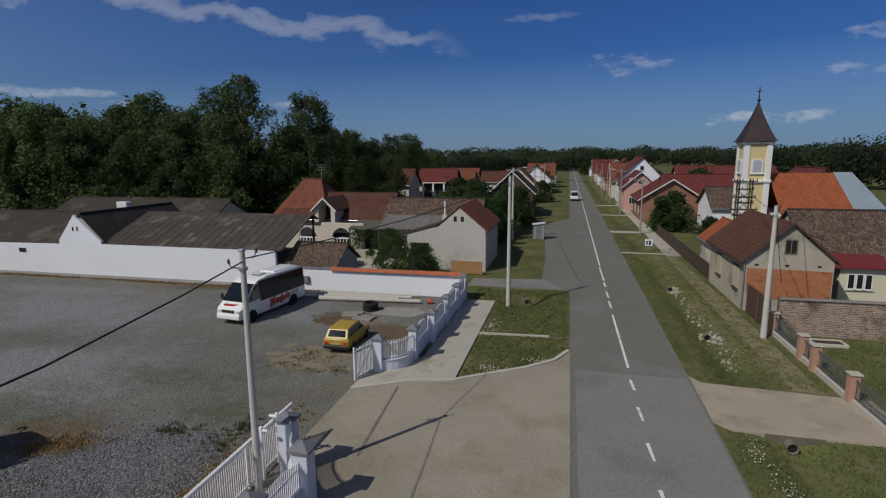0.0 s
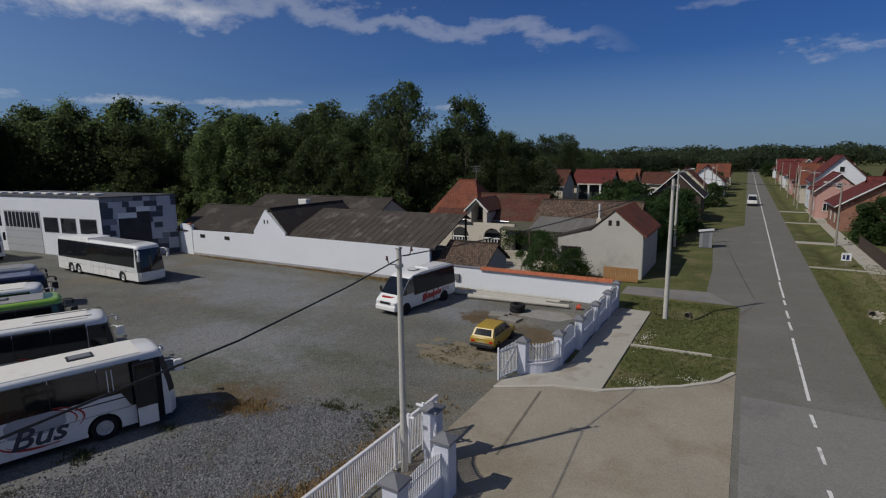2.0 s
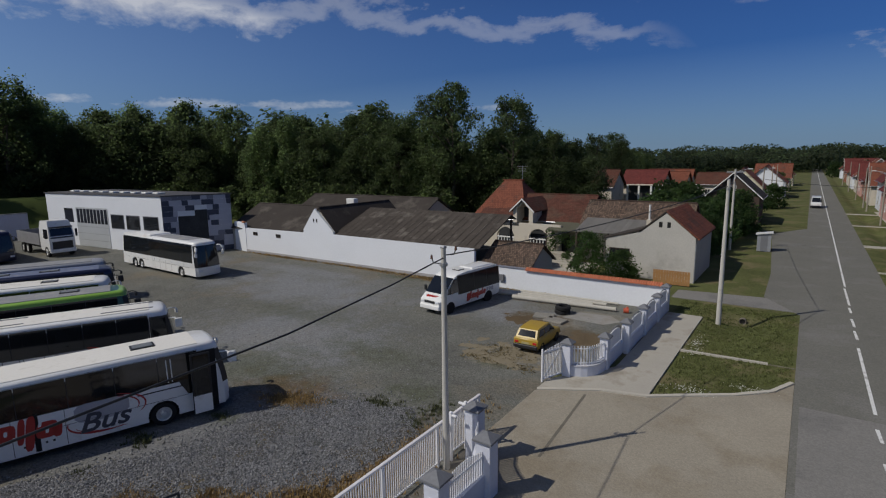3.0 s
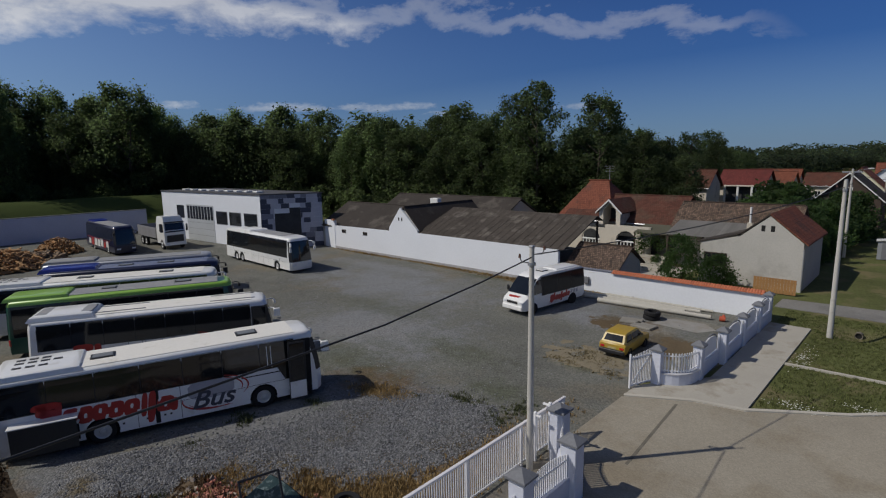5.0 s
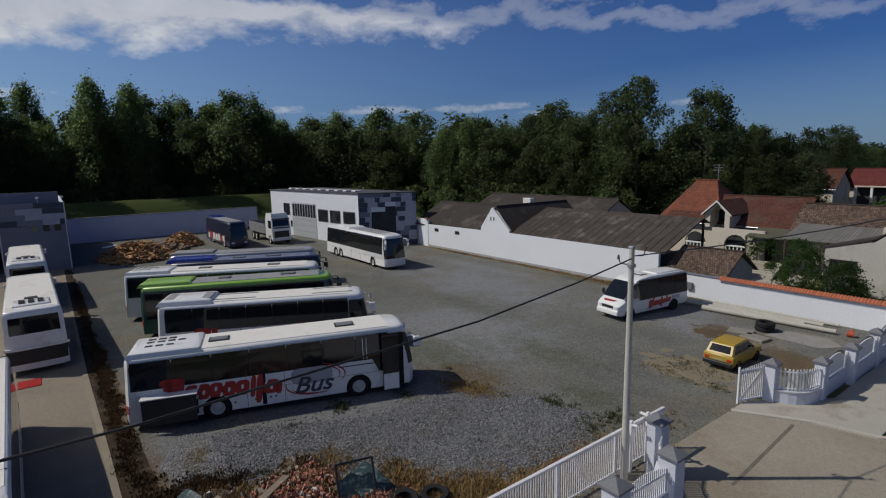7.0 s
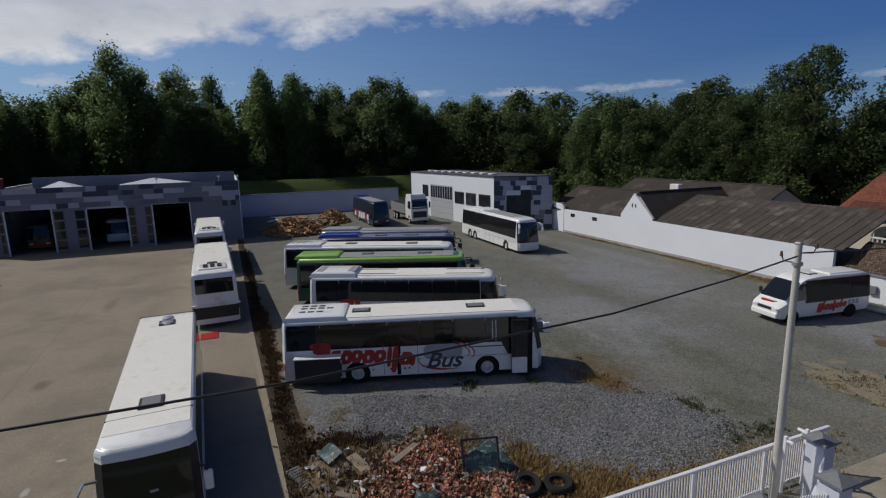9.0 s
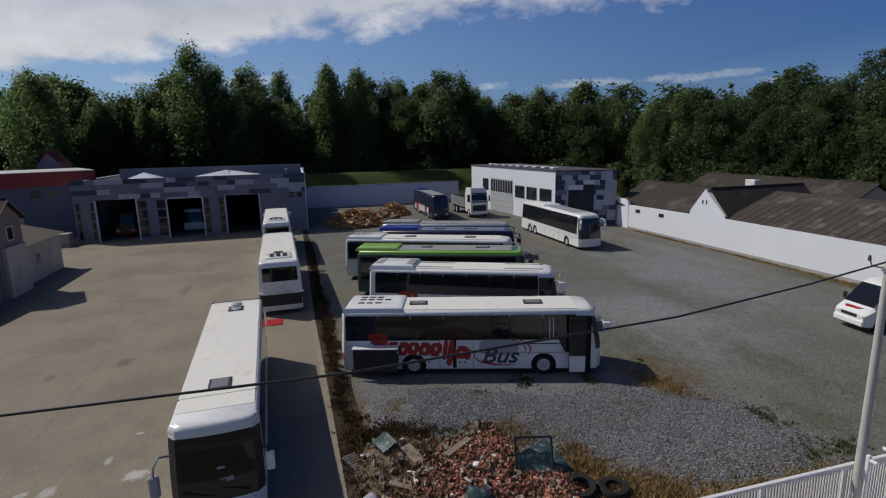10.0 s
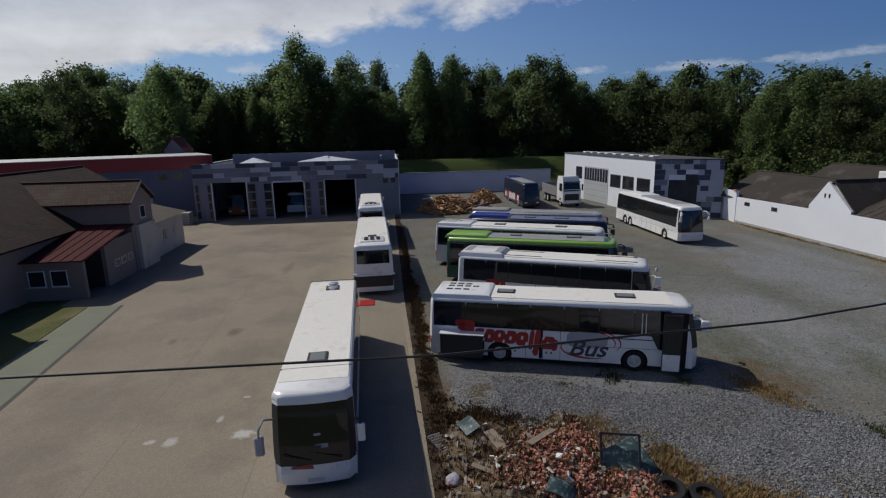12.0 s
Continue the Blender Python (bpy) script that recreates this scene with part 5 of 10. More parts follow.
def second_coach(t, c):
    flank(t, c, -1, red=False, pillar=False, door=True)
    blob(t, c, -1, -3.55, 1.72, 0.46, 0.2, LIVERY_RED, 0.012)
    blob(t, c, -1, -2.9, 1.62, 0.16, 0.26, LIVERY_RED, 0.012)
    for y in (-0.62, 0.62):
        for x0, x1 in ((-3.0, -0.6), (2.6, 5.0)):
            part("roof_rail", Mesh().box(x0, y - 0.02, c.H, x1, y + 0.02, c.H + 0.05), ROOFGREY, t)
    for x in (-5.6, -3.6):
        part("grille", Mesh().box(x, -0.75, c.H + 0.13, x + 0.5, 0.75, c.H + 0.215, 0.01), ROOFGREY, t)


def green_top(t, c):
    H = c.H
    part("roof_shell", Mesh().loft([c.ring(z, 0.012) for z in (H - 0.34, H - 0.28, H - 0.2, H - 0.12, H - 0.07, H - 0.04, H - 0.015)]), GREEN, t, smooth=40)


def third_wheel_seams(t, c):
    for s in (-1, 1):
        for x in (-5.4, -1.6, -0.5, 0.6, 1.7, 2.8, 5.2):
            plate(t, "seam", c, s, x, x + 0.02, 0.36, 1.5, SEAM, 0, 0.003)
        plate(t, "seam", c, s, -6.6, 6.3, 1.1, 1.115, SEAM, 0, 0.003)
        part("mid_door", Mesh().box(-1.6, s * c.W / 2 - 0.02, 0.4, -0.9, s * c.W / 2 + 0.008, 1.56, 0.01), BUSWHITE, t)


def white_mirrors(t, c):
    for s in (-1, 1):
        x, y, z = c.nose(2.9) - 0.1, s * (c.half(2.9) - 0.1), c.H - 0.5
        a = part("mirror_arm", Mesh().path([(x, y, z), (x + 0.3, y + s * 0.12, z + 0.05), (x + 0.55, y + s * 0.25, z - 0.1)], 0.05, 8), BUSWHITE, t, smooth=40)
        part("mirror", Mesh().path([(x + 0.5, y + s * 0.2, z - 0.02), (x + 0.6, y + s * 0.27, z - 0.2), (x + 0.6, y + s * 0.29, z - 0.5), (x + 0.54, y + s * 0.28, z - 0.85)], 0.12, 10), BUSWHITE, a, smooth=40)


def city_bus(t, c):
    H, L = c.H, c.L
    w = c.half(H - 0.04)
    part("roof_fairing", c.strip(0, 12, H - 0.2, H - 0.03, 0.016, 0.03), BUSWHITE, t, smooth=40)
    part("roof_seam", Mesh().box(L / 2 - 2.2, -w, H - 0.02, L / 2 - 2.17, w, H + 0.014), SEAM, t)
    part("rear_seal", Mesh().box(-L / 2 + 0.25, -w, H - 0.06, -L / 2 + 0.33, w, H + 0.016), BLACK, t)
    for x in (-L / 2 + 1.0, -L / 2 + 1.9):
        part("vent_dome", Mesh().loft([[(x + q * math.cos(k * 0.5236), 0.05 + q * 0.9 * math.sin(k * 0.5236), H + z) for k in range(12)] for q, z in ((0.3, 0.0), (0.28, 0.06), (0.12, 0.1))]), STEEL, t, smooth=40)
    arm = Mesh().path([(L / 2 - 0.25, -1.2, 2.55), (L / 2 + 0.1, -1.42, 2.75), (L / 2 + 0.2, -1.56, 2.5), (L / 2 + 0.2, -1.58, 2.2)], 0.04, 8)
    a = part("mirror_arm", arm, SKIN, t, "chrome mirror arm", smooth=40)
    part("mirror", Mesh().box(L / 2 + 0.08, -1.72, 1.6, L / 2 + 0.24, -1.44, 2.25, 0.05), LIVERY_GREY, a)
    a = part("mirror_arm", Mesh().path([(L / 2 - 0.3, 1.2, 2.3), (L / 2 - 0.15, 1.4, 2.35), (L / 2 - 0.12, 1.45, 2.2)], 0.035, 8), BLACK, t, smooth=40)
    part("mirror", Mesh().box(L / 2 - 0.2, 1.36, 1.6, L / 2 - 0.06, 1.6, 2.2, 0.04), BUSWHITE, a)
    for y0_, y1_ in ((-0.95, -0.1), (0.05, 0.85)):
        part("wiper", Mesh().tube((L / 2 + 0.01, y1_, 1.18), (L / 2 - 0.02, y0_, 1.42), 0.015, None, 6), RUBBER, t)
    part("dashboard_sheet", c.strip(6, 8, 1.55, 1.68, 0.012, 0.03, 2), LIVERY_GREY, t)
    part("dashboard_sheet", c.strip(6, 7, 1.95, 2.02, 0.012, 0.03, 2), LIVERY_GREY, t)
    part("bumper_stripe", Mesh().prism([(-0.75, 0.92), (-0.05, 0.86), (-0.1, 1.04), (-0.72, 0.98)], L / 2 - 0.02, L / 2 + 0.012, axis="x"), mat("faded red stripe", (0.33, 0.06, 0.055), 0.5, vary=0.2), t)
    part("number_plate", Mesh().box(L / 2 - 0.02, -0.26, 0.42, L / 2 + 0.016, 0.26, 0.54), mat("plate grey", (0.5, 0.5, 0.5), 0.5), t)
    for y in (0.5, 0.7, 0.9):
        part("fog_lamp", Mesh().tube((L / 2 - 0.12, y, 0.82), (L / 2 - 0.01, y, 0.82), 0.07, 0.07, 10), LIGHT, t)


def tail_bus(t, c):
    H, L = c.H, c.L
    part("rear_band", c.strip(13, 25, 0.66, 1.42, 0.018, 0.03), BLACK, t, smooth=40)
    part("rear_lip", c.strip(13, 25, 1.46, 1.58, 0.09, 0.09), BUSWHITE, t, smooth=40)
    for y, n in ((-0.4, 2), (0.0, 2), (0.4, 2)):
        for k in range(n):
            part("grille", Mesh().box(-L / 2 + 1.3 + k * 0.5, y - 0.13, H + 0.16, -L / 2 + 1.65 + k * 0.5, y + 0.13, H + 0.215, 0.01), BLACK, t)
    part("roof_fan", Mesh().box(-L / 2 + 2.9, -0.3, H - 0.02, -L / 2 + 3.5, 0.3, H + 0.1, 0.03), BLACK, t)


def graphics_bus(t, c):
    rnd = random.Random(9)
    for s in (-1, 1):
        x = -5.2
        for k in range(7):
            w = rnd.uniform(0.7, 1.3)
            plate(t, "graphic", c, s, x, x + w, 0.6 + rnd.uniform(0, 0.2), 1.55 + rnd.uniform(-0.2, 0.3), (BUSWHITE, LIVERY_RED, BUSWHITE, BUSWHITE)[k % 4], 0.15)
            x += w + 0.25
        plate(t, "graphic", c, s, -5.6, 4.6, 1.58, 1.66, LIVERY_RED, 0)


coach(turn(-23.95, 7.8, 72), "white touring coach with red and dark lettering shapes, parked on gravel", round_=0.36, H=3.24, L=12.6, axles=(-2.75, 3.5), belt=1.8, roof_panel=BUSROOF, rear_pod=(-6.15, -3.15, 1.16, 3.15, 0.24, 0.5),
      hatches=((3.1, 0.0, 0.46, 0.32), (-2.55, 0.0, 0.44, 0.3)), extra=first_coach, glass_ends=(0.3, 1.3))
coach(turn(-31.3, 9.85, 64), "white touring coach with a grilled rear roof unit", H=3.36, belt=1.8, roof_panel=BUSROOF, rear_pod=(-5.95, -2.9, 1.1, 3.27, 0.3, 0.6), extra=second_coach, glass_ends=(0.5, 1.3), L=12)
coach(turn(-37.1, 10.1, 66.5), "bright green and dark teal coach with a grey roof", H=3.45, L=12.6, extra=green_top, paint=TEAL, skirt_paint=TEAL, roof_panel=ROOFGREY, rear_pod=(-6.4, -3.1, 1.05, 3.36, 0.26, 0.5), pod_paint=GREEN, hatches=((-1.2, 0.2, 0.4, 0.3), (3.0, 0.2, 0.5, 0.3)), belt=1.3)
coach(turn(-41.7, 10.3, 63), "long white coach with a low rear roof unit and two hatches", H=3.5, L=14.1, belt=1.8, roof_panel=BUSROOF, rear_pod=(-6.9, -3.8, 1.1, 3.4, 0.26, 0.5), hatches=((3.4, 0.0, 0.45, 0.3), (-1.6, 0.0, 0.45, 0.3)),
      extra=lambda t, c: slots(t, -6.5, c.H + 0.16))
coach(turn(-45.9, 13.2, 65), "white and blue coach with a dusty blue-grey roof", H=3.35, L=12.5, belt=1.7, paint=NAVY, skirt_paint=BUSWHITE, roof_panel=ROOFBLUE, rear_pod=(-6.4, -2.6, 0.95, 3.27, 0.34, 0.6), pod_paint=BLUE, hatches=((2.0, 0, 0.6, 0.3), (-0.8, 0, 0.5, 0.3)))
coach(turn(-50.2, 14.2, 65), "silver coach with a grey roof and dark rear roof unit", H=3.3, L=13, belt=1.7, paint=SILVER, skirt_paint=BUSWHITE, roof_panel=ROOFGREY, rear_pod=(-6.4, -2.6, 0.95, 3.22, 0.28, 0.6), pod_paint=ROOFGREY)
coach(turn(-54.4, 28.7, -1), "white three-axle touring coach with black window band, parked on gravel", L=15.0, H=3.6, belt=1.6, axles=(-4.8, -3.4, 4.6), roof_panel=BUSWHITE, rear_pod=(-4.6, -1.2, 1.1, 3.5, 0.28, 0.6), hatches=((-2.6, 0, 0.4, 0.3),),
      mirrors=False, extra=lambda t, c: (third_wheel_seams(t, c), white_mirrors(t, c), part("dark_roof", Mesh().box(-1.0, -0.85, c.H - 0.01, 5.2, 0.85, c.H + 0.02, 0.008), ROOFGREY, t)), glass_ends=(0.35, 0.75), group="coaches in the yard", front_glass=(1.2, 0.4))
coach(turn(-21.72, -3.2, 2.3), "white intercity bus with a cream roof, nose out on concrete", round_=0.25, lean=0.02, L=13.55, H=3.3, belt=1.45, axles=(-3.2, 3.9), roof_panel=BUSROOF, hatches=((3.82, 0.0, 0.42, 0.36), (-4.98, 0.05, 0.36, 0.34)), mirrors=False, extra=city_bus, front_glass=(1.05, 0.07), rake=0.24, group="coaches in the yard")
coach(turn(-42.35, -1.68, 181.5) @ Matrix.Diagonal((1, 1.07, 1, 1)), "white bus parked tail out on the concrete yard", round_=0.3, lean=0.04, L=13.4, H=3.6, belt=1.6, rear_pod=(-5.7, -3.9, 0.85, 3.48, 0.26, 0.4), roof_panel=BUSROOF, tail_belt=0.7, tail_drop=0.36, extra=tail_bus, group="coaches in the yard")
coach(turn(-58.9, -2.2, 181.5) @ Matrix.Diagonal((1, 1.1, 1, 1)), "white bus with roof grilles parked before the garage", round_=0.4, L=13.2, H=3.98, belt=1.7, rear_pod=(-5.6, -3.9, 0.85, 3.86, 0.26, 0.4), roof_panel=BUSROOF, tail_belt=0.7, tail_drop=0.4, extra=tail_bus, group="coaches in the yard")
coach(turn(-80.5, 20.3, 0), "dark navy coach with white and red graphics by the back wall", L=13, H=3.6, belt=1.85, paint=NAVY, roof_panel=ROOFGREY, extra=graphics_bus, rear_pod=(-6.3, -3.6, 0.95, 3.5, 0.3, 0.5), pod_paint=BLUE, group="coaches in the yard")
coach(turn(-82.0, -21.6, 0), "olive and orange bus standing inside the garage bay", L=11, H=3.1, belt=1.6, paint=mat("dull olive bus paint", (0.075, 0.095, 0.075), 0.5, vary=0.15), skirt_paint=mat("dull orange bus skirt", (0.30, 0.075, 0.03), 0.5, vary=0.15), group="buses in the garage", mirrors=False)
coach(turn(-82.6, -13.5, 0), "white bus standing inside the garage bay", L=11, H=3.1, belt=1.6, skirt_paint=BUSWHITE, group="buses in the garage", mirrors=False)


DULLGLASS = mat("dark minibus glass", (0.016, 0.017, 0.018), 0.12, vary=0.3, scale=0.5, fine=2.0, bump=0.0, gloss=0.12)
CARGLASS = mat("dark car glass", (0.012, 0.014, 0.018), 0.05, vary=0.4, scale=3.0, fine=9.0, bump=0.0, gloss=0.15)


def body_loft(stations):
    """A vehicle body from cross-sections: (x, ((half width, z), ...) from sill to roof)."""
    rings = []
    for x, sec in stations:
        rings.append([(x, -w, z) for w, z in sec] + [(x, w, z) for w, z in reversed(sec)])
    return Mesh().loft(rings)


def yellow_car():
    paint = mat("faded yellow car paint", (0.40, 0.265, 0.032), 0.4, vary=0.1, scale=1.5, fine=10, bump=0.02, dirt=(0.35, 0.24, 0.06), dirt_amount=0.3, dirt_scale=1.5)
    t = thing("hatchback_car", turn(-12.55, 28.5, 91), "old small yellow hatchback car parked in the yard", "car")
    b = [(-1.78, ((0.66, 0.36), (0.74, 0.5), (0.74, 0.72), (0.66, 0.78))), (-1.7, ((0.7, 0.26), (0.77, 0.45), (0.77, 0.78), (0.70, 0.86))), (-0.8, ((0.7, 0.24), (0.78, 0.45), (0.78, 0.8), (0.72, 0.88))),
         (0.7, ((0.7, 0.24), (0.78, 0.45), (0.77, 0.78), (0.71, 0.86))), (1.6, ((0.7, 0.27), (0.75, 0.45), (0.74, 0.68), (0.66, 0.74))), (1.74, ((0.62, 0.36), (0.7, 0.48), (0.7, 0.6), (0.6, 0.66)))]
    part("body", body_loft(b), paint, t, smooth=35)
    g = [(-1.70, ((0.68, 0.84), (0.66, 0.87))), (-1.38, ((0.69, 0.84), (0.58, 1.30))), (-1.1, ((0.69, 0.84), (0.56, 1.36))), (0.1, ((0.69, 0.84), (0.56, 1.37))), (0.35, ((0.69, 0.84), (0.57, 1.32))), (0.92, ((0.68, 0.84), (0.66, 0.85)))]
    part("cabin", body_loft(g), paint, t, smooth=25)
    part("rear_window", quad((-1.655, -0.53, 0.94), (-1.655, 0.53, 0.94), (-1.425, 0.47, 1.25), (-1.425, -0.47, 1.25), (-0.80, 0, 0.6), 0.012), CARGLASS, t)
    part("boot_lid_line", Mesh().box(-1.80, -0.66, 0.50, -1.772, 0.66, 0.515), SEAM, t)
    part("windscreen", quad((0.84, -0.58, 0.9), (0.84, 0.58, 0.9), (0.4, 0.5, 1.26), (0.4, -0.5, 1.26), (0.64, 0, 0.77), 0.008), TINT, t)
    for s in (-1, 1):
        for x0, x1, x2, x3 in ((-1.4, -0.62, -0.66, -1.16), (-0.55, 0.72, 0.28, -0.58)):
            part("side_window", quad((x0, s * 0.685, 0.9), (x1, s * 0.685, 0.9), (x2, s * 0.6, 1.24), (x3, s * 0.6, 1.24), (0, s, 0.25), 0.006), CARGLASS, t)
        for x in (-1.12, 1.08):
            wheel(t, x, s * 0.78, 0.28, 0.17, s, BLACK)
        part("tail_light", Mesh().box(-1.8, s * 0.56 - 0.12, 0.55, -1.765, s * 0.56 + 0.12, 0.68, 0.01), REDLAMP, t)
        part("mirror", Mesh().box(0.42, s * 0.78 - 0.05, 0.92, 0.52, s * 0.78 + 0.06, 1.02, 0.02), BLACK, t)
    part("rear_bumper", Mesh().box(-1.88, -0.74, 0.28, -1.74, 0.74, 0.49, 0.03), BLACK, t)
    part("front_bumper", Mesh().box(1.7, -0.72, 0.34, 1.82, 0.72, 0.46, 0.03), BLACK, t)
    part("number_plate", Mesh().box(-1.80, -0.24, 0.53, -1.775, 0.24, 0.64), mat("pale plate", (0.40, 0.34, 0.16), 0.5), t)
    part("bonnet_seam", Mesh().box(0.95, -0.64, 0.845, 0.97, 0.64, 0.858), SEAM, t)


def minibus():
    t = thing("minibus", turn(-21.3, 33.6, -97.5) @ Matrix.Diagonal((1.05, 1, 1, 1)), "white minibus with dark windows and a red lettering bar", "minibus")
    w = 1.08
    st = [(3.36, ((0.8, 0.42), (0.92, 0.6), (0.9, 0.92), (0.7, 1.04))), (3.22, ((0.95, 0.34), (1.03, 0.6), (1.0, 1.04), (0.8, 1.16))), (2.95, ((1.0, 0.32), (w, 0.6), (1.05, 1.20), (0.88, 1.34))),
          (2.78, ((1.0, 0.32), (w, 0.7), (1.05, 1.30), (0.90, 1.46))), (1.75, ((1.0, 0.32), (w, 0.7), (1.06, 1.5), (0.92, 2.50))), (1.4, ((1.0, 0.32), (w, 0.7), (1.07, 1.5), (0.92, 2.66))),
          (0.4, ((1.0, 0.32), (w, 0.7), (w, 1.5), (0.92, 2.76))), (-3.1, ((1.0, 0.34), (w, 0.7), (w, 1.5), (0.92, 2.74))), (-3.38, ((0.98, 0.4), (1.05, 0.7), (1.03, 1.5), (0.84, 2.6)))]
    part("body", body_loft(st), BUSWHITE, t, smooth=30)
    part("windscreen", quad((2.80, -0.90, 1.42), (2.80, 0.90, 1.42), (1.80, 0.88, 2.44), (1.80, -0.88, 2.44), (0.71, 0, 0.70), 0.05, 0.07), TINT, t)
    for s in (-1, 1):
        part("cab_window", quad((2.64, s * 1.055, 1.40), (1.5, s * 1.07, 1.42), (1.55, s * 0.945, 2.42), (1.86, s * 0.93, 2.38), (0, s, 0.16), 0.05, 0.06), TINT, t)
        part("window_band", quad((1.5, s * 1.085, 1.22), (-3.3, s * 1.08, 1.22), (-3.3, s * 0.945, 2.58), (1.5, s * 0.945, 2.58), (0, s, 0.12), 0.052, 0.06), BLACK, t)
        for x0, x1 in ((1.42, -0.25), (-0.3, -1.75), (-1.8, -3.2)):
            part("side_window", quad((x0, s * 1.08, 1.27), (x1, s * 1.08, 1.27), (x1, s * 0.95, 2.54), (x0, s * 0.95, 2.54), (0, s, 0.12), 0.058, 0.03), DULLGLASS, t)
        for x in (2.35, -1.95):
            # dark disc in place of the shade within the wheel arch
            part("wheel_arch", Mesh().tube((x, s * 0.8, 0.4), (x, s * 1.085, 0.4), 0.44, None, 20), UNDER, t, smooth=40)
            wheel(t, x, s * 1.06, 0.36, 0.2, s)
        x = 0.6
        for k, (ww, z0, z1) in enumerate(((0.34, 0.50, 1.12), (0.13, 0.62, 1.30), (0.30, 0.62, 1.04), (0.28, 0.60, 1.02), (0.15, 0.48, 1.20), (0.32, 0.66, 1.04), (0.13, 0.68, 1.24), (0.30, 0.70, 1.08))):
            part("lettering", Mesh().prism([(x, z0 + 0.05), (x - ww * 0.5, z0), (x - ww, z0 + 0.08), (x - ww - 0.05, z1 - 0.04), (x - ww * 0.6, z1), (x - 0.04, z1 - 0.08)], s * 1.105, s * 1.07, axis="y"), LIVERY_RED, t)
            x -= ww + 0.03
        for k in range(3):
            part("lettering", Mesh().prism([(x - 0.1, 0.85), (x - 0.3, 0.85), (x - 0.33, 1.14), (x - 0.13, 1.14)], s * 1.098, s * 1.07, axis="y"), LIVERY_GREY, t)
            x -= 0.3
        part("headlight", Mesh().box(3.2, s * 0.72 - 0.17, 0.84, 3.39, s * 0.72 + 0.17, 1.0, 0.03), LIGHT, t)
        part("mirror", Mesh().box(2.45, s * 1.2 - 0.12, 1.45, 2.6, s * 1.2 + 0.08, 1.85, 0.04), BLACK, t)
        part("tail_light", Mesh().box(-3.4, s * 0.92 - 0.08, 0.9, -3.33, s * 0.92 + 0.08, 1.4, 0.01), REDLAMP, t)
    part("grille", Mesh().box(3.3, -0.5, 0.82, 3.4, 0.5, 1.0, 0.02), BLACK, t)
    part("bumper", Mesh().box(3.15, -0.95, 0.36, 3.44, 0.95, 0.7, 0.05), BUSWHITE, t)
    part("bonnet_stripe", Mesh().prism([(3.16, -0.5), (3.0, -0.5), (3.0, 0.55), (3.12, 0.3)], 1.12, 1.325), LIVERY_RED, t)
    part("rear_window", quad((-3.40, -0.8, 1.55), (-3.40, 0.8, 1.55), (-3.38, 0.76, 2.4), (-3.38, -0.76, 2.4), (-1, 0, 0.1), 0.02), TINT, t)
    for x in (0.3, -1.0, -2.2):
        part("roof_hatch", Mesh().box(x - 0.32, -0.35, 2.68, x + 0.32, 0.35, 2.80, 0.03), BLACK, t)
        part("hatch_lid", Mesh().box(x - 0.26, -0.28, 2.79, x + 0.26, 0.28, 2.83, 0.015), BUSWHITE, t)
    part("air_unit", pod(-3.0, -0.5, 0.7, 2.68, 0.16, 0.3), BUSWHITE, t, smooth=30)


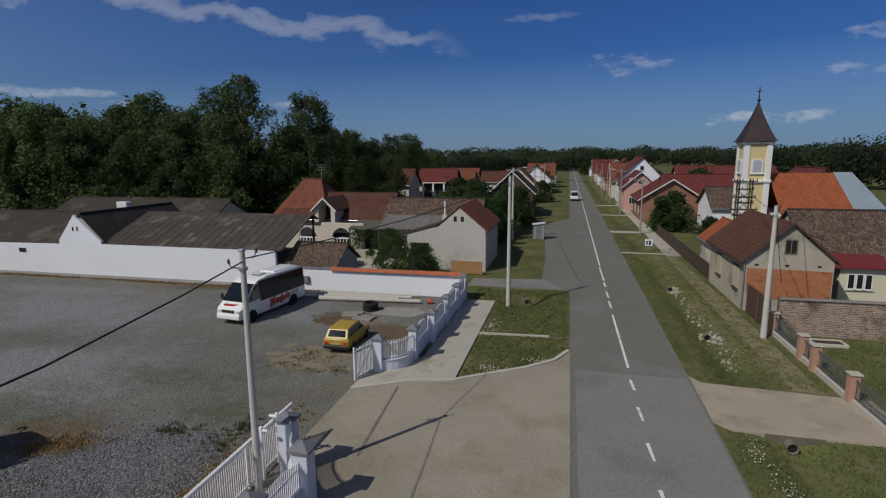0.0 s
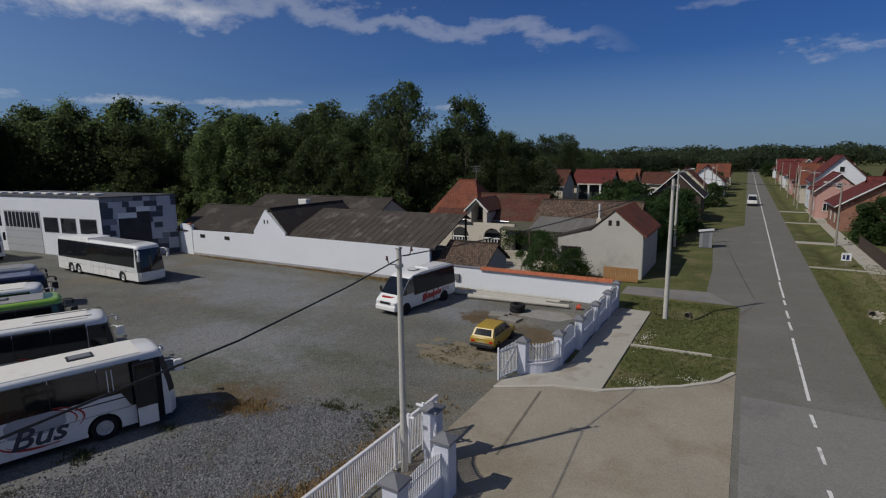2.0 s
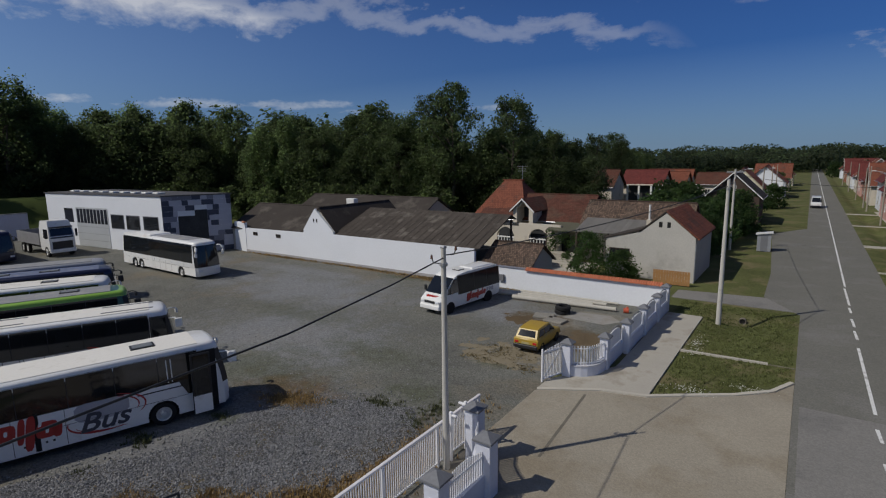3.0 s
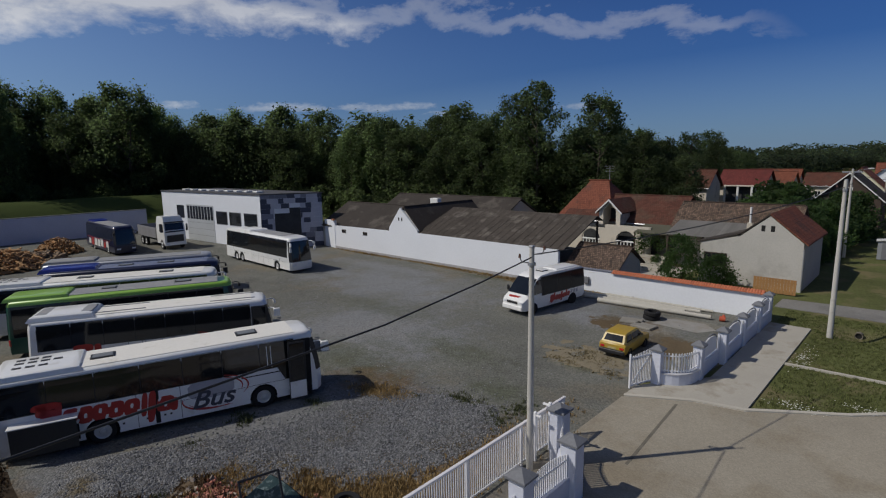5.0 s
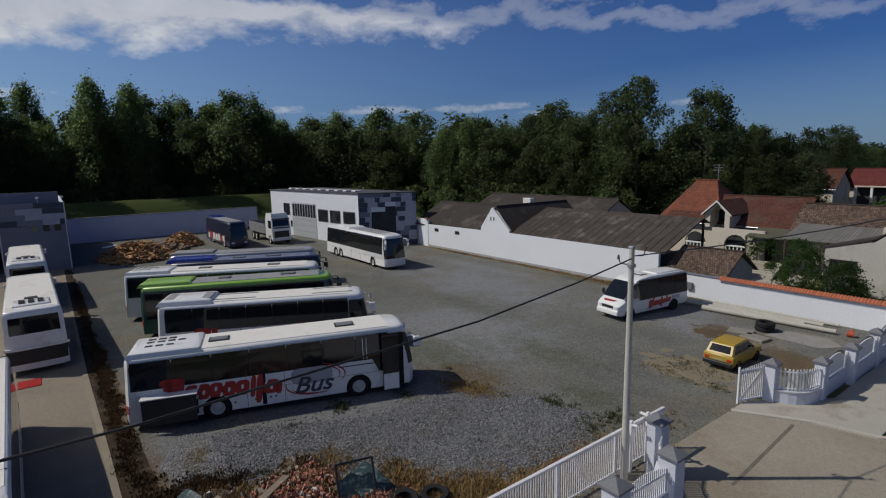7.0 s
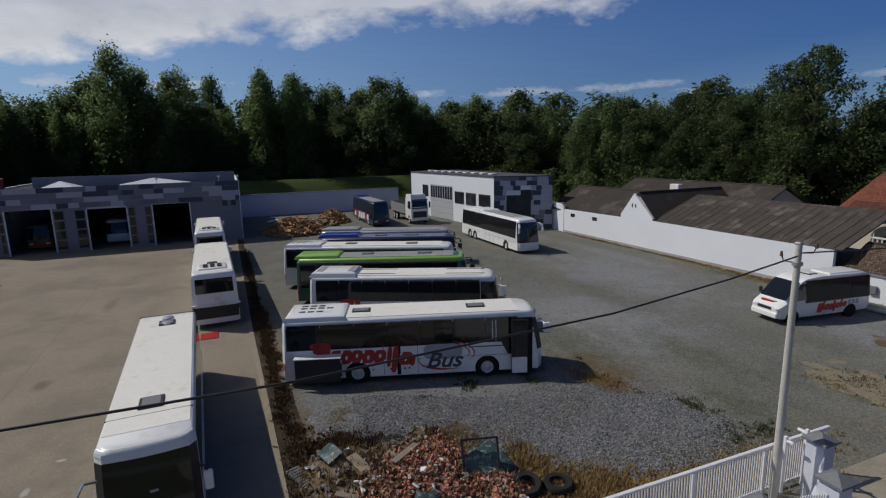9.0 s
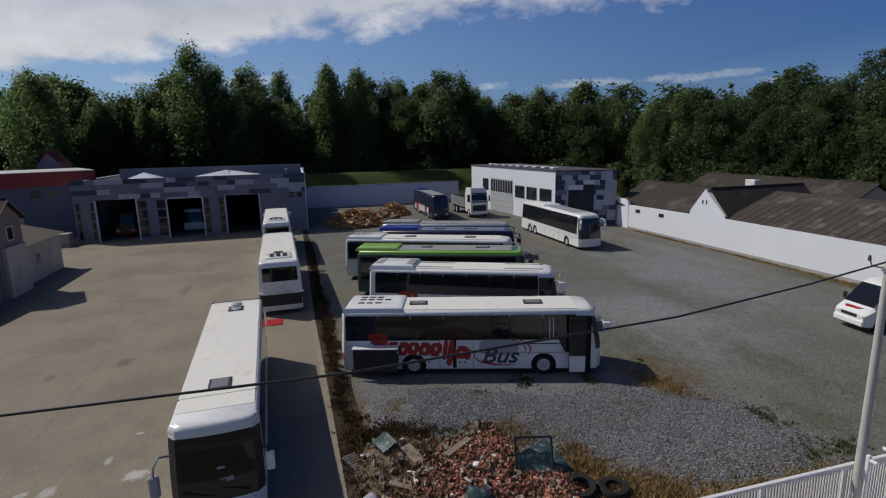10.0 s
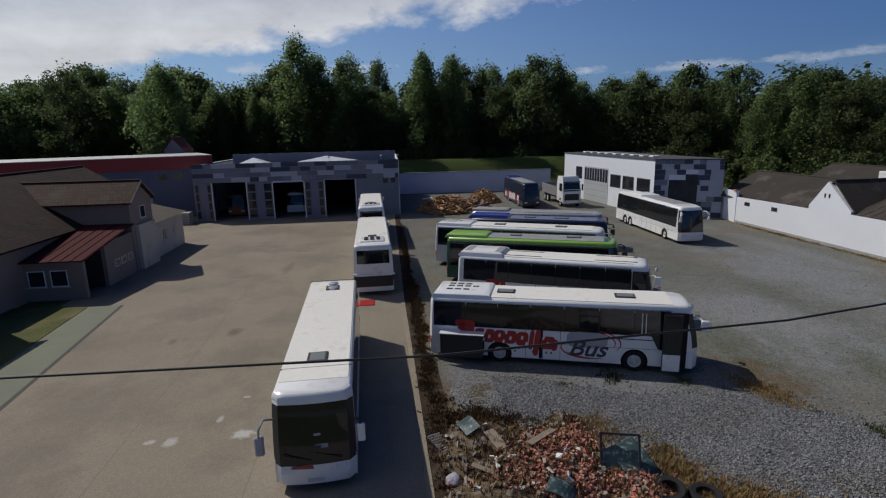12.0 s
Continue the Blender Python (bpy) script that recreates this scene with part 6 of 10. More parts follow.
def truck():
    t = thing("tipper_truck", turn(-79.2, 26.2, 0) @ Matrix.Diagonal((1.12, 1.12, 1.3, 1)), "white cab tipper truck with a grey body", "truck")
    white = BUSWHITE
    cab = [[(2.3, -1.22, 0.6), (4.6, -1.2, 0.6), (4.6, 1.2, 0.6), (2.3, 1.22, 0.6)], [(2.3, -1.25, 1.2), (4.68, -1.2, 1.2), (4.68, 1.2, 1.2), (2.3, 1.25, 1.2)], [(2.3, -1.25, 1.9), (4.66, -1.2, 1.9), (4.66, 1.2, 1.9), (2.3, 1.25, 1.9)],
           [(2.3, -1.2, 2.8), (4.4, -1.12, 2.8), (4.4, 1.12, 2.8), (2.3, 1.2, 2.8)], [(2.4, -1.1, 3.35), (4.0, -1.0, 3.35), (4.0, 1.0, 3.35), (2.4, 1.1, 3.35)]]
    part("cab", Mesh().loft(cab), white, t, smooth=25)
    part("windscreen", quad((4.68, -1.08, 1.75), (4.68, 1.08, 1.75), (4.46, 1.02, 2.65), (4.46, -1.02, 2.65), (1, 0, 0.25), 0.014), TINT, t)
    part("grille", Mesh().box(4.62, -0.95, 0.75, 4.73, 0.95, 1.45, 0.02), BLACK, t)
    part("bumper", Mesh().box(4.4, -1.22, 0.4, 4.76, 1.22, 0.75, 0.05), white, t)
    part("sun_visor", Mesh().box(4.4, -1.1, 2.72, 4.75, 1.1, 2.82, 0.02), BLACK, t)
    for s in (-1, 1):
        part("side_window", quad((4.4, s * 1.23, 1.8), (3.3, s * 1.24, 1.8), (3.3, s * 1.2, 2.6), (4.2, s * 1.17, 2.6), (0, s, 0.05), 0.012), TINT, t)
        part("mirror", Mesh().box(4.45, s * 1.45 - 0.1, 1.8, 4.6, s * 1.45 + 0.1, 2.5, 0.03), BLACK, t)
        part("headlight", Mesh().box(4.68, s * 0.9 - 0.2, 0.55, 4.78, s * 0.9 + 0.2, 0.72, 0.02), LIGHT, t)
        for x in (3.7, -1.8, -3.1):
            wheel(t, x, s * 1.22, 0.5, 0.3, s)
    part("chassis", Mesh().box(-4.5, -0.5, 0.6, 3.6, 0.5, 0.95), UNDER, t)
    tip = mat("grey tipper paint", (0.22, 0.22, 0.23), 0.6, vary=0.15, scale=1.5, fine=10, bump=0.1)
    for a in ((-4.5, -1.25, 1.0, 2.0, 1.25, 1.12), (-4.5, -1.25, 1.12, 2.0, -1.17, 2.1), (-4.5, 1.17, 1.12, 2.0, 1.25, 2.1), (1.92, -1.17, 1.12, 2.0, 1.17, 2.3), (-4.5, -1.17, 1.12, -4.42, 1.17, 2.1)):
        part("tipper_side", Mesh().box(*a, 0.01), tip, t)


def van(m, paint, label):
    t = thing("delivery_van", m, label, "van")
    st = [(2.6, ((0.75, 0.4), (0.88, 0.6), (0.86, 0.9), (0.6, 0.98))), (1.7, ((0.9, 0.35), (0.98, 0.6), (0.94, 1.15), (0.75, 1.22))), (0.9, ((0.9, 0.35), (0.98, 0.7), (0.94, 1.4), (0.76, 2.2))), (-2.4, ((0.9, 0.35), (0.98, 0.7), (0.96, 1.4), (0.8, 2.3))), (-2.6, ((0.88, 0.4), (0.95, 0.7), (0.93, 1.4), (0.76, 2.2)))]
    part("body", body_loft(st), paint, t, smooth=30)
    part("windscreen", quad((1.68, -0.75, 1.24), (1.68, 0.75, 1.24), (0.98, 0.72, 2.1), (0.98, -0.72, 2.1), (0.75, 0, 0.6), 0.012), TINT, t)
    part("bumper", Mesh().box(2.5, -0.85, 0.35, 2.68, 0.85, 0.6, 0.04), BLACK, t)
    for s in (-1, 1):
        part("side_window", quad((1.5, s * 0.96, 1.3), (0.2, s * 0.96, 1.3), (0.2, s * 0.85, 2.0), (1.0, s * 0.85, 2.0), (0, s, 0.15), 0.015), TINT, t)
        for x in (1.7, -1.6):
            wheel(t, x, s * 0.96, 0.34, 0.2, s)


yellow_car(), minibus(), truck()
van(turn(1.5, 135.5, -90), BUSWHITE, "white delivery van on the road, nose on")
van(turn(-94.2, -37.9, 8), mat("slate blue van paint", (0.10, 0.13, 0.20), 0.35, vary=0.1, scale=1.2), "slate blue van parked before the hall")


# ---- buildings ----
RED = wave_tile("red tiles", (0.235, 0.082, 0.050), (0.35, 0.28, 0.25), stain=(0.12, 0.065, 0.05), stain_amount=0.35)
CRIMSON = wave_tile("dark red tiles", (0.165, 0.042, 0.037), (0.4, 0.35, 0.33), stain=(0.14, 0.04, 0.035), stain_amount=0.2)
ORANGE = wave_tile("new orange tiles", (0.36, 0.105, 0.045), (0.6, 0.5, 0.45), vary=0.12, stain=(0.27, 0.08, 0.04), stain_amount=0.2)
BROWN = wave_tile("old brown tiles", (0.100, 0.072, 0.058), (0.3, 0.28, 0.25), 0.22, 0.18, 0.4, stain=(0.066, 0.054, 0.046), stain_amount=0.4, light=(2.6, 2.45, 2.2))
MOSSY = wave_tile("weathered red-brown tiles", (0.128, 0.052, 0.036), (0.35, 0.3, 0.28), 0.3, 0.24, 0.3, stain=(0.12, 0.07, 0.05), stain_amount=0.45)
ETERNIT = mat("weathered grey roof sheets", (0.050, 0.043, 0.038), 0.9, vary=0.2, scale=0.5, fine=9, bump=0.2, dirt=(0.10, 0.088, 0.076), dirt_amount=0.35, dirt_scale=0.35, gloss=0.15)
CREAM = mat("cream render", (0.56, 0.51, 0.43), 0.9, vary=0.08, scale=0.5, fine=8, bump=0.1, dirt=(0.33, 0.30, 0.25), dirt_amount=0.3, dirt_scale=0.4, gloss=0.2)
GREYREND = mat("grey cement render", (0.47, 0.45, 0.41), 0.95, vary=0.1, scale=0.5, fine=8, bump=0.15, dirt=(0.38, 0.36, 0.325), dirt_amount=0.3, dirt_scale=0.35, gloss=0.15)
PINK = mat("pink render", (0.52, 0.30, 0.26), 0.9, vary=0.06, scale=0.5, fine=8, bump=0.1)
YELLOWREND = mat("pale yellow render", (0.62, 0.58, 0.44), 0.9, vary=0.05, scale=0.5, fine=8, bump=0.1, dirt=(0.5, 0.46, 0.36), dirt_amount=0.2)
BRICK = brick_wall("red brick", (0.30, 0.12, 0.07), (0.23, 0.09, 0.055), (0.32, 0.28, 0.24), 0.26, 0.085, (0.30, 0.24, 0.19), 0.2)
RAWBRICK = brick_wall("raw orange brick", (0.43, 0.155, 0.062), (0.34, 0.115, 0.05), (0.36, 0.24, 0.16), 0.26, 0.085, (0.40, 0.36, 0.31), 0.25)
WOODWARM = mat("warm varnished boards", (0.33, 0.17, 0.06), 0.7, vary=0.2, scale=1.2, fine=10, bump=0.15)
DARKWOOD = mat("dark stained wood", (0.06, 0.04, 0.03), 0.8, vary=0.25, scale=1.2, fine=12, bump=0.2)
FRAME = mat("white window paint", (0.72, 0.72, 0.70), 0.5, vary=0.05, scale=2, fine=15, bump=0.02)
PANE = glass("house window glass", (0.02, 0.022, 0.025), 0.08)


def window(parent, face, u, z, w, h, plane, frame=FRAME, mullions=1, sill=True, proud=0.03, name="window"):
    """A framed window on a wall face: face 'x+', 'x-', 'y+' or 'y-' at that plane; u: its centre along the wall."""
    ax, sg = face[0], 1 if face[1] == "+" else -1

    def bx(u0, u1, z0, z1, d0, d1):
        a, b = sorted((plane + sg * d0, plane + sg * d1))
        return (a, u0, z0, b, u1, z1) if ax == "x" else (u0, a, z0, u1, b, z1)
    m = Mesh()
    e = 0.07
    for q in ((u - w / 2, u + w / 2, z, z + e), (u - w / 2, u + w / 2, z + h - e, z + h), (u - w / 2, u - w / 2 + e, z + e, z + h - e), (u + w / 2 - e, u + w / 2, z + e, z + h - e)):
        m.box(*bx(*q, -0.02, proud))
    for k in range(mullions):
        c = u - w / 2 + w * (k + 1) / (mullions + 1)
        m.box(*bx(c - 0.03, c + 0.03, z + e, z + h - e, -0.02, proud - 0.004))
    fr = part(name, m, frame, parent)
    part("pane", Mesh().box(*bx(u - w / 2 + e * 0.5, u + w / 2 - e * 0.5, z + e * 0.5, z + h - e * 0.5, -0.02, 0.010)), PANE, fr)
    if sill:
        part("sill", Mesh().box(*bx(u - w / 2 - 0.08, u + w / 2 + 0.08, z - 0.07, z, -0.02, 0.10)), KERB, fr)
    return fr


def house(x0, y0, x1, y1, eave, ridge, axis, wall, roof, label, over=0.35, windows=(), chimney=None, name="house", barge=None, hip=(0, 0), category="house", ridge_at=0.5, gutter=True, base=0.0, group=""):
    """A gabled (or half-hipped) house, ridge along x or y. Windows: (face, u, z, w, h, mullions)."""
    t = thing(name, pose(x0, y0, base), label, category, group)
    w, d = x1 - x0, y1 - y0
    along, span = (w, d) if axis == "x" else (d, w)
    rp = span * ridge_at

    def P(a, s, z):
        return (a, s, z) if axis == "x" else (s, a, z)
    k0, k1 = (ridge - eave) / rp, (ridge - eave) / (span - rp)
    m = Mesh()
    h0, h1 = hip
    prof = [(0, -0.1), (span, -0.1), (span, eave), (rp, ridge - 0.12), (0, eave)]
    if h0 or h1:
        m.prism([(0, -0.1), (span, -0.1), (span, eave), (0, eave)], 0, along, axis="x" if axis == "x" else "y")
    else:
        m.prism(prof, 0, along, axis="x" if axis == "x" else "y")
    part("wall", m, wall, t, slope=True)
    r = Mesh()
    th = 0.13
    zl, zr = eave - over * k0, eave - over * k1
    for a0, a1, side in ((-over, along + over, 0), (-over, along + over, 1)):
        s_e, z_e = (-over, zl) if side == 0 else (span + over, zr)
        lo = [P(a0, s_e, z_e), P(a1, s_e, z_e), P(a1 - h1 - (over if h1 else 0), rp, ridge), P(a0 + h0 + (over if h0 else 0), rp, ridge)]
        up = [(x, y, z + th) for x, y, z in lo]
        r.add(lo + up, [(0, 1, 2, 3), (4, 5, 6, 7), (0, 1, 5, 4), (1, 2, 6, 5), (2, 3, 7, 6), (3, 0, 4, 7)])
    for hh, a_e, a_r in ((h0, -over, h0), (h1, along + over, along - h1)):
        if hh:
            lo = [P(a_e, -over, zl), P(a_e, span + over, zr), P(a_r, rp, ridge)]
            up = [(x, y, z + th) for x, y, z in lo]
            r.add(lo + up, [(0, 1, 2), (3, 4, 5), (0, 1, 4, 3), (1, 2, 5, 4), (2, 0, 3, 5)])
    rf = part("roof", r, roof, t, slope=True)
    rt_ = Mesh().path([P(-over + h0 + 0.1, rp, ridge + th), P(along + over - h1 - 0.1, rp, ridge + th)], 0.10, 8)
    part("ridge_tiles", rt_, roof, rf)
    if barge and not (h0 or h1):
        for a in (-over - 0.02, along + over + 0.02):
            for s_e, z_e in ((-over, zl), (span + over, zr)):
                q = Mesh().loft([[P(a - 0.02, s_e, z_e - 0.05), P(a + 0.02, s_e, z_e - 0.05), P(a + 0.02, s_e, z_e + th + 0.02), P(a - 0.02, s_e, z_e + th + 0.02)],
                                 [P(a - 0.02, rp, ridge - 0.05), P(a + 0.02, rp, ridge - 0.05), P(a + 0.02, rp, ridge + th + 0.02), P(a - 0.02, rp, ridge + th + 0.02)]])
                part("bargeboard", q, barge, rf)
    if gutter:
        for s_e, z_e in ((-over - 0.06, zl + 0.02), (span + over + 0.06, zr + 0.02)):
            part("gutter", Mesh().path([P(-over, s_e, z_e), P(along + over, s_e, z_e)], 0.06, 6), STEEL, t)
    for f, u, z, ww, hh, mu in windows:
        plane = {"x+": w, "x-": 0, "y+": d, "y-": 0}[f]
        window(t, f, u, z, ww, hh, plane, mullions=mu)
    if chimney:
        cx_, cy_, top = chimney
        c = part("chimney", Mesh().box(cx_ - 0.25, cy_ - 0.25, eave, cx_ + 0.25, cy_ + 0.25, top, 0.02), BRICK, t, slope=True)
        part("chimney_cap", Mesh().box(cx_ - 0.31, cy_ - 0.31, top, cx_ + 0.31, cy_ + 0.31, top + 0.08, 0.01), KERB, c)
    return t


# yard wall, with the gable of the shed behind standing in its plane
gw = Mesh().prism([(-57.2, -0.1), (-24.0, -0.1), (-24.0, 3.15), (-41.75, 3.2), (-41.75, 3.45), (-44.55, 5.85), (-46.5, 3.45), (-46.5, 3.05), (-57.2, 2.95)], 40.0, 40.3, axis="y")
wl = solid("wall_yard", gw, WHITE, "long white plastered yard wall with a gable end", "wall", "structure")
for x, z in ((-55.3, 2.15), (-51.0, 2.15)):
    window(wl, "y-", x, z, 0.85, 0.42, 40.0, frame=DARKWOOD, mullions=1, sill=False)
for x in (-44.75, -44.25):
    part("vent_slot", Mesh().box(x - 0.09, 39.985, 4.35, x + 0.09, 40.05, 4.75, 0.005), UNDER, wl)
solid("plinth_yard_wall", Mesh().box(-57.2, 39.93, -0.1, -24, 39.995, 0.28, 0.01), mat("stained grey plinth", (0.33, 0.32, 0.32), 0.9, vary=0.2, scale=0.6), "grey stained plinth of the yard wall", "plinth", "structure")
lw = solid("wall_low", Mesh().box(-23.99, 40.02, -0.1, -7.95, 40.28, 1.78), WHITE, "low white yard wall under a tile coping", "wall", "structure")
solid("wall_end_return", Mesh().prism([(-57.2, 40.25), (-57.2, 39.95), (-59.9, 40.3), (-59.9, 40.6)], -0.1, 3.6), WHITE, "short white return wall beside the warehouse", "wall", "structure")
cop = Mesh()
for k in range(60):
    x = -18.95 + k * 0.182
    for sy in (-1, 1):                                   # barrel tiles, each arched across its width
        for q in range(4):
            x0_, x1_ = x + 0.18 * q / 4, x + 0.18 * (q + 1) / 4
            za, zb = 0.055 * math.sin(math.pi * q / 4), 0.055 * math.sin(math.pi * (q + 1) / 4)
            cop.add([(x0_, 40.15 + sy * 0.34, 1.74 + za), (x1_, 40.15 + sy * 0.34, 1.74 + zb), (x1_, 40.15, 1.95 + zb), (x0_, 40.15, 1.95 + za), (x0_, 40.15 + sy * 0.34, 1.70 + za), (x1_, 40.15 + sy * 0.34, 1.70 + zb), (x1_, 40.15, 1.91 + zb), (x0_, 40.15, 1.91 + za)],
                    [(0, 1, 2, 3), (4, 5, 6, 7), (0, 1, 5, 4), (1, 2, 6, 5), (2, 3, 7, 6), (3, 0, 4, 7)])
solid("coping_tiles", cop, mat("orange coping tiles", (0.40, 0.125, 0.06), 0.8, vary=0.15, scale=2, fine=10, bump=0.1, per_island=0.2), "row of orange clay coping tiles on the wall", "coping", "structure")
solid("coping_dark", Mesh().box(-23.9, 39.95, 1.78, -19.0, 40.35, 1.86, 0.01), mat("grey blue coping", (0.17, 0.18, 0.22), 0.85, vary=0.2), "dark grey capping on the wall", "coping", "structure")

# sheds behind the yard wall
ETERNIT2 = mat("streaked grey-brown roof sheets", (0.068, 0.058, 0.050), 0.9, vary=0.28, scale=0.45, fine=5, bump=0.15, dirt=(0.145, 0.13, 0.112), dirt_amount=0.3, dirt_scale=0.55, gloss=0.15)
house(-60.5, 40.35, -46.6, 49.5, 2.9, 5.45, "x", GREYREND, ETERNIT, "old shed with a weathered brown sheet roof", 0.3, name="shed", category="shed", gutter=False)
op = thing("open_shed", pose(-41.6, 40.35, 0), "long open shed under a weathered grey-brown sheet roof", "shed")
part("roof", Mesh().prism([(-0.3, 3.1), (5.8, 5.5), (6.9, 5.05), (6.9, 5.15), (5.8, 5.63), (-0.3, 3.22)], -0.2, 18.1, axis="x"), ETERNIT2, op, slope=True)
part("back_wall", Mesh().box(0, 6.5, -0.1, 17.9, 6.7, 2.2), GREYREND, op)
for x in (0.1, 4.5, 9.0, 13.4, 17.6):
    part("post", Mesh().box(x, 6.5, 2.2, x + 0.16, 6.66, 5.05), DARKWOOD, op)
    part("rafter", Mesh().prism([(0.0, 3.1), (5.8, 5.38), (5.8, 5.5), (0.0, 3.22)], x, x + 0.12, axis="x"), DARKWOOD, op)
house(-46.5, 40.35, -41.7, 52, 3.5, 5.85, "y", GREYREND, ETERNIT, "shed with a white gable and grey roof", 0.2, name="shed", category="shed", gutter=False)
# lines of lapped sheets on the long roof
for k in range(22):
    x = -41.6 + k * 0.83
    part("sheet_lap", Mesh().loft([[(x, 40.1, 3.26), (x + 0.05, 40.1, 3.26), (x + 0.05, 40.1, 3.275), (x, 40.1, 3.275)], [(x, 45.9, 5.67), (x + 0.05, 45.9, 5.67), (x + 0.05, 45.9, 5.685), (x, 45.9, 5.685)]]), ETERNIT2, wl)
house(-63, 52, -40, 62, 3.2, 5.9, "x", GREYREND, ETERNIT, "long low shed with a dark sheet roof", 0.3, name="shed", category="shed", gutter=False)
solid("roof_box", Mesh().box(-50.2, 50.6, 4.6, -48.8, 51.4, 6.1, 0.05), FRAME, "white box on a shed roof", "roof box")
house(-23.3, 40.6, -18.9, 45.4, 1.9, 3.4, "x", GREYREND, BROWN, "small outbuilding with old tiled roof", 0.3, name="outbuilding", category="outbuilding", gutter=False)

# neighbour's house with arches, behind the low wall
H1 = house(-33.2, 57, -20.4, 66, 4.0, 6.5, "x", CREAM, MOSSY, "house with dark red tiled roof and dormer", 0.4, windows=(("y-", 11.0, 1.2, 1.2, 1.3, 1),))
house(-34.6, 57.5, -27.6, 66.5, 3.9, 8.15, "x", CREAM, RED, "tall wing with a hipped orange-red tiled roof", 0.4, hip=(2.0, 2.6))
an = thing("roof_antenna", pose(-30.2, 62.1, 8.2), "thin television antenna on a roof", "antenna")
part("mast", Mesh().tube((0, 0, 0), (0, 0, 1.9), 0.03, None, 6), STEEL, an)
for z, w_ in ((1.2, 0.6), (1.5, 0.5), (1.8, 0.7)):
    part("rod", Mesh().tube((-w_, 0, z), (w_, 0, z), 0.018, None, 5), STEEL, an)
dz = part("dormer", Mesh().prism([(5.25, 3.7), (5.75, 3.7), (5.75, 5.35), (6.5, 6.0), (7.25, 5.35), (7.25, 3.7), (7.75, 3.7), (7.75, 5.2), (6.5, 6.3), (5.25, 5.2)], -1.8, 0.6, axis="y"), CREAM, H1)
part("dormer_roof", Mesh().prism([(4.95, 4.95), (6.5, 6.35), (8.05, 4.95), (8.05, 5.08), (6.5, 6.5), (4.95, 5.08)], -2.1, 3.4, axis="y"), MOSSY, dz, slope=True)
part("dormer_barge", Mesh().prism([(4.95, 4.9), (6.5, 6.33), (8.05, 4.9), (8.05, 5.06), (6.5, 6.53), (4.95, 5.06)], -2.16, -2.10, axis="y"), FRAME, dz)
# dark plate holds the shade of the dormer opening
part("dormer_opening", Mesh().box(5.76, 0.1, 3.75, 7.24, 0.2, 5.4), DARKHOLE, dz)
pt = thing("arched_porch", pose(-30.2, 54.6, 0), "cream rendered porch with two arched openings", "porch")
ARCH = lambda c: [(c - 1.1, 1.15), (c - 1.1, 2.3), (c - 0.9, 2.75), (c - 0.5, 3.08), (c, 3.2), (c + 0.5, 3.08), (c + 0.9, 2.75), (c + 1.1, 2.3), (c + 1.1, 1.15)]
part("front_wall", Mesh().prism([(0, 1.15)] + ARCH(1.6) + ARCH(5.7) + [(8.4, 1.15), (8.4, 3.75), (3.3, 3.75), (3.3, 3.35), (0, 3.35)], 0, 0.3, axis="y"), CREAM, pt)
part("plinth", Mesh().box(0, 0, -0.1, 8.4, 0.3, 1.15), CREAM, pt)
part("shaded_recess", Mesh().box(0.05, 1.3, 0, 8.3, 2.3, 3.3), DARKHOLE, pt)
for c in (1.6, 5.7):
    for k in range(6):
        part("baluster", Mesh().tube((c - 0.95 + k * 0.38, 0.12, 1.15), (c - 0.95 + k * 0.38, 0.12, 1.95), 0.09, 0.06, 8), FRAME, pt)
    part("balustrade", Mesh().box(c - 1.1, 0.02, 1.95, c + 1.1, 0.22, 2.1, 0.02), FRAME, pt)
aw = thing("canopy_roof", pose(-23.2, 53.6, 0), "greenish corrugated canopy on posts", "canopy")
part("sheet", Mesh().prism([(0, 3.24), (0, 3.31), (3.4, 3.98), (3.4, 3.9)], 0, 3.8, axis="x"), mat("mossy canopy sheet", (0.085, 0.082, 0.055), 0.9, vary=0.2, scale=0.8), aw)
for x in (0.1, 3.6):
    part("post", Mesh().box(x - 0.06, 0.05, -0.1, x + 0.06, 0.17, 3.24), DARKWOOD, aw)
st_ = thing("garden_steps", pose(-21.4, 50.6, 0), "pale concrete garden steps", "steps")
for k in range(6):
    part("step", Mesh().box(-1.3, k * 0.34, -0.1, 2.0, 3.2, 0.175 * (k + 1), 0.015), PATHC, st_)
sheet("terrace_neighbour", [(-27, 46), (-17, 46), (-17, 54.5), (-27, 54.5)], -0.02, 0.05, PATHC, "pale paved courtyard of the neighbour", "terrace")
house(-20.0, 56.2, -9.5, 63, 3.7, 6.1, "x", CREAM, BROWN, "low house with an old brown tiled roof", 0.4)
lean = thing("lean_to_roof", pose(-19.5, 52.5, 0), "grey sheet lean-to roof behind the bushes", "lean-to")
for k in range(28):
    part("sheet", Mesh().prism([(0, 3.5), (3.9, 4.55), (3.9, 4.6), (0, 3.55)], k * 0.25, k * 0.25 + 0.22, axis="x"), mat("grey corrugated sheet", (0.155, 0.148, 0.138), 0.85, vary=0.2, scale=0.8, per_object=0.12), lean)
for x in (0.1, 3.4, 6.7):
    part("post", Mesh().box(x, 0.1, -0.1, x + 0.14, 0.24, 3.5), DARKWOOD, lean)

